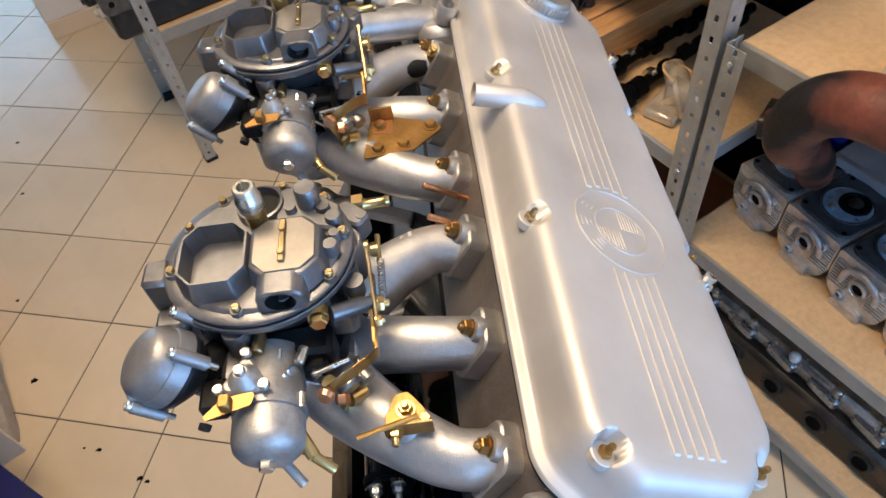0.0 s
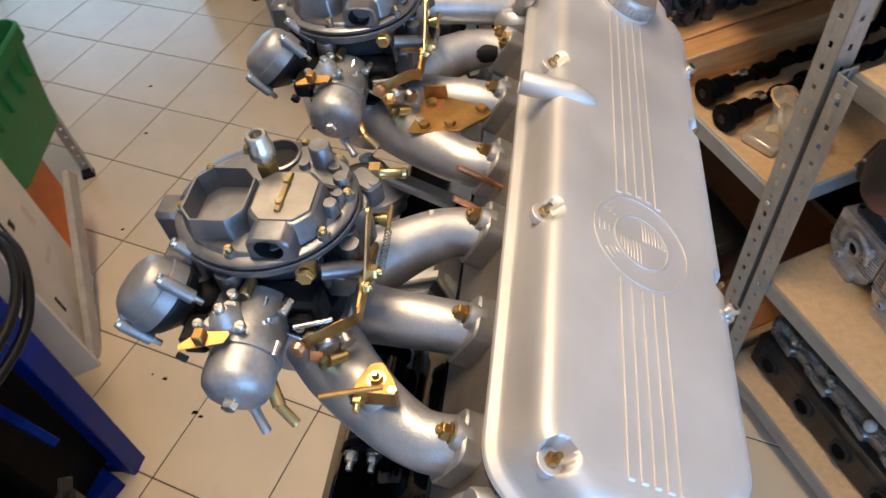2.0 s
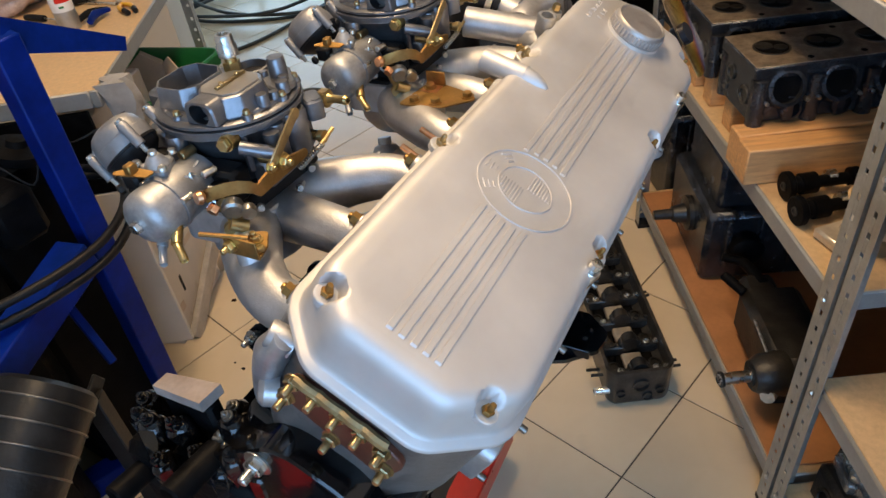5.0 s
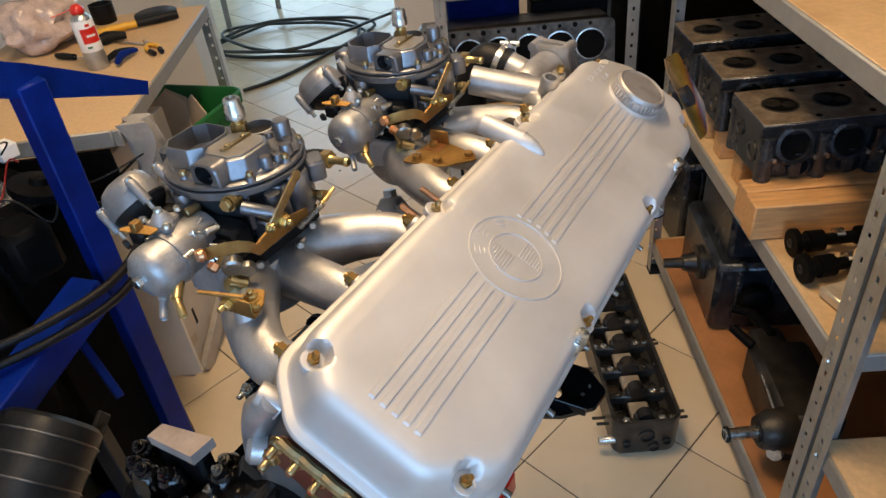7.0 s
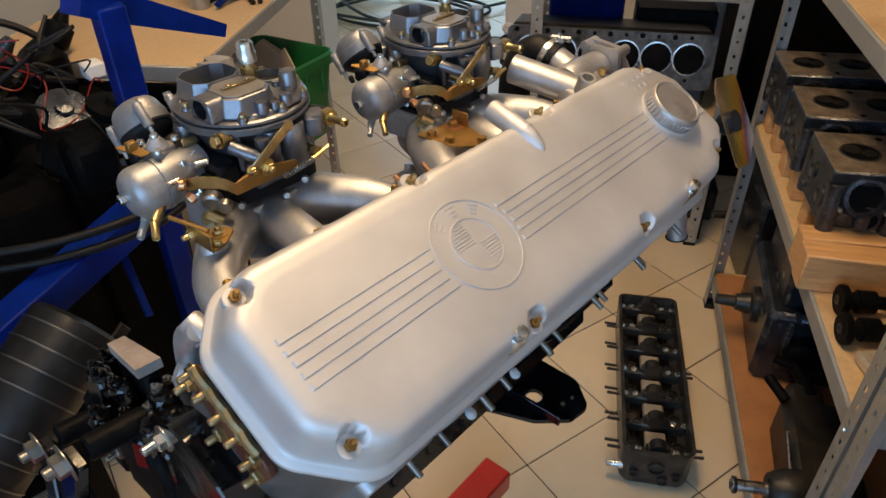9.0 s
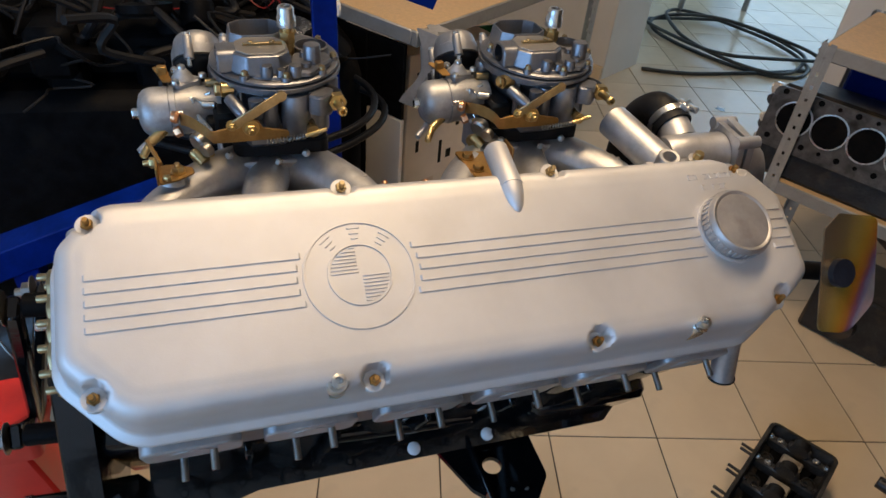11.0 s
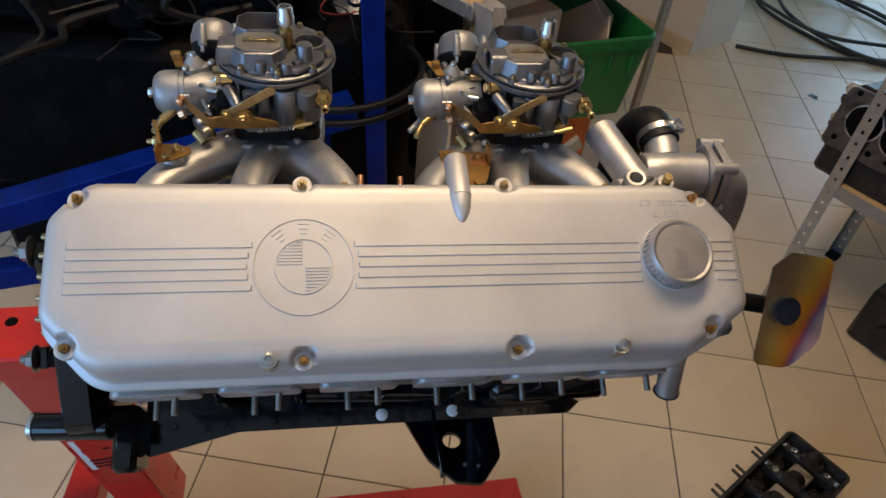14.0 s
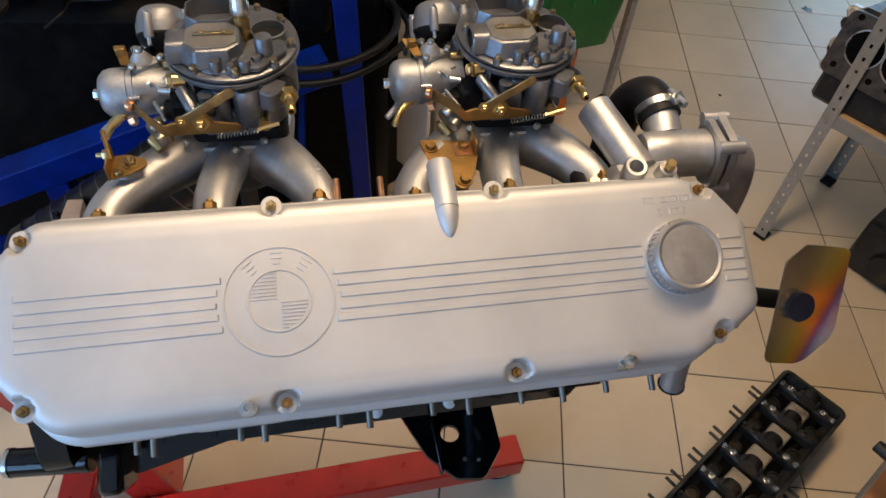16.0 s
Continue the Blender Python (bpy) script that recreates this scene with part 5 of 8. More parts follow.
    sweep(bm, [(-0.082, 0.552, 1.078), (-0.115, 0.546, 1.080), (-0.145, 0.552, 1.070), (-0.16, 0.565, 1.04)], 0.014, 12)
    part("small_hose", bm, RUBBER, root, "black heater hose stub")


thermostat_housing()

# ---- heat-tinted blade on the front ----
bu, bv = Vector((0.064, -0.021, -0.096)).normalized(), Vector((0.004, 0.066, -0.008)).normalized()
bn = bu.cross(bv).normalized()
bv = bn.cross(bu)
fan = Matrix((bu, bv, bn)).transposed().to_4x4()
fan.translation = Vector((0.104, 0.717, 1.079))
blade = thing("fan_blade", fan, "heat-tinted steel blade with a round hole at the engine front", "metal plate")
out = dense(rounded([(-0.058, -0.016, 0.004), (-0.040, -0.038, 0.004), (0.066, -0.036, 0.010), (0.068, 0.010, 0.026), (0.034, 0.038, 0.028), (-0.058, 0.034, 0.008)], 5), 0.012)
hole = [(0.004 + 0.0122 * math.cos(2 * math.pi * k / 24), -0.012 + 0.0122 * math.sin(2 * math.pi * k / 24)) for k in range(24)]
bm = B()
for z in (-0.0008, 0.0008):
    loops = []
    for ring in (out, hole):
        vs = [bm.verts.new((x, y, z + 3.0 * y * y)) for x, y in ring]
        loops += [bm.edges.new((vs[k - 1], vs[k])) for k in range(len(vs))]
    bmesh.ops.triangle_fill(bm, use_beauty=True, use_dissolve=False, edges=loops, normal=(0, 0, 1 if z > 0 else -1))
for ring in (out, hole):
    quadstrip(bm, [[(x, y, z + 3.0 * y * y) for x, y in ring] for z in (-0.0008, 0.0008)], True, False, False)
part("plate", bm, HEATTINT, blade, "gold and purple heat-tinted steel")
bm = B()
turned(bm, [(0.0150, -0.010), (0.0150, -0.0012), (0.0122, -0.0012), (0.0120, -0.008), (0.0, -0.009)], (0.004, -0.012, 0.0), seg=24)
turned(bm, [(0.0150, 0.010), (0.0150, 0.0022), (0.0122, 0.0022), (0.0120, 0.008), (0.0, 0.009)], (0.004, -0.012, 0.0), seg=24)
part("bush", bm, material("dark_blued_bush", (0.02, 0.025, 0.04), 0.5, 0.35, 0.3, 40), blade, "dark bush behind a round hole")
bm = B()
rod(bm, (0.004, -0.014, -0.014), (0.004, -0.055, -0.022), 0.010, 14)
part("hub_stub", bm, BLACK, blade)


# ---- slotted-angle shelving ----
def slotted_flange(bm, x0, x1, y, th, z0, z1, along):
    """One flange of a slotted angle, with a row of real slots down its middle."""
    w = x1 - x0
    a0, a1 = x0 + 0.40 * w, x0 + 0.60 * w

    def put(u0, u1, za, zb):
        lo, hi = sorted((u0, u1))
        if along == "x":
            box(bm, (lo, y, za), (hi, y + th, zb), 0.0004)
        else:
            box(bm, (y, lo, za), (y + th, hi, zb), 0.0004)

    put(x0, a0, z0, z1)
    put(a1, x1, z0, z1)
    z, k = z0, 0
    while z < z1:
        gap = 0.011 if k % 3 else 0.008
        put(a0, a1, z, min(z1, z + 0.027 if k % 3 else z + 0.036))
        z += (0.027 if k % 3 else 0.036) + gap
        k += 1


def post(x, y, dx, dy, z1, parent, mat=GALV):
    bm = B()
    t = 0.002
    slotted_flange(bm, x, x + dx * 0.038, y if dy > 0 else y - t, t, 0.0, z1, "x")
    slotted_flange(bm, y, y + dy * 0.038, x if dx > 0 else x - t, t, 0.0, z1, "y")
    p = part("post", bm, mat, parent)
    onebox("foot", (min(x, x + dx * 0.04) - 0.001, min(y, y + dy * 0.04) - 0.001, 0.0), (max(x, x + dx * 0.04) + 0.001, max(y, y + dy * 0.04) + 0.001, 0.016), RUBBER, p, "black plastic foot", 0.002)
    return p


def shelf(x0, x1, y0, y1, top, parent, board=CHIP, edge=0.042, edgemat=GREYMETAL, lift=0.0):
    for lo, hi in (((x0, y0, top - edge), (x0 + 0.02, y1, top - 0.002)), ((x1 - 0.02, y0, top - edge), (x1, y1, top - 0.002)),
                   ((x0 + 0.0202, y0, top - edge), (x1 - 0.0202, y0 + 0.02, top - 0.002)), ((x0 + 0.0202, y1 - 0.02, top - edge), (x1 - 0.0202, y1, top - 0.002))):
        onebox("shelf_edge", lo, hi, edgemat, parent, "grey sheet steel shelf edge", 0.003)
    bm = B()
    box(bm, (x0 + 0.006, y0 + 0.004, top - 0.014), (x1 - 0.004, y1 - 0.004, top + lift), 0.001)
    return part("board", bm, board, parent, "stained chipboard shelf board")


def shelving(label, x0, x1, y0, y1, levels, height, group="", boards=None, inset_top=0.0):
    root = thing("shelving_unit", ROOM, label, "shelving unit", group)
    for x, dx in ((x0, 1), (x1, -1)):
        for y, dy in ((y0, 1), (y1, -1)):
            post(x, y, dx, dy, height, root)
    for i, z in enumerate(levels):
        shelf(x0 + 0.0035 + (inset_top if i == 2 else 0.0), x1 - 0.0035, y0 + 0.003, y1 - 0.003, z, root, (boards or {}).get(i, CHIP))
    # added black sheets: the darkness behind the shelves is put in as colour
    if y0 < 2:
        onebox("back_panel", (x1 + 0.002, y0, 0.03), (x1 + 0.008, y1, height - 0.05), BLACK, root, "black sheet added to darken the back of the shelves")
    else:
        onebox("back_panel", (x0, y1 + 0.002, 0.03), (x1, y1 + 0.008, height), BLACK, root, "black sheet added to darken behind the block")
    for z in levels[:3]:
        for y in (y0 + 0.018, y1 - 0.018):
            bm = B()
            hexnut(bm, (x0 - 0.001, y, z - 0.022), (-1, 0, 0), 0.005, 0.005)
            part("bolt", bm, STEEL, root)
    return root


shelving("galvanised slotted-angle shelving unit loaded with cylinder heads", 0.69, 1.22, 0.452, 1.545, (0.128, 0.648, 1.098, 1.62), 2.0, "shelves along the wall")
shelving("galvanised slotted-angle shelving unit with exhaust and head castings", 0.69, 1.22, -0.66, 0.442, (0.128, 0.462, 0.918), 0.925, "shelves along the wall", None, inset_top=0.026)
shelving("galvanised slotted-angle shelving unit holding a bare engine block", 0.035, 0.685, 1.86, 2.33, (0.508, 0.915), 0.92)


def place(x, y, z, rz=0.0, rx=0.0, ry=0.0):
    return ROOM @ pose(x, y, z, rx, ry, rz)


JOINT = material("oily_joint_face", (0.30, 0.24, 0.18), 0.55, 0.32, 0.5, 24, 0.5, 160, (0.06, 0.05, 0.045), 12.0, 0.56)


def ported_head(m, label, mat=WETBLACK, face=BARE, n=4, pitch=0.105, w=0.17, h=0.175, name="cylinder_head"):
    """A cylinder head lying with its combustion side up: length along +X from 0."""
    root = thing(name, m, label, "cylinder head", "spare cylinder heads")
    L = pitch * n + 0.05
    bm = B()
    box(bm, (0, -w / 2, 0), (L, w / 2, h * 0.86), 0.008)
    box(bm, (-0.006, -w / 2 - 0.006, h * 0.78), (L + 0.006, w / 2 + 0.006, h - 0.002), 0.003)
    for i in range(n):
        x = 0.03 + pitch * (i + 0.35)
        for s in (-1, 1):
            box(bm, (x - 0.004, s * w / 2 - 0.014, 0.004), (x + 0.018, s * w / 2 + 0.014, h * 0.5), 0.004)
    body = part("body", bm, mat, root)
    bm = B()
    box(bm, (-0.004, -w / 2 - 0.004, h - 0.002), (L + 0.004, w / 2 + 0.004, h), 0.0006)
    part("joint_face", bm, face, root, "brown stained machined joint face")
    for i in range(n):
        x = 0.06 + pitch * i
        bm = B()
        turned(bm, [(0.037, 0), (0.037, 0.0012), (0.034, 0.0014), (0.033, 0.0008)], (x, 0, h), seg=28)
        ch = part("chamber", bm, GRIME, root)
        bm = B()
        turned(bm, [(0.0325, 0.001), (0.0325, 0.0016)], (x, 0, h), seg=24)
        part("recess", bm, BLACK, ch)
        for dx, dy, r in ((-0.013, 0.008, 0.017), (0.015, -0.006, 0.0135)):
            bm = B()
            turned(bm, [(r, 0.0016), (r, 0.003), (r * 0.8, 0.0034)], (x + dx, dy, h), seg=20)
            part("valve", bm, OILY, ch)
        for s in (-1, 1):
            bm = B()
            turned(bm, [(0.044, -0.012), (0.042, 0.006), (0.038, 0.016), (0.0305, 0.017), (0.029, 0.008), (0.027, -0.004)], (x, s * w / 2, h * 0.60), (0, s, 0.30), 24, sx=1.0)
            p = part("port", bm, mat, root)
            bm = B()
            turned(bm, [(0.0285, 0.0), (0.0285, 0.004)], (x, s * w / 2 + s * 0.004, h * 0.605), (0, s, 0.30), 20)
            part("port_bore", bm, BLACK, p)
            bm = B()
            turned(bm, [(0.024, -0.01), (0.022, 0.010), (0.017, 0.011), (0.015, 0.002)], (x + 0.02, s * w / 2, h * 0.22), (0, s, 0.1), 20)
            p = part("lower_port", bm, mat, root)
            bm = B()
            turned(bm, [(0.0165, 0.0), (0.0165, 0.003)], (x + 0.02, s * w / 2 + s * 0.001, h * 0.22), (0, s, 0.1), 18)
            part("port_bore", bm, BLACK, p)
            for dx in (-0.04, 0.04):
                bm = B()
                rod(bm, (x + dx, s * (w / 2 - 0.004), h * 0.42), (x + dx, s * (w / 2 + 0.026), h * 0.44), 0.0042, 8, ch=0.0008)
                part("stud", bm, STEEL, root)
        for dy in (-0.062, 0.062):
            bm = B()
            turned(bm, [(0.0065, 0.0002), (0.0065, 0.0008)], (x + 0.05, dy, h), seg=12)
            part("bolt_hole", bm, BLACK, root)
    for i in range(n + 1):
        for s in (-1, 1):
            bm = B()
            turned(bm, [(0.017, -0.004), (0.0175, h * 0.74), (0.014, h * 0.76)], (0.012 + (L - 0.024) * i / n, s * (w / 2 - 0.002), 0.004), seg=14)
            part("bolt_column", bm, mat, body)
    for y, z, r in ((-0.04, h * 0.4, 0.02), (0.03, h * 0.55, 0.016), (0.05, h * 0.25, 0.009)):
        bm = B()
        turned(bm, [(r, -0.004), (r, 0.004), (r * 0.7, 0.005), (r * 0.65, 0.001)], (0, y, z), (-1, 0, 0), 20)
        part("core_plug", bm, GRIME, body)
    return root


for y, r in ((0.965, 1.5), (1.205, -1.0), (1.440, 2.0)):
    ported_head(place(0.70, y, 0.7295, r), "dirty black cylinder head lying joint face up on pine blocks", WETBLACK, JOINT, h=0.128, w=0.155)

# pine beams: two beside the camshafts, the others under the heads
for k, (x, y, l, w) in enumerate(((0.672, 0.872, 0.52, 0.052), (0.668, 0.816, 0.52, 0.056), (0.715, 1.02, 0.46, 0.05), (0.715, 1.15, 0.46, 0.05), (0.715, 1.26, 0.46, 0.05), (0.715, 1.385, 0.46, 0.05), (0.715, 1.495, 0.46, 0.05))):
    bm = B()
    box(bm, (0, -w / 2, 0), (l, w / 2, 0.0800), 0.003)
    tagged(meshed("pine_block", bm, PINE, m=place(x, y, 0.6487, 0.8 - 1.6 * (k % 2) if k < 2 else 0)), "orange pine block with knots lying on the shelf", "wood block", "pine blocks")


def camshaft(m, label):
    root = thing("camshaft", m, label, "camshaft", "camshafts")
    bm = B()
    turned(bm, [(0.026, 0), (0.0285, 0.002), (0.0285, 0.011), (0.026, 0.013), (0.016, 0.0135), (0.016, 0.03), (0.021, 0.031), (0.021, 0.06), (0.012, 0.062), (0.012, 0.44)],
           (0, 0, 0.0286), (1, 0, 0), 26)
    shaft = part("shaft", bm, BLACK, root, "oiled black steel shaft")
    bm = B()
    turned(bm, [(0.009, 0), (0.009, 0.002), (0.006, 0.0022), (0.005, -0.004)], (-0.0005, 0, 0.0286), (-1, 0, 0), 18)
    part("end_bore", bm, OILY, shaft)
    for i in range(9):
        bm = B()
        a = i * 2.1
        turned(bm, [(0.019, 0), (0.019, 0.016)], (0.085 + i * 0.038, 0.006 * math.cos(a), 0.0286 + 0.006 * math.sin(a)), (1, 0, 0), 18, sx=0.8)
        part("cam_lobe", bm, STEEL if i == 0 else BLACK, shaft)
    return root


camshaft(place(0.722, 0.733, 0.6486, 3), "oily black camshaft with a round end flange on the shelf")
camshaft(place(0.708, 0.652, 0.6486, 6), "oily black camshaft with a round end flange on the shelf")


def pump_casting(m, label, s=1.0):
    root = thing("water_pump", m @ Matrix.Scale(s, 4), label, "water pump")
    bm = B()
    turned(bm, [(0.042, 0), (0.045, 0.008), (0.036, 0.018), (0.024, 0.034), (0.022, 0.06), (0.014, 0.062), (0.012, 0.08)], (0, 0, 0.042), (0.5, -0.8, 0.35), 26)
    sweep(bm, [(0.0, 0.0, 0.03), (0.04, 0.02, 0.045), (0.075, 0.05, 0.05)], [0.026, 0.024, 0.022], 18)
    box(bm, (-0.04, -0.02, 0), (0.05, 0.05, 0.022), 0.006)
    part("casting", bm, BARE, root, "brown stained aluminium casting")
    bm = B()
    turned(bm, [(0.033, 0), (0.037, 0.002), (0.033, 0.004)], (0.03, 0.018, 0.075), (0.2, -0.3, 1), 26, cap=False)
    part("gasket_ring", bm, CHIP, root, "torn paper gasket")
    return root


pump_casting(place(0.775, 0.572, 0.6486, 15), "old aluminium water pump casting on a shelf")

# lower shelf: black engine, gearbox, boards
bm = B()
box(bm, (0.70, 0.475, 0.1285), (1.19, 1.52, 0.134), 0.001)
tagged(meshed("hardboard_sheet", bm, HARDBOARD, m=ROOM), "bare orange hardboard sheet lying on the bottom shelf", "board")


def spare_block(m, label, L=0.42, w=0.30, h=0.30):
    root = thing("engine_block", m, label, "engine block")
    bm = B()
    box(bm, (0, -w / 2, 0), (L, w / 2, h * 0.62), 0.014)
    part("crankcase", bm, WETBLACK, root)
    bm = B()
    box(bm, (0.03, -w * 0.40, h * 0.6), (L - 0.02, w * 0.40, h), 0.012)
    block = part("block", bm, WETBLACK, root)
    for i in range(4):
        bm = B()
        box(bm, (0.05 + i * 0.085, -w / 2 - 0.014, 0.05), (0.065 + i * 0.085, -w / 2 + 0.005, h * 0.58), 0.004)
        part("rib", bm, WETBLACK, block)
    bm = B()
    turned(bm, [(0.05, 0), (0.05, 0.012), (0.03, 0.016), (0.022, 0.05), (0.016, 0.052), (0.014, 0.10), (0.012, 0.102)], (0, -0.02, h * 0.36), (-1, 0, 0), 24)
    part("crank_nose", bm, OILY, root, "oily crankshaft nose")
    for i in range(5):
        bm = B()
        rod(bm, (0.06 + 0.07 * i, -w / 2 - 0.002, h * 0.66), (0.06 + 0.07 * i, -w / 2 - 0.03, h * 0.66), 0.006, 8)
        part("stud", bm, OILY, root)
    bm = B()
    turned(bm, [(0.04, 0), (0.044, 0.006), (0.044, 0.06), (0.036, 0.066)], (0.10, -w / 2 + 0.02, h * 0.35), (0, -1, 0), 22)
    part("filter", bm, BLACK, root)
    return root


spare_block(place(0.745, 1.24, 0.1345, -3), "oily black engine block standing on the bottom shelf", 0.42, 0.34, 0.36)
spare_block(place(0.80, 1.80, 0.0, 4), "oily black engine block on the tiled floor", 0.42, 0.36, 0.55)


def gearbox(m):
    root = thing("gearbox", m, "oily black gearbox with a bright splined shaft on a board", "gearbox")
    bm = B()
    box(bm, (0.05, -0.02, -0.030), (0.19, 0.24, 0.10), 0.018)
    box(bm, (0.07, 0.00, -0.0628), (0.17, 0.20, -0.02), 0.010)
    turned(bm, [(0.048, 0), (0.052, 0.01), (0.046, 0.055), (0.034, 0.075)], (0.085, 0.0, 0.055), (-1, -0.1, 0), 26)
    box(bm, (0.07, 0.20, 0.03), (0.15, 0.30, 0.085), 0.014)
    part("case", bm, OILY, root)
    bm = B()
    rod(bm, (0.02, -0.006, 0.055), (-0.062, -0.014, 0.055), 0.0135, 18, ch=0.002)
    shaft = part("input_shaft", bm, STEEL, root, "bright splined steel shaft")
    bm = B()
    turned(bm, [(0.018, 0), (0.018, 0.006)], (-0.052, -0.013, 0.055), (-1, -0.1, 0), 20)
    part("shaft_collar", bm, OILY, shaft)
    bm = B()
    turned(bm, [(0.022, 0), (0.022, 0.006)], (0.012, -0.007, 0.055), (-1, -0.1, 0), 20)
    part("shaft_collar", bm, OILY, shaft)
    bm = B()
    turned(bm, [(0.018, 0), (0.016, 0.02)], (0.045, -0.035, 0.03), (-0.5, -0.8, 0.2), 8)
    part("yoke", bm, BARE, root)
    for a, b_, r in (((0.06, 0.22, 0.09), (0.02, 0.27, 0.11), 0.012), ((0.12, 0.26, 0.08), (0.10, 0.36, 0.07), 0.014), ((0.10, 0.36, 0.07), (0.05, 0.37, 0.08), 0.012), ((0.05, 0.12, 0.10), (0.045, 0.02, 0.10), 0.003)):
        bm = B()
        rod(bm, a, b_, r, 12, ch=0.003)
        part("selector", bm, BLACK if r > 0.005 else STEEL, root)
    return root


gearbox(place(0.680, 0.634, 0.1975, -4))

# second unit: heads, red manifold, covers
HEADTOP = material("smooth_head_face", (0.075, 0.085, 0.10), 0.55, 0.36, 0.3, 20, 0.3, 200, (0.03, 0.03, 0.035), 12.0, 0.6)
# blue base colour paints the reflected daylight on polished metal
SKYTINT = material("steel_with_sky_tint", (0.36, 0.58, 0.85), 0.6, 0.30, 0.2, 40)


def single_head(m):
    """One cylinder's head: front face at x = 0, combustion chamber on top."""
    root = thing("cylinder_head", m, "used grey aluminium cylinder head with a round port on chipboard", "cylinder head", "single cylinder heads")
    turn = Matrix(((0, 0, 1, 0), (1, 0, 0, 0), (0, 1, 0, 0), (0, 0, 0, 1)))
    bm = B()
    prism(bm, rounded([(-0.034, 0.0, 0.008), (-0.022, 0.006, 0.006), (0.018, 0.004, 0.006), (0.034, 0.0, 0.008), (0.054, 0.020, 0.014), (0.0625, 0.050, 0.02),
                       (0.0625, 0.117, 0.006), (-0.0625, 0.117, 0.006), (-0.0625, 0.050, 0.02), (-0.054, 0.020, 0.014)], 4), 0, 0.155, turn, 0.004)
    prism(bm, rounded([(-0.028, -0.002, 0.006), (0.030, -0.002, 0.006), (0.036, 0.016, 0.008), (-0.036, 0.016, 0.008)], 3), -0.012, 0.004, turn, 0.003)
    body = part("body", bm, HEADALU, root)
    bm = B()
    prism(bm, rounded([(0.010, -0.056, 0.02), (0.152, -0.060, 0.006), (0.152, 0.060, 0.006), (0.010, 0.056, 0.02)], 4), 0.1165, 0.1225, None, 0.0015)
    top = part("joint_face", bm, HEADTOP, root, "smooth blue-grey joint face")
    for k in range(9):
        for s in (-1, 1):
            bm = B()
            box(bm, (-0.004, s * 0.040 - 0.019, 0.036 + k * 0.0072), (0.001, s * 0.040 + 0.019, 0.0388 + k * 0.0072), 0.0008)
            part("fin", bm, HEADALU, body)
    bm = B()
    sweep(bm, [(0.0, -0.036, 0.060), (-0.005, -0.030, 0.090), (-0.006, 0.0, 0.104), (-0.005, 0.030, 0.090), (0.0, 0.036, 0.055)], 0.0065, 10)
    part("rim", bm, HEADALU, body)
    for yy, zz, r in ((0.0, 0.066, 0.0125), (0.024, 0.024, 0.006), (-0.036, 0.092, 0.006)):
        bm = B()
        turned(bm, [(r * 1.5, -0.002), (r * 1.45, 0.006), (r * 1.08, 0.0085), (r, 0.007), (r * 0.95, 0.001)], (-0.0005, yy, zz), (-1, 0, 0), 24)
        p = part("port", bm, HEADALU, body)
        bm = B()
        turned(bm, [(r * 0.96, 0.0), (r * 0.96, 0.0022)], (-0.001, yy, zz), (-1, 0, 0), 20)
        part("port_bore", bm, BLACK, p)
    bm = B()
    turned(bm, [(0.049, -0.001), (0.0485, 0.0018), (0.0455, 0.0022), (0.044, 0.0006)], (0.080, 0.0, 0.1225), (0, 0, 1), 32)
    ch = part("chamber", bm, HEADTOP, root)
    # the floor's blue is a painted reflection of cool daylight
    bm = B()
    turned(bm, [(0.0438, 0.0), (0.0438, 0.0009)], (0.080, 0.0, 0.1225), (0, 0, 1), 28)
    part("chamber_floor", bm, SKYTINT, ch, "polished chamber floor with a blue sky reflection in its colour")
    bm = B()
    turned(bm, [(0.029, 0.0009), (0.0285, 0.005), (0.024, 0.006), (0.022, 0.003)], (0.091, -0.006, 0.1225), (0, 0, 1), 28)
    part("valve", bm, BLACK, ch, "soot-black valve")
    bm = B()
    turned(bm, [(0.0, 0.003), (0.012, 0.0032), (0.014, 0.006), (0.006, 0.011), (0.0, 0.012)], (0.091, -0.006, 0.1225), (0, 0, 1), 20)
    part("valve_boss", bm, OILY, ch)
    bm = B()
    turned(bm, [(0.006, 0.0), (0.005, 0.007), (0.002, 0.008)], (0.052, 0.012, 0.1225), (-0.4, 0, 1), 12)
    part("spark_plug_tip", bm, STEEL, ch)
    for x in (0.022, 0.140):
        for yy in (-0.046, 0.046):
            bm = B()
            turned(bm, [(0.005, 0.0), (0.005, 0.0006)], (x, yy, 0.1225), seg=12)
            part("bolt_hole", bm, BLACK, top)
    return root


for k in range(5):
    single_head(place(0.832 - 0.0185 * k, 0.371 - 0.1275 * k, 0.4625 + 0.002, -8.5 + (k % 3)))


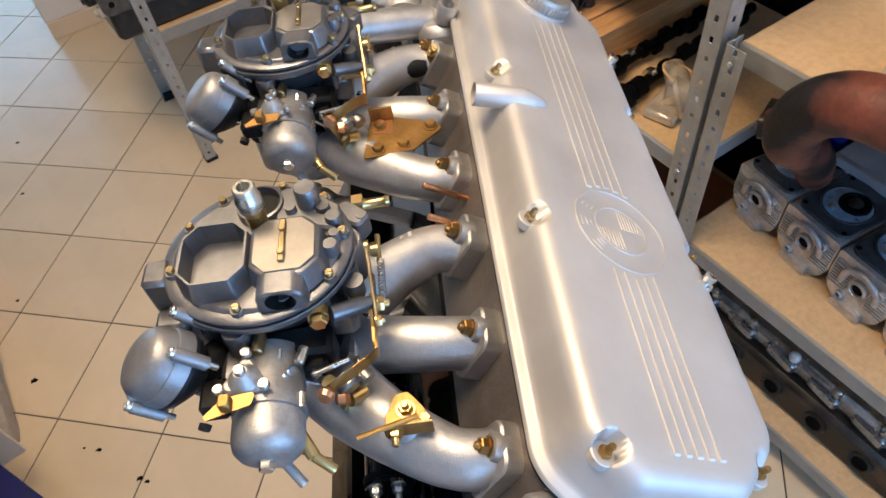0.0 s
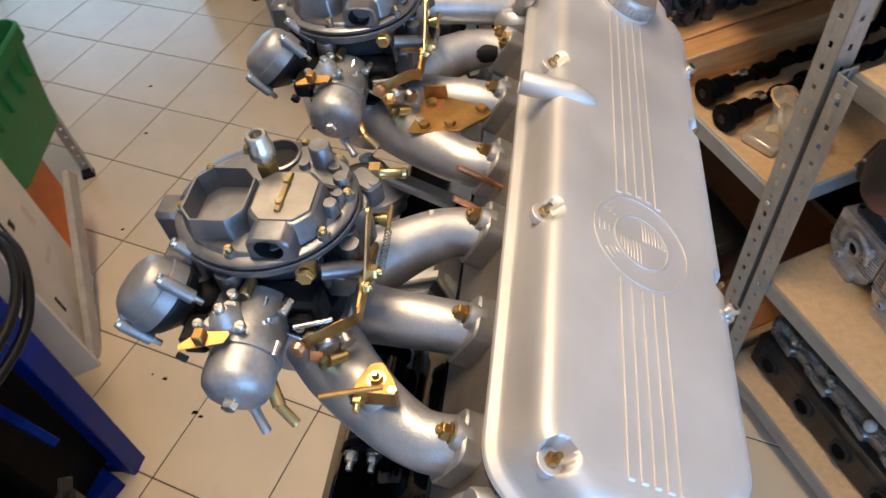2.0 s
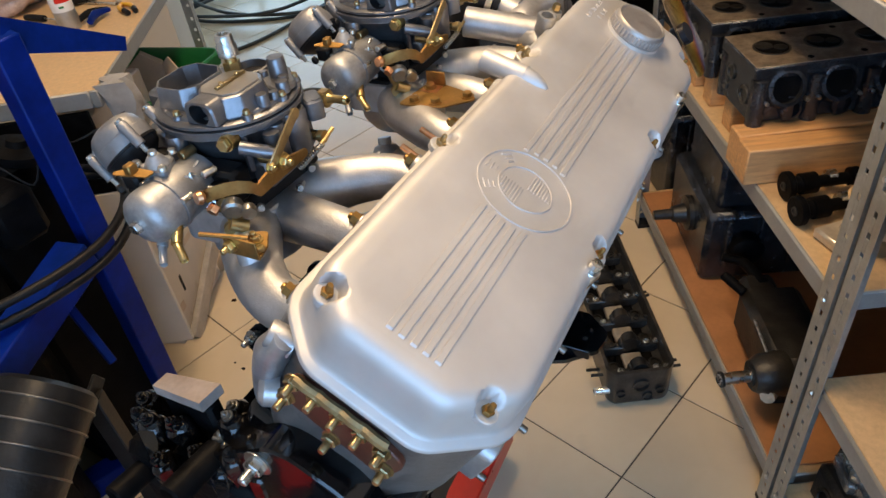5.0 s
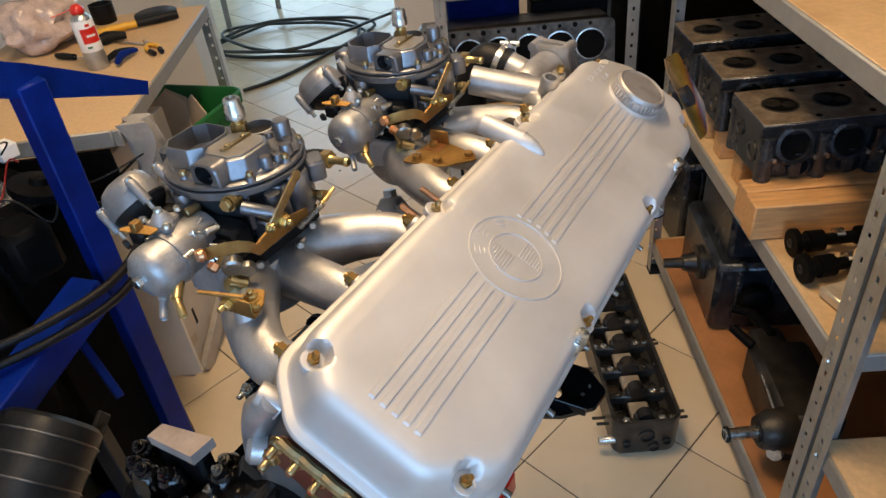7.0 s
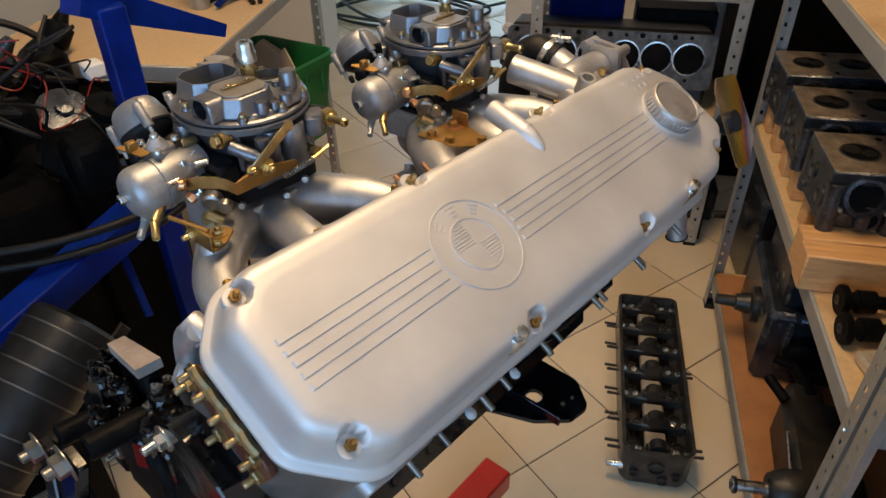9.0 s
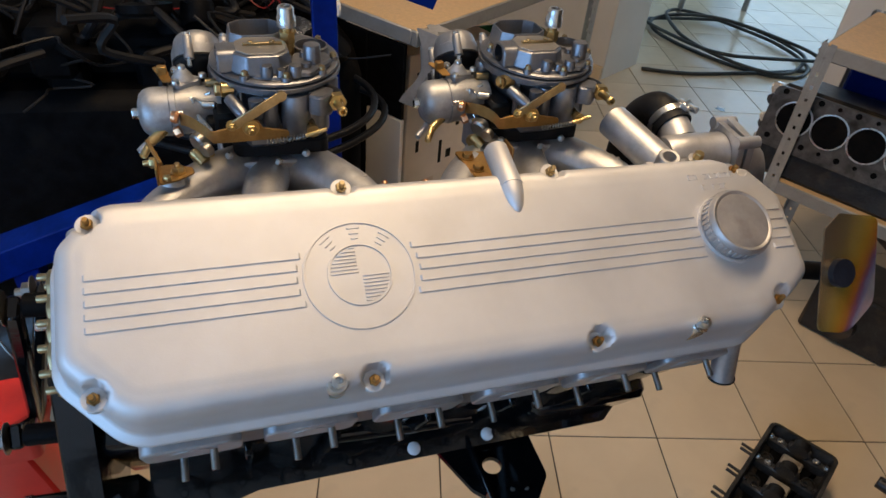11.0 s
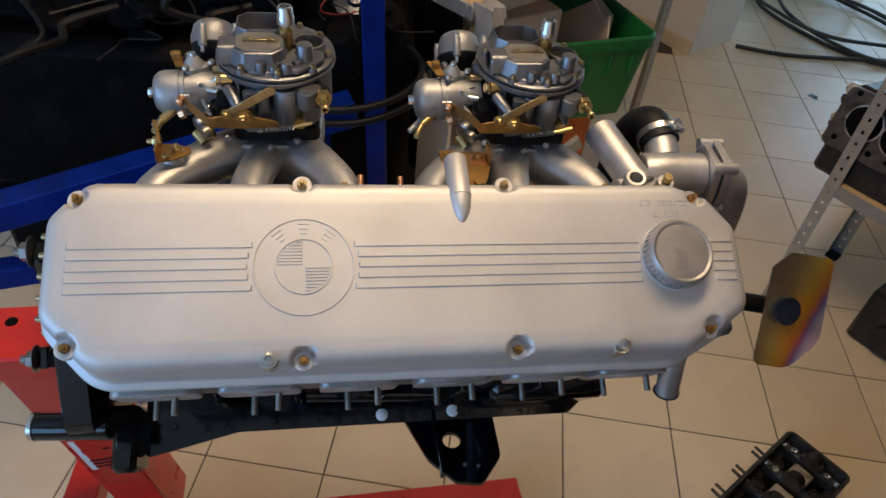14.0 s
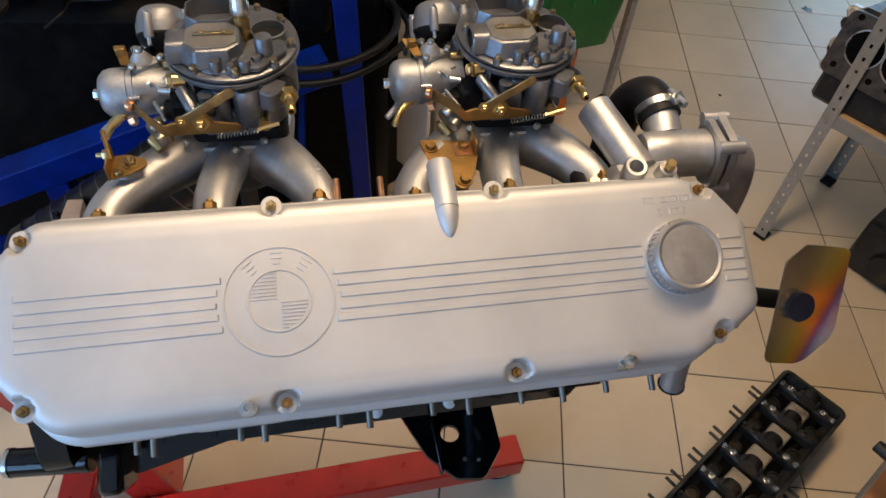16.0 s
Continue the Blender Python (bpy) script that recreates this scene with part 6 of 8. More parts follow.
def exhaust():
    root = thing("exhaust_manifold", ROOM, "rusty red cast iron exhaust manifold leaning out over cylinder heads", "exhaust manifold")
    bm = B()
    sweep(bm, [(0.885, 0.312, 0.615), (0.83, 0.300, 0.69), (0.765, 0.298, 0.762), (0.700, 0.292, 0.822), (0.671, 0.270, 0.905), (0.666, 0.215, 0.958), (0.666, 0.13, 0.975), (0.666, 0.02, 0.965), (0.666, -0.12, 0.925)],
          [0.032, 0.036, 0.039, 0.042, 0.044, 0.045, 0.045, 0.045, 0.044], 24)
    pipe = part("pipe", bm, RUST, root)
    bm = B()
    sweep(bm, [(0.685, 0.285, 0.86), (0.70, 0.315, 0.836), (0.714, 0.343, 0.82)], [0.034, 0.026, 0.020], 16)
    part("branch", bm, RUST, pipe)
    bm = B()
    prism(bm, rounded([(-0.036, -0.022, 0.014), (0.036, -0.022, 0.014), (0.036, 0.022, 0.014), (-0.036, 0.022, 0.014)], 4), -0.006, 0.006, pose(0.717, 0.348, 0.818, 80, 0, 20), 0.002)
    flange = part("flange", bm, OILY, root, "dark oily pipe flange")
    for x in (-0.026, 0.026):
        bm = B()
        hexnut(bm, (0.717 + x * 0.93, 0.354 + x * 0.34, 0.818), (0, 1, 0.2), 0.007, 0.008, 1.3)
        part("nut", bm, STEEL, flange)
    for c in ((0.634, 0.262, 0.905), (0.645, 0.280, 0.872)):
        bm = B()
        turned(bm, [(0.007, -0.004), (0.006, 0.002), (0.003, 0.003)], c, (-0.8, 0.1, 0.3), 14)
        part("boss", bm, material("chipped_bare_iron", (0.36, 0.25, 0.20), 0.6, 0.4, 0.5, 90, 0.8, 200), pipe, "chipped bare metal boss")
    return root


exhaust()

bm = B()
box(bm, (0.965, -0.42, 0.4625), (1.17, 0.325, 0.612), 0.006)
tagged(meshed("grey_box", bm, material("grey_sheet_steel", (0.36, 0.39, 0.43), 0.1, 0.45, 0.15, 20, 0.1, 200), m=ROOM), "long plain grey sheet steel box behind cylinder heads", "box")

bm = B()
box(bm, (0, 0, 0), (0.16, 0.088, 0.15), 0.006)
tagged(meshed("blue_box", bm, BLUE, m=place(1.0, 0.332, 0.4625)), "blue sheet metal box at the back of the shelf", "box")


def cam_cover(m, label):
    root = thing("rocker_cover", m, label, "rocker cover")
    bm = B()
    box(bm, (-0.03, 0, 0), (0.10, 0.62, 0.050), 0.012)
    for i in range(6):
        prism(bm, rounded([(-0.044, 0.020 + i * 0.104, 0.006), (-0.024, 0.010 + i * 0.104, 0.006), (-0.024, 0.095 + i * 0.104, 0.006), (-0.036, 0.085 + i * 0.104, 0.008)], 3), 0.012, 0.034, None, 0.003)
        turned(bm, [(0.020, 0.040), (0.018, 0.056), (0.010, 0.060)], (0.066, 0.062 + i * 0.104, 0), seg=18)
    body = part("body", bm, material("dull_aluminium_cover", (0.36, 0.345, 0.33), 0.75, 0.26, 0.3, 26, 0.5, 160, (0.06, 0.05, 0.045), 14.0, 0.60), root)
    for i in range(12):
        bm = B()
        turned(bm, [(0.0125, 0), (0.0115, 0.012), (0.0075, 0.018), (0.0075, 0.026), (0.004, 0.028)], (-0.022 + 0.044 * (i % 2), 0.03 + i * 0.052, 0.040), (-0.5, 0, 1), 14)
        part("bolt_boss", bm, STEEL if i % 3 else WHITE, body, "bright polished bolt boss")
        bm = B()
        box(bm, (0.042, 0.018 + i * 0.052, 0.049), (0.096, 0.048 + i * 0.052, 0.062), 0.004)
        part("pad", bm, HEADALU, body)
    return root


cam_cover(place(0.80, -0.20, 0.229), "grey aluminium rocker cover with bright bolt bosses on an oily head")
root = thing("cylinder_head", place(0.745, -0.24, 0.1285), "oily dark long cylinder head on the bottom shelf", "cylinder head", "spare cylinder heads")
bm = B()
box(bm, (0, 0, 0), (0.18, 0.66, 0.10), 0.012)
body = part("body", bm, OILY, root)
for i in range(6):
    bm = B()
    turned(bm, [(0.026, 0), (0.024, 0.008), (0.018, 0.009), (0.016, 0.002)], (0.0, 0.06 + i * 0.108, 0.055), (-1, 0, 0.2), 20)
    p = part("port", bm, OILY, body)
    bm = B()
    turned(bm, [(0.017, 0), (0.017, 0.004)], (-0.001, 0.06 + i * 0.108, 0.055), (-1, 0, 0.2), 18)
    part("port_bore", bm, BLACK, p)
    bm = B()
    turned(bm, [(0.02, 0), (0.02, 0.012)], (0.05, 0.06 + i * 0.108, 0.098), (0, 0, 1), 16)
    part("spring_seat", bm, OILY, body)

# intake casting on the upper board, parts above
root = thing("intake_casting", place(0.84, 0.13, 0.919, 10), "grey aluminium intake casting with round mouths on a chipboard shelf", "casting")
bm = B()
box(bm, (-0.06, -0.16, 0), (0.10, 0.12, 0.05), 0.012)
for y in (-0.12, -0.03, 0.06):
    sweep(bm, [(0.0, y, 0.04), (-0.03, y, 0.075), (-0.06, y + 0.01, 0.085)], [0.032, 0.03, 0.03], 18)
part("body", bm, HEADALU, root)
for y in (-0.12, -0.03, 0.06):
    bm = B()
    turned(bm, [(0.032, 0), (0.032, 0.005), (0.024, 0.0052), (0.023, 0.001)], (-0.06, y + 0.01, 0.085), (-1, 0.3, 0.3), 22)
    p = part("mouth", bm, HEADALU, root)
    bm = B()
    turned(bm, [(0.0235, 0), (0.0235, 0.003)], (-0.06, y + 0.01, 0.085), (-1, 0.3, 0.3), 20)
    part("bore", bm, BLACK, p)

# red part on the top shelf
bm = B()
sweep(bm, [(0, -0.1, 0.02), (0.02, 0.0, 0.03), (0.05, 0.1, 0.02)], [0.018, 0.024, 0.018], 14)
tagged(meshed("red_handle", bm, RED, m=place(0.80, 0.55, 1.1)), "small red painted tool lying on the top shelf", "tool")


# ---- bare block on the back shelf ----
def bore_block(m):
    root = thing("engine_block", m, "bare cast iron engine block lying on its side with open bores", "engine block")
    bm = B()
    box(bm, (-0.02, -0.085, 0.012), (0.62, 0.178, 0.22), 0.012)
    part("casting", bm, OILY, root)
    bm = B()
    prism(bm, rounded([(-0.03, -0.078, 0.02), (0.63, -0.078, 0.02), (0.63, 0.095, 0.02), (-0.03, 0.095, 0.02)], 4), -0.004, 0.012, None, 0.0015)
    m2 = part("deck", bm, material("worn_deck_face", (0.11, 0.10, 0.09), 0.7, 0.38, 0.35, 40, 0.3, 300, (0.03, 0.025, 0.02), 14.0, 0.56), root, "worn machined deck face")
    # the deck looks outwards: its normal is -Z here
    for i in range(6):
        x = 0.05 + i * 0.100
        bm = B()
        turned(bm, [(0.0505, 0), (0.0505, 0.002), (0.0465, 0.0024), (0.046, 0.0005)], (x, 0, -0.0045), (0, 0, -1), 36)
        liner = part("bore_rim", bm, STEEL, m2)
        bm = B()
        turned(bm, [(0.0462, 0), (0.0462, 0.0008)], (x, 0, -0.0048), (0, 0, -1), 32)
        part("bore", bm, BLACK, m2, "dark cylinder bore")
        for s in (-1, 1):
            for dx in (-0.050, 0.0):
                bm = B()
                turned(bm, [(0.0085 if dx else 0.006, 0), (0.0085 if dx else 0.006, 0.0006)], (x + dx, s * 0.066, -0.0043), (0, 0, -1), 14)
                part("hole", bm, BLACK, m2)
    for i, (x, y, z) in enumerate(((-0.036, -0.06, 0.02), (-0.042, -0.02, 0.05), (-0.036, 0.03, 0.03), (-0.044, 0.06, 0.07), (-0.030, 0.09, 0.03))):
        bm = B()
        box(bm, (x - 0.012, y - 0.016, z), (x + 0.02, y + 0.016, z + 0.035), 0.006)
        turned(bm, [(0.010, 0), (0.009, 0.008), (0.005, 0.0085), (0.004, 0.003)], (x - 0.010, y, z + 0.018), (-1, 0, -0.3), 14)
        part("lug", bm, GRIME if i % 2 else BARE, root)
    return root


bore_block(ROOM @ pose(-0.012, 1.895, 0.685, -99, 0, 0))

for nm, lab, lo, hi, mat, cat in (("blue_crate", "dark blue plastic crate at the back of the shelf", (0.07, 2.16, 0.5085), (0.33, 2.31, 0.80), BLUE, "crate"),
                                  ("parts_box", "dark grey parts box on the shelf", (0.37, 2.13, 0.5085), (0.64, 2.31, 0.77), GREY, "box")):
    bm = B()
    box(bm, lo, hi, 0.008)
    tagged(meshed(nm, bm, mat, m=ROOM), lab, cat)
bm = B()
turned(bm, [(0.030, 0), (0.034, 0.004), (0.034, 0.075), (0.031, 0.075), (0.030, 0.006)], (0.34, 2.02, 0.9152), seg=24)
tagged(meshed("black_cup", bm, RUBBER, m=ROOM), "black plastic cup standing on the shelf top", "cup")
bm = B()
rod(bm, (0.44, 2.00, 0.9205), (0.64, 2.06, 0.9205), 0.005, 10)
tagged(meshed("steel_rod", bm, OILY, m=ROOM), "thin dark steel rod lying on the shelf top", "rod")
for i, (x, y, w, d, h) in enumerate(((0.28, 1.98, 0.28, 0.24, 0.20), (0.60, 2.04, 0.16, 0.2, 0.14))):
    bm = B()
    box(bm, (x, y, 0.0), (x + w, y + d, h), 0.01)
    turned(bm, [(0.05, 0), (0.045, 0.02)], (x + w * 0.4, y, 0.08), (0, -1, 0), 20)
    tagged(meshed("old_casting", bm, OILY, m=ROOM), "oily dark casting standing under the shelf", "casting", "old castings")


# ---- the cylinder head on the floor ----
def floor_head():
    a = Vector((0.502, 0.772, 0.0))
    root = thing("cylinder_head", ROOM @ pose(a.x, a.y, a.z, 0, 0, 1.5), "oily used cylinder head with cam bearings standing on the tiles", "cylinder head", "spare cylinder heads")
    L, w = 0.60, 0.172
    wall = rounded([(-w / 2, 0.02, 0.02), (-w / 2 + 0.02, 0.0, 0.02), (w / 2 - 0.02, 0.0, 0.02), (w / 2, 0.02, 0.02), (w / 2, L, 0.02), (-w / 2, L, 0.02)], 5)
    bm = B()
    quadstrip(bm, [[(x, y, 0) for x, y in inset(wall, 0.012)], [(x, y, 0.014) for x, y in inset(wall, 0.004)], [(x, y, 0.10) for x, y in inset(wall, 0.002)], [(x, y, 0.124) for x, y in wall],
                   [(x, y, 0.128) for x, y in wall], [(x, y, 0.128) for x, y in inset(wall, 0.009)], [(x, y, 0.085) for x, y in inset(wall, 0.012)], [(x, y, 0.07) for x, y in inset(wall, 0.03)]])
    part("casting", bm, GRIME, root, "grimy aluminium casting")
    bm = B()
    quadstrip(bm, [[(x, y, 0.0705) for x, y in inset(wall, 0.0305)], [(x, y, 0.074) for x, y in inset(wall, 0.032)]])
    part("oil_gallery_floor", bm, BLACK, root, "black oily gallery floor")
    for i in range(7):
        y = 0.03 + i * 0.09
        bm = B()
        box(bm, (-w / 2 + 0.012, y - 0.011, 0.072), (w / 2 - 0.012, y + 0.011, 0.104), 0.004)
        box(bm, (-0.028, y - 0.013, 0.10), (0.028, y + 0.013, 0.122), 0.006)
        pier = part("bearing_pier", bm, GRIME, root)
        bm = B()
        turned(bm, [(0.021, -0.0136), (0.021, 0.0136)], (0, y, 0.116), (0, 1, 0), 20)
        part("bearing_bore", bm, OILY, pier)
        for s in (-1, 1):
            bm = B()
            turned(bm, [(0.009, 0), (0.009, 0.004), (0.006, 0.005), (0.0055, 0.001)], (s * 0.045, y, 0.104), seg=14)
            hexnut(bm, (s * 0.07, y, 0.104), r=0.006, h=0.006, washer=1.3)
            part("bolt", bm, STEEL if (i + s) % 3 else OILY, pier)
    for i in range(6):
        y = 0.075 + i * 0.09
        bm = B()
        box(bm, (-0.026, y - 0.03, 0.074), (0.026, y + 0.03, 0.088 + 0.006 * (i % 2)), 0.008)
        part("machined_web", bm, BARE, root, "tan machined web")
        for s in (-1, 1):
            bm = B()
            turned(bm, [(0.017, 0.074), (0.017, 0.082), (0.012, 0.083), (0.011, 0.079)], (s * 0.053, y - 0.008, 0), seg=18)
            part("valve_guide", bm, OILY, root)
            if s < 0 or i % 3 == 0:
                bm = B()
                rod(bm, (s * w / 2 * 0.98, y + 0.012, 0.055), (s * (w / 2 + 0.034), y + 0.012, 0.057), 0.0042, 8, ch=0.0008)
                part("stud", bm, OILY, root)
                bm = B()
                rod(bm, (s * w / 2 * 0.98, y - 0.024, 0.075), (s * (w / 2 + 0.030), y - 0.024, 0.077), 0.0042, 8, ch=0.0008)
                part("stud", bm, OILY, root)
    for x, z, r in ((0.0, 0.075, 0.018), (-0.05, 0.05, 0.01), (0.05, 0.05, 0.01), (0.02, 0.03, 0.012)):
        bm = B()
        turned(bm, [(r * 1.2, 0), (r * 1.15, 0.006), (r, 0.0065), (r * 0.95, 0.001)], (x, 0.004, z), (0, -1, 0), 18)
        part("end_boss", bm, GRIME, root)
    bm = B()
    tubeopen(bm, (-w / 2 + 0.01, 0.02, 0.05), (-w / 2 - 0.03, 0.02, 0.05), 0.010, 0.002, 14, 0.01)
    part("side_spigot", bm, STEEL, root)


floor_head()


# made-up black boards that darken the gap between the shelving units
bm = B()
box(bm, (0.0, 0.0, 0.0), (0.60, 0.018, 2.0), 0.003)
tagged(meshed("dark_board", bm, BLACK, m=ROOM @ pose(0.70, 2.42, 0.0, -4, 0, 0)), "tall black board added to darken the gap by the shelves", "board")
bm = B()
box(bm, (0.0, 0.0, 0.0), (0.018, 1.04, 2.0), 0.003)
tagged(meshed("dark_board", bm, BLACK, m=ROOM @ pose(1.285, 1.57, 0.0, 0, 1.0, 0)), "tall black board added to darken the gap by the shelves", "board")


# ---- red engine stand ----
def engine_stand():
    root = thing("engine_stand", Matrix.Identity(4), "red painted steel engine stand on castors under the engine", "engine stand")
    bm = B()
    bar(bm, (-0.190, -0.32, 0.108), (-0.202, 0.645, 0.108), 0.072, 0.062, 0.004)
    beam = part("base_beam", bm, RED, root)
    bm = B()
    bar(bm, (-0.80, -0.27, 0.108), (0.12, -0.35, 0.108), 0.07, 0.058, 0.004)
    part("cross_beam", bm, RED, root)
    bm = B()
    bar(bm, (-0.285, -0.150, 0.10), (-0.249, -0.2475, 0.716), 0.10, 0.095, 0.005, up=(0, 1, 0))
    col = part("column", bm, RED, root)
    bm = B()
    prism(bm, rounded([(-0.262, -0.40, 0.012), (-0.155, -0.40, 0.012), (-0.155, -0.155, 0.012), (-0.262, -0.155, 0.012)], 4), 0.712, 0.76, None, 0.004)
    head = part("head_box", bm, RED, root)
    bm = B()
    turned(bm, [(0.009, 0), (0.009, 0.001)], (-0.228, -0.242, 0.7600), (0, 0, 1), 20)
    part("bolt_hole", bm, BLACK, head, "dark bolt hole")
    # label and lettering, as bars on the sloping face
    t = Matrix(((0, 0.0575, 0.9983, -0.2667), (0.9877, -0.1561, 0.0090, -0.2000), (0.1564, 0.9861, -0.0568, 0.408), (0, 0, 0, 1)))
    bm = B()
    box(bm, (-0.034, -0.055, 0.0480), (0.034, 0.055, 0.0495), 0.0005, t)
    part("sticker", bm, WHITE, col, "white warning sticker")
    for a, b_, c, d, mat in ((-0.024, 0.004, -0.010, 0.022, RED), (-0.024, -0.024, 0.024, -0.018, GREY), (-0.024, -0.036, 0.020, -0.030, GREY), (-0.024, -0.047, 0.010, -0.042, GREY), (0.012, 0.012, 0.026, 0.018, GREY)):
        bm = B()
        box(bm, (a, b_, 0.0496), (c, d, 0.0501), 0.0002, t)
        part("sticker_print", bm, mat, col)
    for k in range(3):
        bm = B()
        box(bm, (-0.030, 0.075 + 0.034 * k, 0.0480), (0.026, 0.084 + 0.034 * k, 0.0494), 0.0003, t)
        box(bm, (-0.030, 0.0835 + 0.034 * k, 0.0480), (-0.020, 0.096 + 0.034 * k, 0.0494), 0.0003, t)
        part("lettering", bm, WHITE, col, "white bars of lettering")
    for x, y in ((-0.202, 0.61), (-0.76, -0.275), (0.08, -0.345)):
        bm = B()
        turned(bm, [(0.034, 0), (0.038, 0.004), (0.038, 0.018), (0.034, 0.022)], (x - 0.011, y, 0.038), (1, 0, 0), 24)
        w = part("castor", bm, GREY, root, "grey castor wheel")
        bm = B()
        box(bm, (x - 0.02, y - 0.012, 0.034), (x - 0.014, y + 0.012, 0.079), 0.001)
        box(bm, (x + 0.014, y - 0.012, 0.034), (x + 0.02, y + 0.012, 0.079), 0.001)
        part("fork", bm, STEEL, w)
    # black adapter: plate, spacers and arms to the engine
    for a, b_ in (((-0.136, -0.108, 0.982), (-0.133, -0.05, 0.977)), ((-0.240, -0.108, 0.917), (-0.236, -0.052, 0.912)), ((0.044, -0.104, 0.876), (0.055, -0.02, 0.882)), ((-0.12, -0.15, 0.80), (-0.11, -0.05, 0.80))):
        bm = B()
        rod(bm, a, b_, 0.0155 if a[0] > 0 else 0.0130, 20, ch=0.002)
        arm_ = part("spacer", bm, GLOSSBLACK if a[0] > 0 else BLACK, root, "black steel spacer tube")
        if a[0] < 0:
            bm = B()
            bar(bm, (-0.21, -0.165, 0.72), Vector(a) + Vector((0, -0.010, 0)), 0.030, 0.014, 0.003, up=(0, 1, 0))
            part("arm", bm, GLOSSBLACK, arm_)
            bm = B()
            hexnut(bm, Vector(a) + Vector((0, -0.018, 0)), (0, -1, 0), 0.012, 0.012, 1.6, 0.008)
            part("bolt", bm, DULLSTEEL, arm_)
            bm = B()
            hexnut(bm, Vector(b_) + Vector((0, 0.002, 0.002)), (0, 0.5, 1), 0.0075, 0.011, 1.1, 0.004)
            part("end_nut", bm, DULLSTEEL, arm_)
        else:
            bm = B()
            turned(bm, [(0.0162, 0), (0.0162, 0.005), (0.007, 0.0055), (0.007, 0.001)], Vector(a) + Vector((-0.0006, -0.005, 0)), (0.1, 1, 0.05), 22)
            part("end_ring", bm, STEEL, arm_, "bright steel tube end")
    # lug with a plain grey top beside the block
    bm = B()
    box(bm, (-0.203, -0.038, 0.880), (-0.143, -0.021, 1.012), 0.005)
    box(bm, (-0.20, -0.070, 0.84), (-0.09, 0.0, 0.955), 0.010)
    box(bm, (-0.26, -0.070, 0.84), (-0.195, -0.008, 0.945), 0.010)
    lug = part("side_lug", bm, BLACK, root)
    pad = [Vector(c) for c in ((-0.206, -0.039, 1.020), (-0.144, -0.042, 1.026), (-0.139, -0.018, 1.028), (-0.204, -0.022, 1.020))]
    bm = B()
    quadstrip(bm, [[c - Vector((0.0, 0, 0.012)) for c in pad], pad], True)
    part("lug_face", bm, material("bare_grey_pad", (0.30, 0.245, 0.215), 0.1, 0.6, 0.2, 30, 0.2, 200), lug, "bare grey pad")
    for k, (x, y, z) in enumerate(((-0.121, -0.034, 1.008), (-0.097, -0.014, 1.004), (-0.105, -0.058, 0.994), (-0.073, -0.032, 0.998), (-0.083, -0.054, 0.982), (-0.055, -0.018, 0.990), (-0.150, -0.060, 0.976), (-0.230, -0.050, 0.981), (-0.207, -0.056, 0.991), (-0.177, -0.052, 0.994), (-0.133, -0.018, 0.998), (-0.245, -0.032, 0.976), (-0.125, -0.060, 0.971), (-0.185, -0.076, 0.968))):
        bm = B()
        box(bm, (x - 0.012, y - 0.010, z - 0.045), (x + 0.012, y + 0.010, z), 0.005, pose(x, y, z, 8 * (k % 3 - 1), 12 * (k % 2), 25 * k) @ pose(-x, -y, -z))
        turned(bm, [(0.0075, 0), (0.008, 0.003), (0.0065, 0.007)], (x, y, z - 0.002), (0.2 * (k % 3 - 1), -0.4, 1), 14)
        lump = part("casting_lug", bm, GLOSSBLACK, root, "gloss black casting lug")
        bm = B()
        hexnut(bm, (x, y - 0.002, z + 0.0045), (0.2 * (k % 3 - 1), -0.4, 1), 0.0045, 0.005, 1.2, 0.003)
        part("bolt", bm, GLOSSBLACK if k % 5 else DULLSTEEL, lump)
    return root


engine_stand()

# starter and brackets on the intake side, below the manifolds
root = thing("engine_bracket", Matrix.Identity(4), "bare aluminium support bracket below the intake runners", "bracket")
bm = B()
prism(bm, rounded([(-0.235, 0.255, 0.01), (-0.10, 0.29, 0.01), (-0.095, 0.36, 0.012), (-0.20, 0.385, 0.02), (-0.24, 0.33, 0.015)], 4), 0.93, 0.945, None, 0.002)
box(bm, (-0.215, 0.28, 0.88), (-0.20, 0.37, 0.94), 0.004)
bar(bm, (-0.23, 0.27, 0.952), (-0.11, 0.30, 0.952), 0.014, 0.02, 0.003)
turned(bm, [(0.0, 0), (0.0085, 0.0005), (0.0095, 0.002), (0.0095, 0.010), (0.0160, 0.013), (0.0250, 0.030), (0.0350, 0.052), (0.0390, 0.056), (0.0390, 0.064), (0.032, 0.066), (0.030, 0.080)], (-0.236, 0.434, 1.012), (0.22, -0.30, -1), 32)
bar(bm, (-0.232, 0.428, 0.995), (-0.120, 0.390, 0.975), 0.020, 0.014, 0.004)
part("casting", bm, ALU, root)
bm = B()
box(bm, (-0.19, 0.30, 0.9452), (-0.165, 0.325, 0.9465), 0.0004)
part("bare_spot", bm, WHITE, root)
for x, y in ((-0.13, 0.315), (-0.215, 0.29)):
    bm = B()
    hexnut(bm, (x, y, 0.945), r=0.009, h=0.01, washer=1.4)
    part("bolt", bm, STEEL, root)
root = thing("starter_motor", Matrix.Identity(4), "gloss black starter motor beside the block", "starter motor")
bm = B()
turned(bm, [(0.034, 0), (0.037, 0.006), (0.037, 0.14), (0.032, 0.15)], (-0.135, 0.05, 0.93), (0, 1, -0.02), 26)
turned(bm, [(0.022, 0), (0.022, 0.10)], (-0.165, 0.06, 0.985), (0, 1, -0.02), 20)
part("casing", bm, GLOSSBLACK, root)
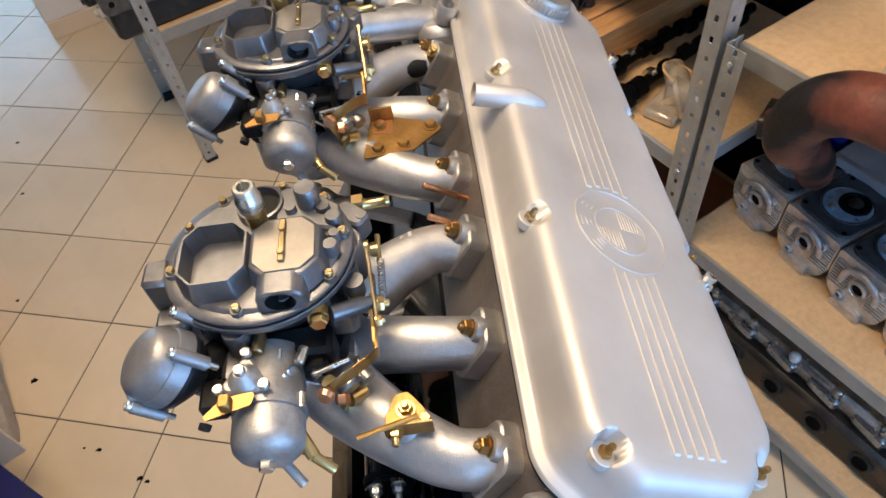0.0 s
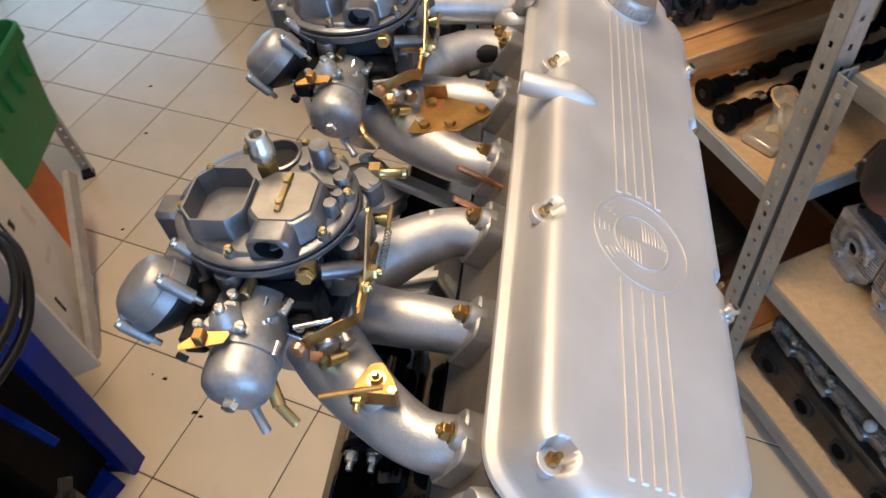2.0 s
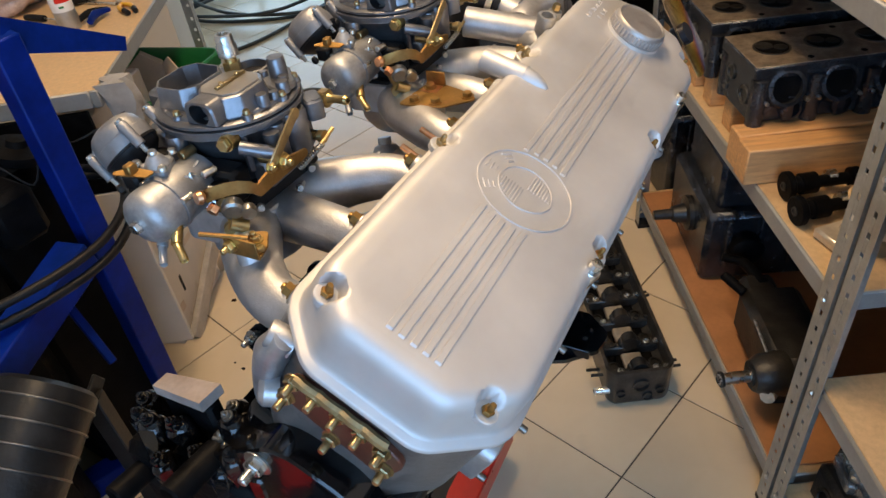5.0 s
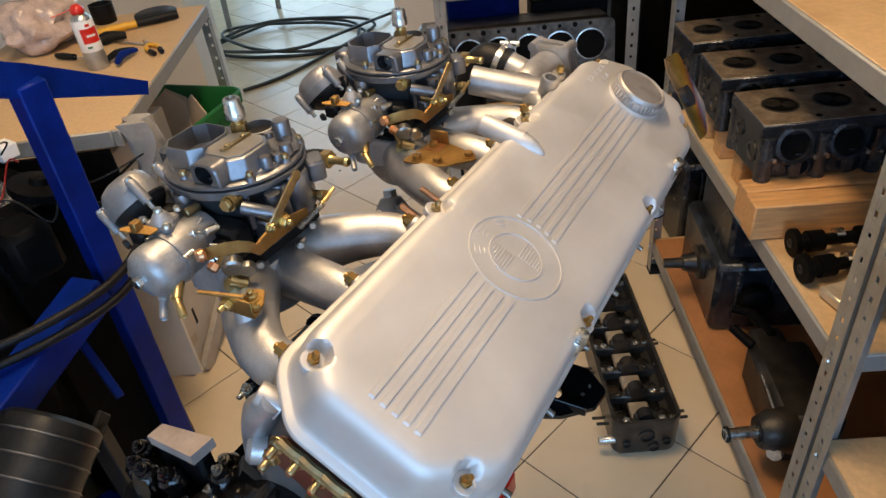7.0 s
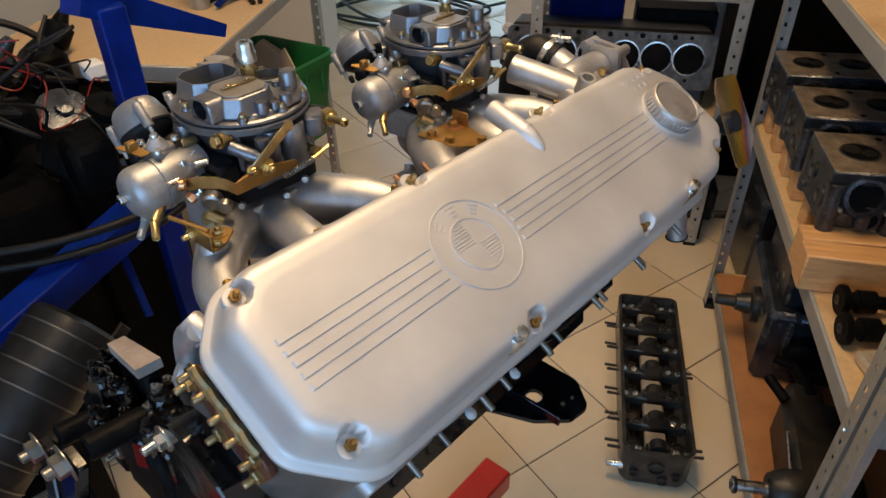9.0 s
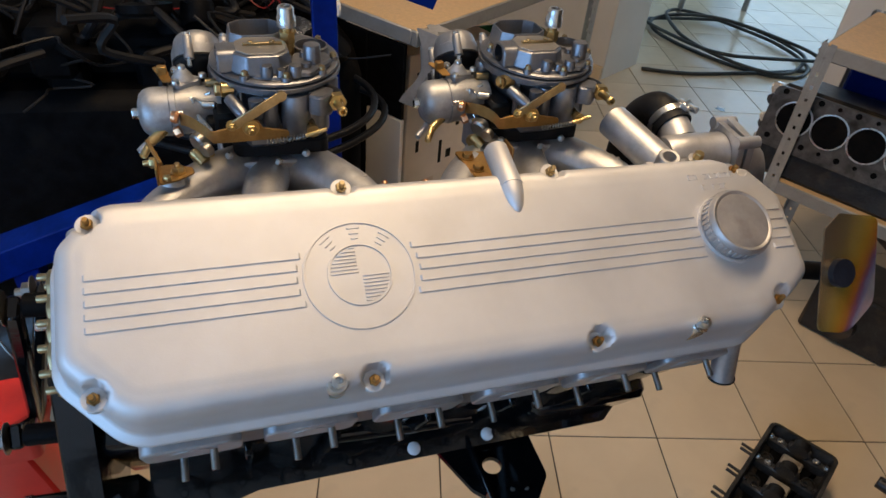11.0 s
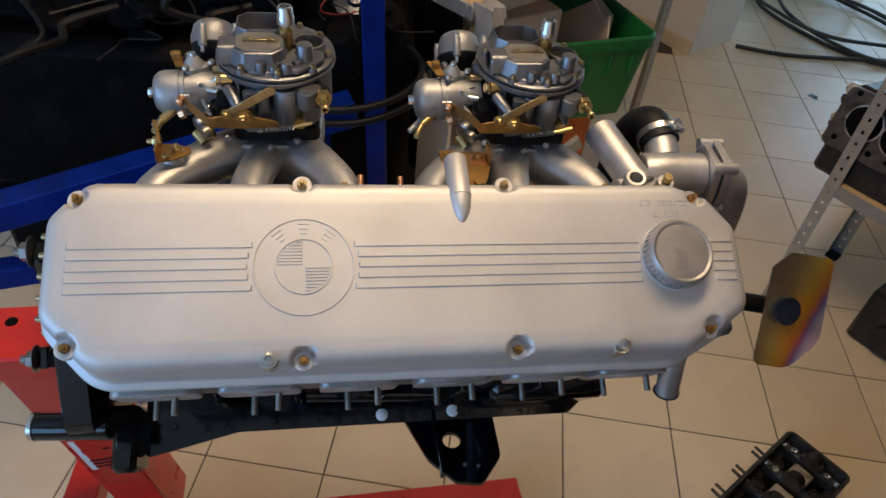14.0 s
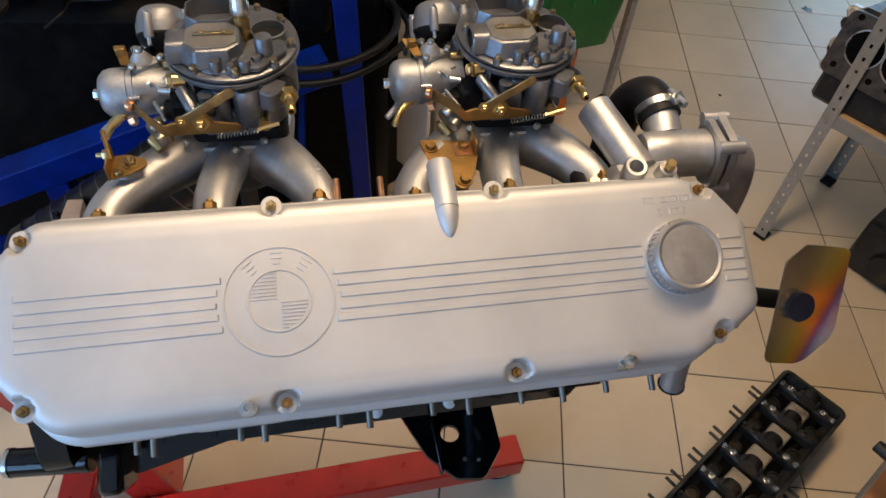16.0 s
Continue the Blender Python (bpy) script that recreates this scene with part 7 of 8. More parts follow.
for y in (0.065, 0.12, 0.17):
    bm = B()
    turned(bm, [(0.024, 0), (0.024, 0.006)], (-0.165, y, 0.985), (0, 1, -0.02), 20)
    part("band", bm, BLACK, root)
for x, z in ((-0.155, 1.0), (-0.175, 1.0)):
    bm = B()
    hexnut(bm, (x, 0.06, z), (0, -1, 0), 0.006, 0.008, 1.2, 0.008)
    part("terminal", bm, STEEL, root)


# ---- work bench ----
def bench():
    m = ROOM @ pose(-0.66, 1.05, 0, 0, 0, 4.4)
    root = thing("work_bench", m, "slotted-angle work bench with a worn chipboard top", "work bench")
    L, D, H = 0.975, 0.60, 0.90
    for x, y, dx, dy in ((0.0, L, -1, -1), (-D, L, 1, -1), (-D, 0.0, 1, 1), (-0.36, 0.0, -1, 1)):
        post(x, y, dx, dy, H - 0.045, root)
    shelf(-D, 0.0, 0.0, L, H, root)
    # two added black panels put the darkness under the bench top into colour
    onebox("end_panel", (-D + 0.04, 0.004, 0.30), (-0.174, 0.016, H - 0.05), BLACK, root, "black panel added to darken the bench end")
    onebox("end_panel", (-0.172, 0.004, 0.643), (-0.042, 0.016, H - 0.05), BLACK, root, "black panel added to darken the bench end")
    onebox("lower_panel", (-0.172, 0.004, 0.13), (-0.042, 0.018, 0.64), WHITEBOARD, root, "stained pale board panel")
    return m, H


BENCH, BH = bench()


def onbench(name, x, y, rz, label, cat):
    return thing(name, BENCH @ pose(x, y, BH + 0.0005, 0, 0, rz) @ Matrix.Scale(0.86, 4), label, cat)


can = onbench("spray_can", -0.188, 0.445, 0, "white and red spray can with a red nozzle", "spray can")
bm = B()
turned(bm, [(0.031, 0), (0.0325, 0.003), (0.0325, 0.058)], seg=28)
part("can_base", bm, GALV, can, "bare tin lower part")
bm = B()
turned(bm, [(0.0325, 0.0581), (0.0325, 0.150), (0.031, 0.153)], seg=28)
part("label", bm, WHITE, can, "white printed label")
bm = B()
turned(bm, [(0.031, 0.1531), (0.028, 0.163), (0.019, 0.170), (0.017, 0.172)], seg=28)
part("shoulder", bm, STEEL, can)
bm = B()
turned(bm, [(0.019, 0.1721), (0.021, 0.175), (0.0205, 0.186), (0.012, 0.197), (0.008, 0.199)], seg=20)
rod(bm, (0.0, 0.0, 0.19), (-0.06, -0.05, 0.18), 0.0016, 6)
part("nozzle", bm, RED, can, "red nozzle with a thin straw")
for z, h, mat, a0, a1 in ((0.085, 0.045, RED, -95, 5), (0.135, 0.008, RED, -60, -35), (0.070, 0.006, GREEN, -85, -60), (0.104, 0.007, WHITE, -70, -20)):
    bm = B()
    k = 10
    r = 0.0328 if mat is not WHITE else 0.0331
    ring = [[(r * math.cos(radians(a0 + (a1 - a0) * i / k)), r * math.sin(radians(a0 + (a1 - a0) * i / k)), zz) for i in range(k + 1)] for zz in (z, z + h)]
    quadstrip(bm, ring, False, False, False)
    part("print", bm, mat, can)

ham = onbench("hammer", -0.162, 0.79, -66, "hammer with a yellow and black handle lying on the bench", "hammer")
bm = B()
sweep(bm, [(0, -0.17, 0.016), (0, -0.02, 0.017)], [0.014, 0.013], 14)
part("handle_end", bm, YELLOW, ham, "yellow handle half")
bm = B()
sweep(bm, [(0, -0.02, 0.0172), (0, 0.06, 0.0175), (0, 0.13, 0.018)], [0.0135, 0.016, 0.014], 14)
part("grip", bm, RUBBER, ham, "black rubber grip")
bm = B()
turned(bm, [(0.017, -0.05), (0.018, -0.04), (0.012, -0.02), (0.012, 0.03), (0.006, 0.055)], (0, -0.18, 0.019), (1, 0.1, 0), 16)
part("head", bm, OILY, ham)
pli = onbench("pliers", -0.085, 0.574, 30, "pliers with yellow and black grips on the bench", "pliers")
for s in (-1, 1):
    bm = B()
    sweep(bm, [(0.0, 0.0, 0.008), (s * 0.018, -0.04, 0.009), (s * 0.014, -0.10, 0.009)], [0.006, 0.008, 0.007], 10)
    part("grip", bm, YELLOW, pli, "yellow grip")
    bm = B()
    sweep(bm, [(s * 0.0155, -0.085, 0.0095), (s * 0.012, -0.118, 0.0095)], [0.0092, 0.0085], 10)
    part("grip_end", bm, RUBBER, pli)
bm = B()
sweep(bm, [(0, 0, 0.008), (0, 0.03, 0.008), (0, 0.06, 0.008)], [0.010, 0.009, 0.004], 10)
part("jaw", bm, STEEL, pli)
wre = onbench("spanner", -0.168, 0.628, 62, "bright steel spanner lying on the bench", "spanner")
bm = B()
bar(bm, (0, -0.08, 0.005), (0, 0.08, 0.005), 0.012, 0.006, 0.002)
turned(bm, [(0.013, 0.0), (0.013, 0.008), (0.008, 0.0085), (0.008, 0.0)], (0, 0.09, 0.001), seg=18)
part("body", bm, STEEL, wre)
scr = onbench("screwdriver", -0.283, 0.53, 62, "short screwdriver with a black handle on the bench", "screwdriver")
bm = B()
sweep(bm, [(0, 0, 0.012), (0, 0.05, 0.0125), (0, 0.085, 0.012)], [0.010, 0.0115, 0.009], 12)
part("handle", bm, RUBBER, scr)
bm = B()
rod(bm, (0, 0, 0.0115), (0, -0.10, 0.0105), 0.0032, 8)
part("blade", bm, STEEL, scr)
for nm, lab, x, y, prof, mat, cat in (("black_disc", "flat black rubber disc lying on the bench", -0.148, 0.895, [(0.066, 0), (0.068, 0.004), (0.068, 0.013), (0.064, 0.016)], RUBBER, "disc"),
                                      ("dark_red_cup", "dark cup with a red inside on the bench", -0.315, 0.90, [(0.034, 0), (0.036, 0.003), (0.038, 0.06), (0.034, 0.06), (0.032, 0.006)], RUBBER, "cup")):
    bm = B()
    turned(bm, prof, seg=28)
    tagged(meshed(nm, bm, mat, m=BENCH @ pose(x, y, BH + 0.0005)), lab, cat)
for k, (x, y, r, mat) in enumerate(((-0.219, 0.647, 0.026, GREY), (-0.139, 0.49, 0.014, GREY), (-0.115, 0.472, 0.016, BLUE))):
    bm = B()
    sweep(bm, [(-0.05, 0, 0.012), (0, 0.01, 0.018), (0.05, 0, 0.012)], [r * 0.5, r * 0.7, r * 0.4], 10, flat=0.7)
    tagged(meshed("tool_grip", bm, mat, m=BENCH @ pose(x, y, BH + 0.002, 0, 0, 35 + 20 * k)), "dark plastic tool lying on the bench", "tool", "small tools")

# bags: clear bag of parts, grey bag hanging over the edge
def bag(name, m, sx, sy, sz, mat, label, seed):
    rnd = random.Random(seed)
    bm = B()
    bmesh.ops.create_icosphere(bm, subdivisions=4, radius=1.0)
    off = Vector((rnd.random() * 9, rnd.random() * 9, rnd.random() * 9))
    for v in bm.verts:
        p = v.co.copy()
        k = 1 + 0.30 * noise.noise(p * 1.9 + off) + 0.10 * noise.noise(p * 6 + off)
        v.co = Vector((p.x * k * sx, p.y * k * sy, max(-0.86, p.z) * k * sz + sz * 0.86))
    return tagged(meshed(name, bm, mat, m=m, angle=50), label, "bag")


bag("parts_bag", BENCH @ pose(-0.43, 0.72, BH), 0.11, 0.14, 0.08, material("clear_bag_of_parts", (0.55, 0.42, 0.36), 0.0, 0.2, 0.25, 30, 0.8, 60), "clear plastic bag of small parts on the bench", 3)
root = thing("plastic_bag", BENCH @ pose(0, 0, 0), "grey cloudy plastic bag hanging from the bench edge", "bag")
bm = B()
rows = []
for i in range(9):
    f = i / 8
    z = BH + 0.006 - 0.20 * f
    rows.append([(0.006 + 0.03 * math.sin(f * 3 + 0.6) + 0.012 * math.sin(k * 1.9 + f * 6) + (0.03 - 0.02 * f) * (1 if k > 6 else 0) - (0.02 if k <= 6 else 0),
                  0.035 + (0.030 + 0.05 * f) * math.cos(k * math.pi / 6.5) + 0.03 * f, z) for k in range(13)])
quadstrip(bm, rows)
part("film", bm, BAG, root)
bm = B()
box(bm, (0.048, 0.02, 0.77), (0.0492, 0.055, 0.805), 0.0004)
part("paper_label", bm, WHITE, root, "white paper label")

# ---- green bin on an orange crate, printed carton before it ----
bm = B()
prism(bm, rounded([(-0.15, -0.06, 0.01), (0.03, -0.06, 0.01), (0.03, 0.13, 0.01), (-0.15, 0.13, 0.01)], 4), 0, 0.368, None, 0.004)
tagged(meshed("orange_box", bm, ORANGE, m=ROOM @ pose(-0.845, 1.70, 0.0, 0, 0, -14)), "orange plastic box under the green bin", "box")
bin_m = ROOM @ pose(-0.845, 1.70, 0.3685, 0, 0, -17)
bin_ = thing("recycling_bin", bin_m, "green plastic bin filled with cardboard on an orange box", "bin")
lo = rounded([(-0.135, -0.16, 0.03), (0.135, -0.16, 0.03), (0.135, 0.16, 0.03), (-0.135, 0.16, 0.03)], 4)
bm = B()
top = [(x * 1.22, y * 1.18) for x, y in lo]
quadstrip(bm, [[(x, y, 0) for x, y in lo], [(x, y, 0.262) for x, y in top], [(x, y, 0.262) for x, y in inset(top, -0.010)], [(x, y, 0.297) for x, y in inset(top, -0.012)],
               [(x, y, 0.302) for x, y in inset(top, -0.007)], [(x, y, 0.302) for x, y in inset(top, -0.001)], [(x, y, 0.284) for x, y in inset(top, 0.004)], [(x, y, 0.02) for x, y in inset(lo, 0.006)]])
part("tub", bm, GREEN, bin_)
for y in (-0.12, -0.04, 0.04, 0.12):
    bm = B()
    box(bm, (0.150, y - 0.006, 0.17), (0.171, y + 0.006, 0.262), 0.003, pose(0, 0, 0, 0, -1, 0))
    part("rib", bm, GREEN, bin_)
for k, (x, y, z, rx, ry, rz, w, h) in enumerate(((-0.02, -0.02, 0.05, 74, 0, 24, 0.20, 0.30), (0.03, 0.03, 0.06, 80, 0, -20, 0.18, 0.27), (-0.05, 0.08, 0.05, 84, 0, 60, 0.15, 0.28))):
    bm = B()
    prism(bm, [(-w / 2, 0), (w / 2, 0), (w / 2 * 0.9, h * 0.82), (w * 0.08, h), (-w / 2 * 0.95, h * 0.7)], 0, 0.005)
    tagged(meshed("cardboard", bm, CARD, m=bin_m @ pose(x, y, z, rx, ry, rz)), "torn pale cardboard sheet sticking out of the bin", "cardboard", "cardboard in the bin")
carton = thing("carton", ROOM @ pose(-0.80, 1.17, 0, 0, 0, -7), "tall white printed cardboard carton standing on the tiles", "carton")
onebox("body", (-0.12, 0.0, 0.0), (0.0, 0.335, 0.765), CARTON, carton, "", 0.004)
bm = B()
prism(bm, [(0.02, 0.0), (0.10, 0.0), (0.09, 0.03), (0.06, 0.045), (0.03, 0.025)], 0, 0.004, Matrix.Translation((-0.06, 0.04, 0.7652)) @ Matrix(((0, 0.25, 0.97, 0), (1, 0, 0, 0), (0, 0.97, -0.25, 0), (0, 0, 0, 1))))
part("flap", bm, CARTON, carton, "torn open flap")
for y, z, w, h, mat in ((0.05, 0.60, 0.05, 0.015, CARD), (0.16, 0.55, 0.06, 0.012, CARD), (0.08, 0.50, 0.04, 0.016, CARD), (0.19, 0.47, 0.015, 0.03, GREY), (0.13, 0.36, 0.012, 0.08, GREY), (0.16, 0.37, 0.02, 0.03, GREY), (0.07, 0.30, 0.05, 0.02, CARD), (0.18, 0.22, 0.06, 0.02, CARD), (0.03, 0.66, 0.10, 0.008, GREY), (0.03, 0.645, 0.07, 0.006, GREY), (0.20, 0.62, 0.03, 0.05, CARD), (0.04, 0.42, 0.012, 0.04, GREY), (0.24, 0.30, 0.025, 0.07, CARD), (0.10, 0.12, 0.012, 0.06, GREY), (0.05, 0.08, 0.03, 0.03, CARD)):
    bm = B()
    y, z = y * 1.05, z * 1.06
    box(bm, (0.0001, y, z), (0.0006, y + w, z + h), 0.0001)
    part("print", bm, mat, carton)
bm = B()
bar(bm, (-0.770, 1.190, 0.004), (-0.690, 1.650, 0.290), 0.022, 0.055, 0.003)
tagged(meshed("leaning_board", bm, material("grey_board", (0.40, 0.36, 0.31), 0.0, 0.6, 0.15, 20, 0.1, 200), m=ROOM), "narrow grey board leaning beside the carton", "board")
bm = B()
prism(bm, rounded([(-0.20, -0.14, 0.03), (0.20, -0.14, 0.03), (0.20, 0.14, 0.03), (-0.20, 0.14, 0.03)], 4), 0, 0.34, None, 0.01)
tagged(meshed("black_crate", bm, GREY, m=ROOM @ pose(-1.06, 0.985, 0, 0, 0, 6)), "black plastic crate on the tiles beside the bench", "crate")
bm = B()
prism(bm, rounded([(-0.19, -0.13, 0.03), (0.19, -0.13, 0.03), (0.19, 0.13, 0.03), (-0.19, 0.13, 0.03)], 4), 0, 0.30, None, 0.01)
tagged(meshed("black_crate", bm, GREY, m=ROOM @ pose(-1.06, 0.985, 0.3405, 0, 0, 3)), "black plastic crate stacked on another crate", "crate")


# ---- cable on the hall floor ----
def cable(name, pts, r, mat, label):
    bm = B()
    sweep(bm, pts, r, 10, 6)
    tagged(meshed(name, bm, mat, m=ROOM), label, "cable")


loop = [(-1.62 + 0.85 * f, 4.05 + 0.22 * math.sin(3 * f), 0.012) for f in (0, 0.3, 0.6)]
pts = []
for k in range(44):
    a = k * 0.42
    pts.append((-1.05 + (0.50 + 0.05 * math.sin(k * 0.7)) * math.cos(a) * (1 + 0.15 * math.sin(k)), 4.35 + (0.36 + 0.05 * math.cos(k * 0.9)) * math.sin(a), 0.011 + 0.011 * (k // 15) + 0.05 * max(0, math.sin(k * 0.33))))
cable("power_cable", [(-1.20, 3.50, 0.011), (-0.95, 3.72, 0.011)] + pts + [(-0.3, 4.8, 0.02), (0.2, 5.2, 0.012)], 0.011, CABLE, "thick dark cable coiled loosely on the hall floor")
for x, y in ((-1.55, 4.6), (-1.32, 5.2)):
    bm = B()
    rod(bm, (x, y, 0.0), (x + 0.02, y + 0.02, 0.9), 0.02, 12)
    tagged(meshed("trestle", bm, GREYMETAL, m=ROOM), "grey steel trestle pole standing in the bright hall", "pole", "trestle poles")


# ---- blue cradle with a second engine and its wiring; its own axes run along the rail ----
CRADLE = ROOM @ pose(-0.628, 0.738, 0, 0, 0, -34.5)


def blue_stand():
    root = thing("engine_cradle", CRADLE, "dark blue steel cradle carrying a second engine", "engine cradle")
    inv = CRADLE.inverted() @ ROOM
    for nm, a, b_, w in (("post", (-0.700, 0.828, 0.0), (-0.585, 0.700, 1.15), 0.049), ("rail", (-0.634, 0.692, 0.730), (-0.95, -0.288, 0.509), 0.066), ("foot_beam", (-0.735, 0.80, 0.03), (-1.50, 0.20, 0.03), 0.06),
                         ("post", (-0.95, -0.288, 0.0), (-0.95, -0.288, 0.509), 0.060), ("post", (-0.818, 0.121, 0.0), (-0.818, 0.121, 0.57), 0.050), ("lower_rail", (-0.818, 0.121, 0.385), (-0.95, -0.288, 0.385), 0.055), ("cross_beam", (-0.70, 0.83, 0.03), (-1.20, 1.05, 0.03), 0.05), ("post", (-1.20, 1.05, 0.0), (-1.20, 1.05, 0.75), 0.055)):
        bm = B()
        bar(bm, inv @ Vector(a), inv @ Vector(b_), w, w, 0.003, up=(0, 1, 0) if nm == "post" else (0, 0, 1))
        part(nm, bm, BLUE, root)
    # tapered arm at the post's top, and a thin brace
    a, b_ = inv @ Vector((-0.600, 0.700, 1.150)), inv @ Vector((-0.526, 0.944, 1.030))
    bm = B()
    run = (b_ - a).normalized()
    side = run.cross(Vector((0, 0, 1))).normalized()
    up_ = side.cross(run)
    rings = []
    for p_, w_, h_ in ((a - run * 0.05, 0.026, 0.028), (a, 0.026, 0.028), (b_, 0.022, 0.013)):
        rings.append([p_ + side * sx * w_ + up_ * sz * h_ for sx, sz in ((-1, -1), (1, -1), (1, 1), (-1, 1))])
    quadstrip(bm, rings)
    part("arm", bm, BLUE, root)
    bm = B()
    bar(bm, inv @ Vector((-0.694, 0.659, 0.670)), inv @ Vector((-0.619, 0.595, 0.526)), 0.016, 0.016, 0.002)
    part("brace", bm, BLUE, root)
    return root


blue_stand()


def second_engine():
    root = thing("spare_engine", CRADLE, "oily black complete engine with wiring on the blue cradle", "engine")
    rnd = random.Random(5)
    for lo_, hi_ in (((-0.66, -1.15, 0.36), (-0.08, -0.14, 0.80)), ((-0.60, -1.05, 0.79), (-0.16, -0.20, 0.93)), ((-0.58, -1.05, 0.0), (-0.10, -0.22, 0.37)), ((-0.62, -0.15, 0.0), (-0.14, 0.10, 0.84))):
        bm = B()
        box(bm, lo_, hi_, 0.035)
        part("block", bm, BLACK, root)
    for k in range(56):
        bm = B()
        x, y, z = rnd.uniform(-0.62, -0.08), rnd.uniform(-1.10, 0.04), rnd.uniform(0.74, 0.96)
        if k % 3 == 0:
            box(bm, (x - 0.05, y - 0.04, z - 0.05), (x + 0.05, y + 0.05, z + 0.06), 0.014)
        elif k % 3 == 1:
            turned(bm, [(0.03, 0), (0.036, 0.01), (0.036, 0.05), (0.02, 0.06), (0.012, 0.09)], (x, y, z), (rnd.uniform(-1, 1), rnd.uniform(-1, 1), 1), 18)
        else:
            turned(bm, [(0.0, 0), (0.05, 0.0), (0.056, 0.006), (0.056, 0.022), (0.02, 0.026), (0.018, 0.04), (0.0, 0.042)], (x, y, z + 0.03), (rnd.uniform(-0.4, 0.9), rnd.uniform(-0.6, 0.6), 1), 24)
        part("auxiliary", bm, BLACK if k % 5 else WETBLACK, root)
    for k in range(60):
        x, y, z = rnd.uniform(-0.55, -0.02), rnd.uniform(-0.75, -0.08), rnd.uniform(0.90, 1.02)
        pts = [(x, y, z)]
        for _ in range(5):
            pts.append((pts[-1][0] + rnd.uniform(-0.09, 0.09), pts[-1][1] + rnd.uniform(-0.10, 0.10), max(0.80, pts[-1][2] + rnd.uniform(-0.07, 0.07))))
        bm = B()
        sweep(bm, pts, rnd.choice((0.003, 0.004, 0.006, 0.009)) if k % 4 else 0.0018, 7, 5)
        part("wire", bm, REDWIRE if k % 12 == 0 else RUBBER, root, "thin red wire" if k % 12 == 0 else "")
    inv = CRADLE.inverted() @ ROOM
    for dz, dy in ((0.0, 0.0), (-0.035, 0.03)):
        bm = B()
        sweep(bm, [inv @ Vector(c) for c in ((-0.82, 0.90, 0.80 + dz), (-0.66, 0.89 + dy, 0.80 + dz), (-0.575, 0.83 + dy, 0.79 + dz), (-0.548, 0.73, 0.78 + dz), (-0.575, 0.62, 0.775 + dz), (-0.68, 0.50, 0.775 + dz), (-0.83, 0.42, 0.775 + dz))], 0.0085, 14)
        part("thick_hose", bm, RUBBER, root, "thick black hose")
    for nm, c, w, mat, lab in (("connector", (-0.859, 0.945, 0.921), 0.022, WHITE, "white wiring plug"), ("connector", (-0.93, 0.72, 0.98), 0.018, ORANGE, "orange wiring plug"), ("reservoir", (-1.12, 0.66, 1.0), 0.06, LIGHTGREY, "pale grey plastic reservoir")):
        bm = B()
        c = inv @ Vector(c)
        box(bm, c - Vector((w, w, w * 0.8)), c + Vector((w, w, w * 0.8)), w * 0.2)
        p_ = part(nm, bm, mat, root, lab)
        if nm == "reservoir":
            bm = B()
            box(bm, c + Vector((w + 0.0005, -w * 0.7, -w * 0.5)), c + Vector((w + 0.002, w * 0.7, w * 0.5)), 0.0005)
            part("reservoir_label", bm, SKYBLUE, p_)
    return root


second_engine()


def ribbed_barrel():
    root = thing("ribbed_barrel", ROOM @ pose(-0.612, 0.418, 0.665), "black ribbed gearbox barrel lying beside the cradle", "gearbox barrel")
    ax = Vector((-0.21, -0.87, -0.42)).normalized()
    bm = B()
    turned(bm, [(0.0, 0), (0.072, 0.0), (0.081, 0.008), (0.082, 0.02), (0.082, 0.46), (0.07, 0.48), (0.0, 0.48)], (0, 0, 0), ax, 56)
    part("barrel", bm, material("ribbed_iron", (0.016, 0.016, 0.016), 0.4, 0.36, 0.3, 24, 0.5, 150), root)
    for k in range(11):
        bm = B()
        turned(bm, [(0.0815, 0), (0.0845, 0.0012), (0.0845, 0.0028), (0.0815, 0.0040)], ax * (0.030 + (k + (k > 3)) * 0.036), ax, 56, cap=False)
        part("rib", bm, DULLSTEEL, root)
    for f in (0.12, 0.38):
        c = ax * f
        bm = B()
        box(bm, (c.x - 0.03, c.y - 0.025, -0.655), (c.x + 0.03, c.y + 0.025, c.z - 0.05), 0.003)
        part("support_leg", bm, BLACK, root)
    return root


ribbed_barrel()
bm = B()
bar(bm, (-0.552, 0.455, 0.635), (-0.652, 0.042, 0.436), 0.008, 0.030, 0.002)
bar(bm, (-0.560, 0.425, 0.0), (-0.560, 0.425, 0.622), 0.03, 0.03, 0.002, up=(0, 1, 0))
tagged(meshed("steel_strap", bm, material("dark_scuffed_steel", (0.02, 0.02, 0.02), 0.5, 0.45, 0.3, 30, 0.4, 150), m=ROOM), "dark scuffed steel strap beside the ribbed barrel", "steel strap")

# dark wheel and castings behind the stand, on the floor
bm = B()
turned(bm, [(0.10, 0), (0.14, 0.01), (0.15, 0.05), (0.14, 0.10), (0.10, 0.11), (0.08, 0.06)], (-0.55, -0.75, 0.15), (1, 0.2, 0), 36)
tagged(meshed("rubber_tyre", bm, RUBBER, m=ROOM), "dark rubber tyre standing on the tiles", "tyre")
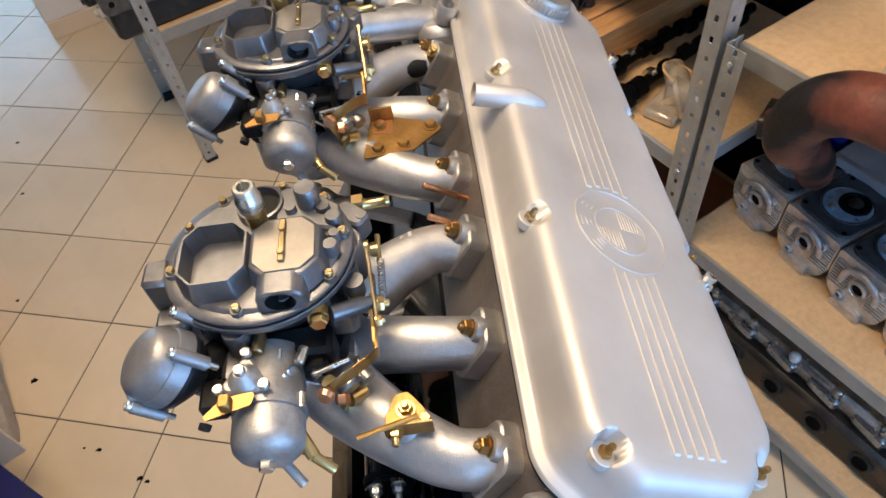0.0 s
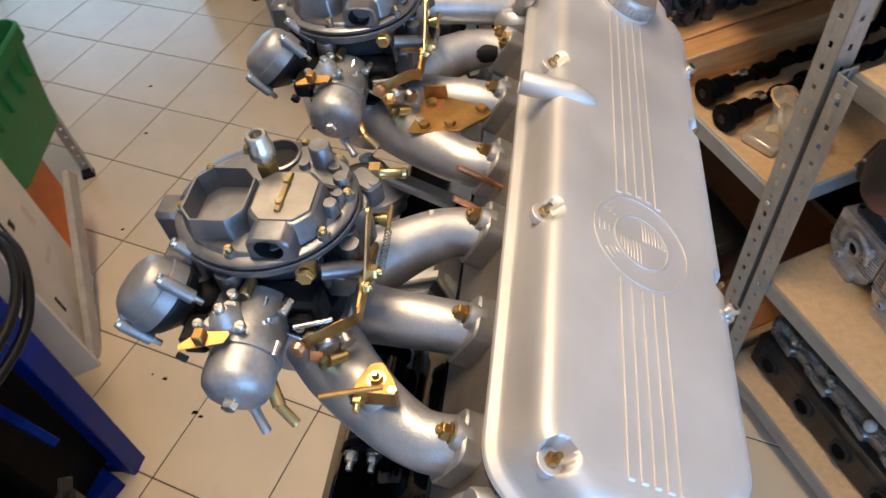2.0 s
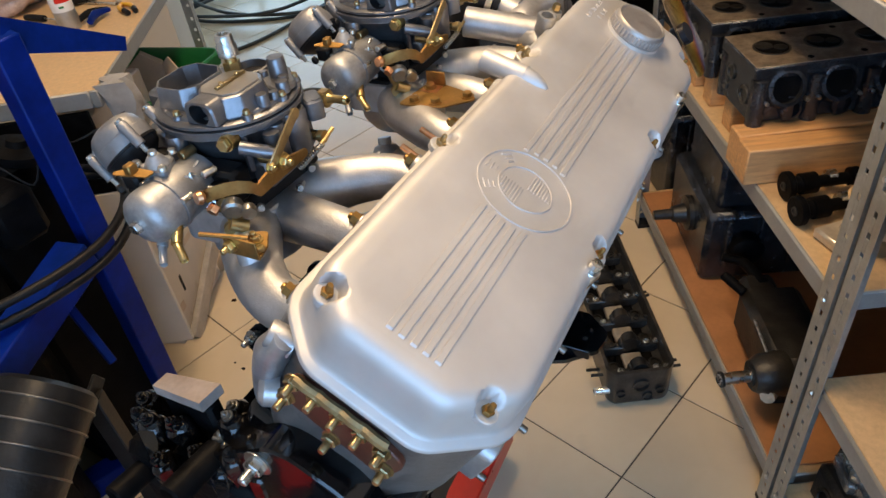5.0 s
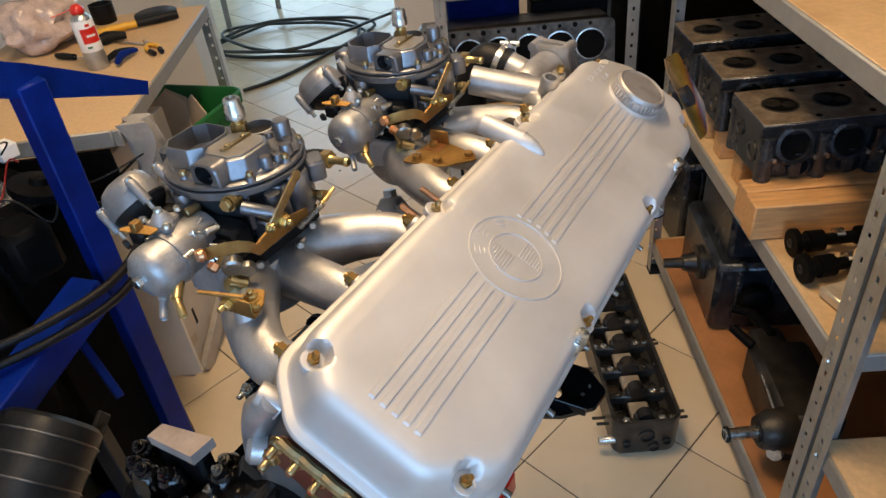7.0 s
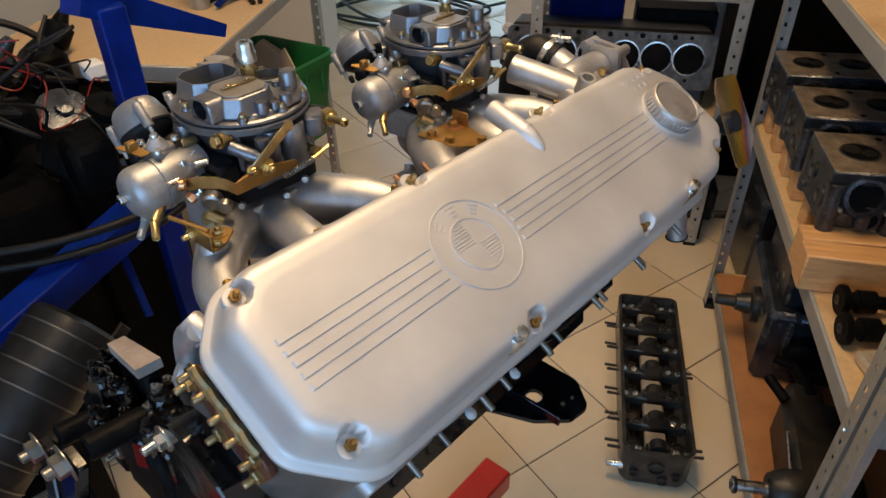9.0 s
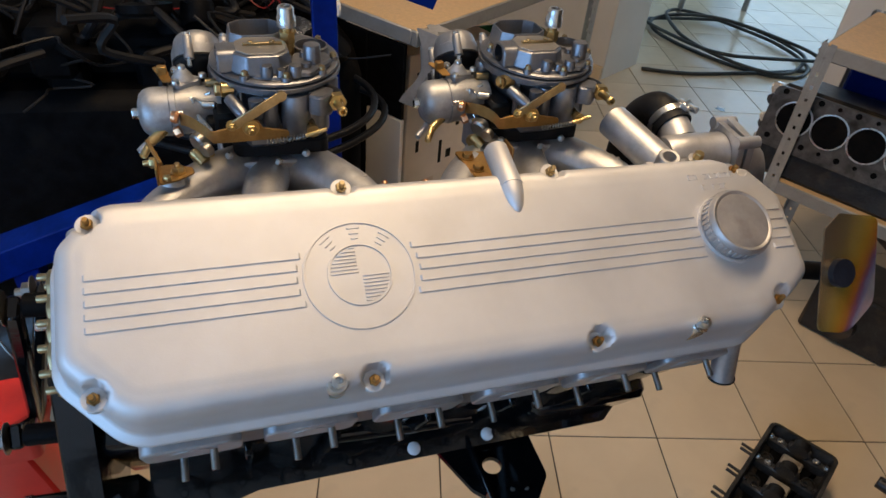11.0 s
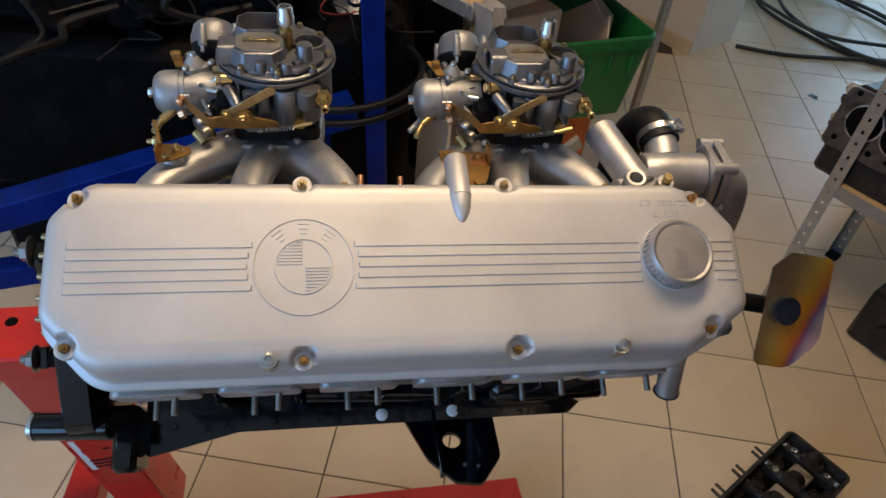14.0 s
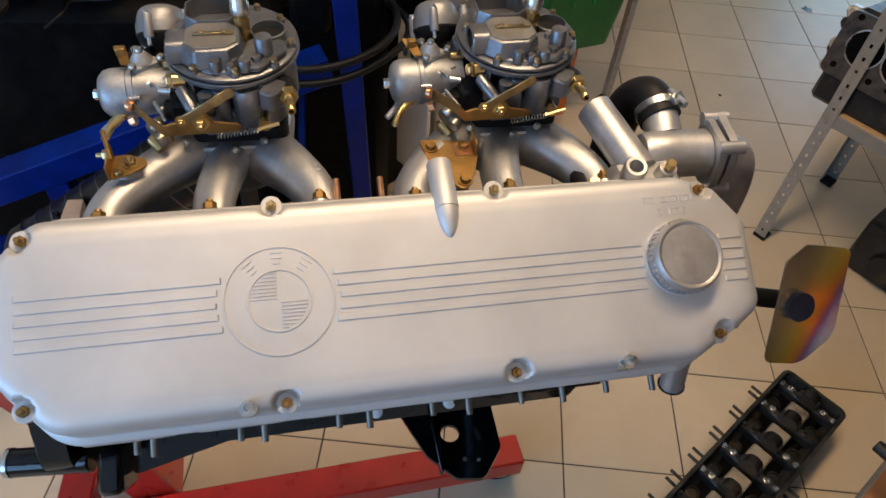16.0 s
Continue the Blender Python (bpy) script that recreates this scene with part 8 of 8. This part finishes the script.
# oil spots on the tiles
for k, (x, y, r) in enumerate(((-1.25, 0.86, 0.010), (-0.90, 0.54, 0.008), (-0.88, 0.53, 0.006), (-1.02, 0.63, 0.007), (-1.06, 0.64, 0.004), (-1.38, 1.15, 0.006), (-2.20, 2.66, 0.03), (-1.6, 1.9, 0.007), (-1.5, 1.62, 0.006))):
    bm = B()
    out = [(r * (1 + 0.35 * math.sin(i * 1.7 + k)) * math.cos(i * 0.5236), r * (0.7 + 0.3 * math.cos(i * 2.3 + k)) * math.sin(i * 0.5236)) for i in range(12)]
    prism(bm, out, 0.0003, 0.0008)
    tagged(meshed("oil_spot", bm, GLOSSBLACK, m=Matrix.Translation((x, y, 0))), "dried black oil spot on a floor tile", "stain", "oil spots")

# ---- floor tiles, each a piece of its own near the engine ----
def tile_mesh(bm, t=None):
    box(bm, (-0.1482, -0.1482, -0.006), (0.1482, 0.1482, 0.0), 0.0012, t)


GRID = Matrix.Translation((-0.204, 0.777, 0)) @ Matrix.Rotation(-0.276, 4, "Z")
bm = B()
tile_mesh(bm)
tile_me = bpy.data.meshes.new("tile")
bmesh.ops.recalc_face_normals(bm, faces=bm.faces)
bm.to_mesh(tile_me)
bm.free()
tile_me.materials.append(TILE)
far, cells = B(), []
inv = ROOM.inverted()
for i in range(-26, 16):
    for j in range(-16, 26):
        p = GRID @ Vector((0.3 * (i + 0.5), 0.3 * (j + 0.5), 0))
        q = inv @ p
        if -2.4 < q.x < 1.28 and -2.2 < q.y < 6.5 and not (q.y > 2.9 and not (-1.4 < q.x < 0.0) and q.y < 3.5) and not (q.y > 3.3 and q.x > 0.45):
            near = q.y > -0.3 and -1.6 < q.x < 0.9
            cells.append((math.hypot(q.x + 0.25, q.y - 1.3) + (0 if near else 9), i, j))
cells.sort()
for k, (_, i, j) in enumerate(cells):
    m = pose(0.3 * (i + 0.5), 0.3 * (j + 0.5), random.uniform(-0.0004, 0.0002), random.uniform(-0.06, 0.06), random.uniform(-0.06, 0.06), random.uniform(-0.08, 0.08))
    if k < 290:
        ob = new("tile", tile_me)
        ob.parent = floor
        ob.matrix_basis = ROOM.inverted() @ GRID @ m
    else:
        tile_mesh(far, ROOM.inverted() @ GRID @ m)
tagged(meshed("far_tiles", far, TILE, floor, smooth=False), kind="stuff")
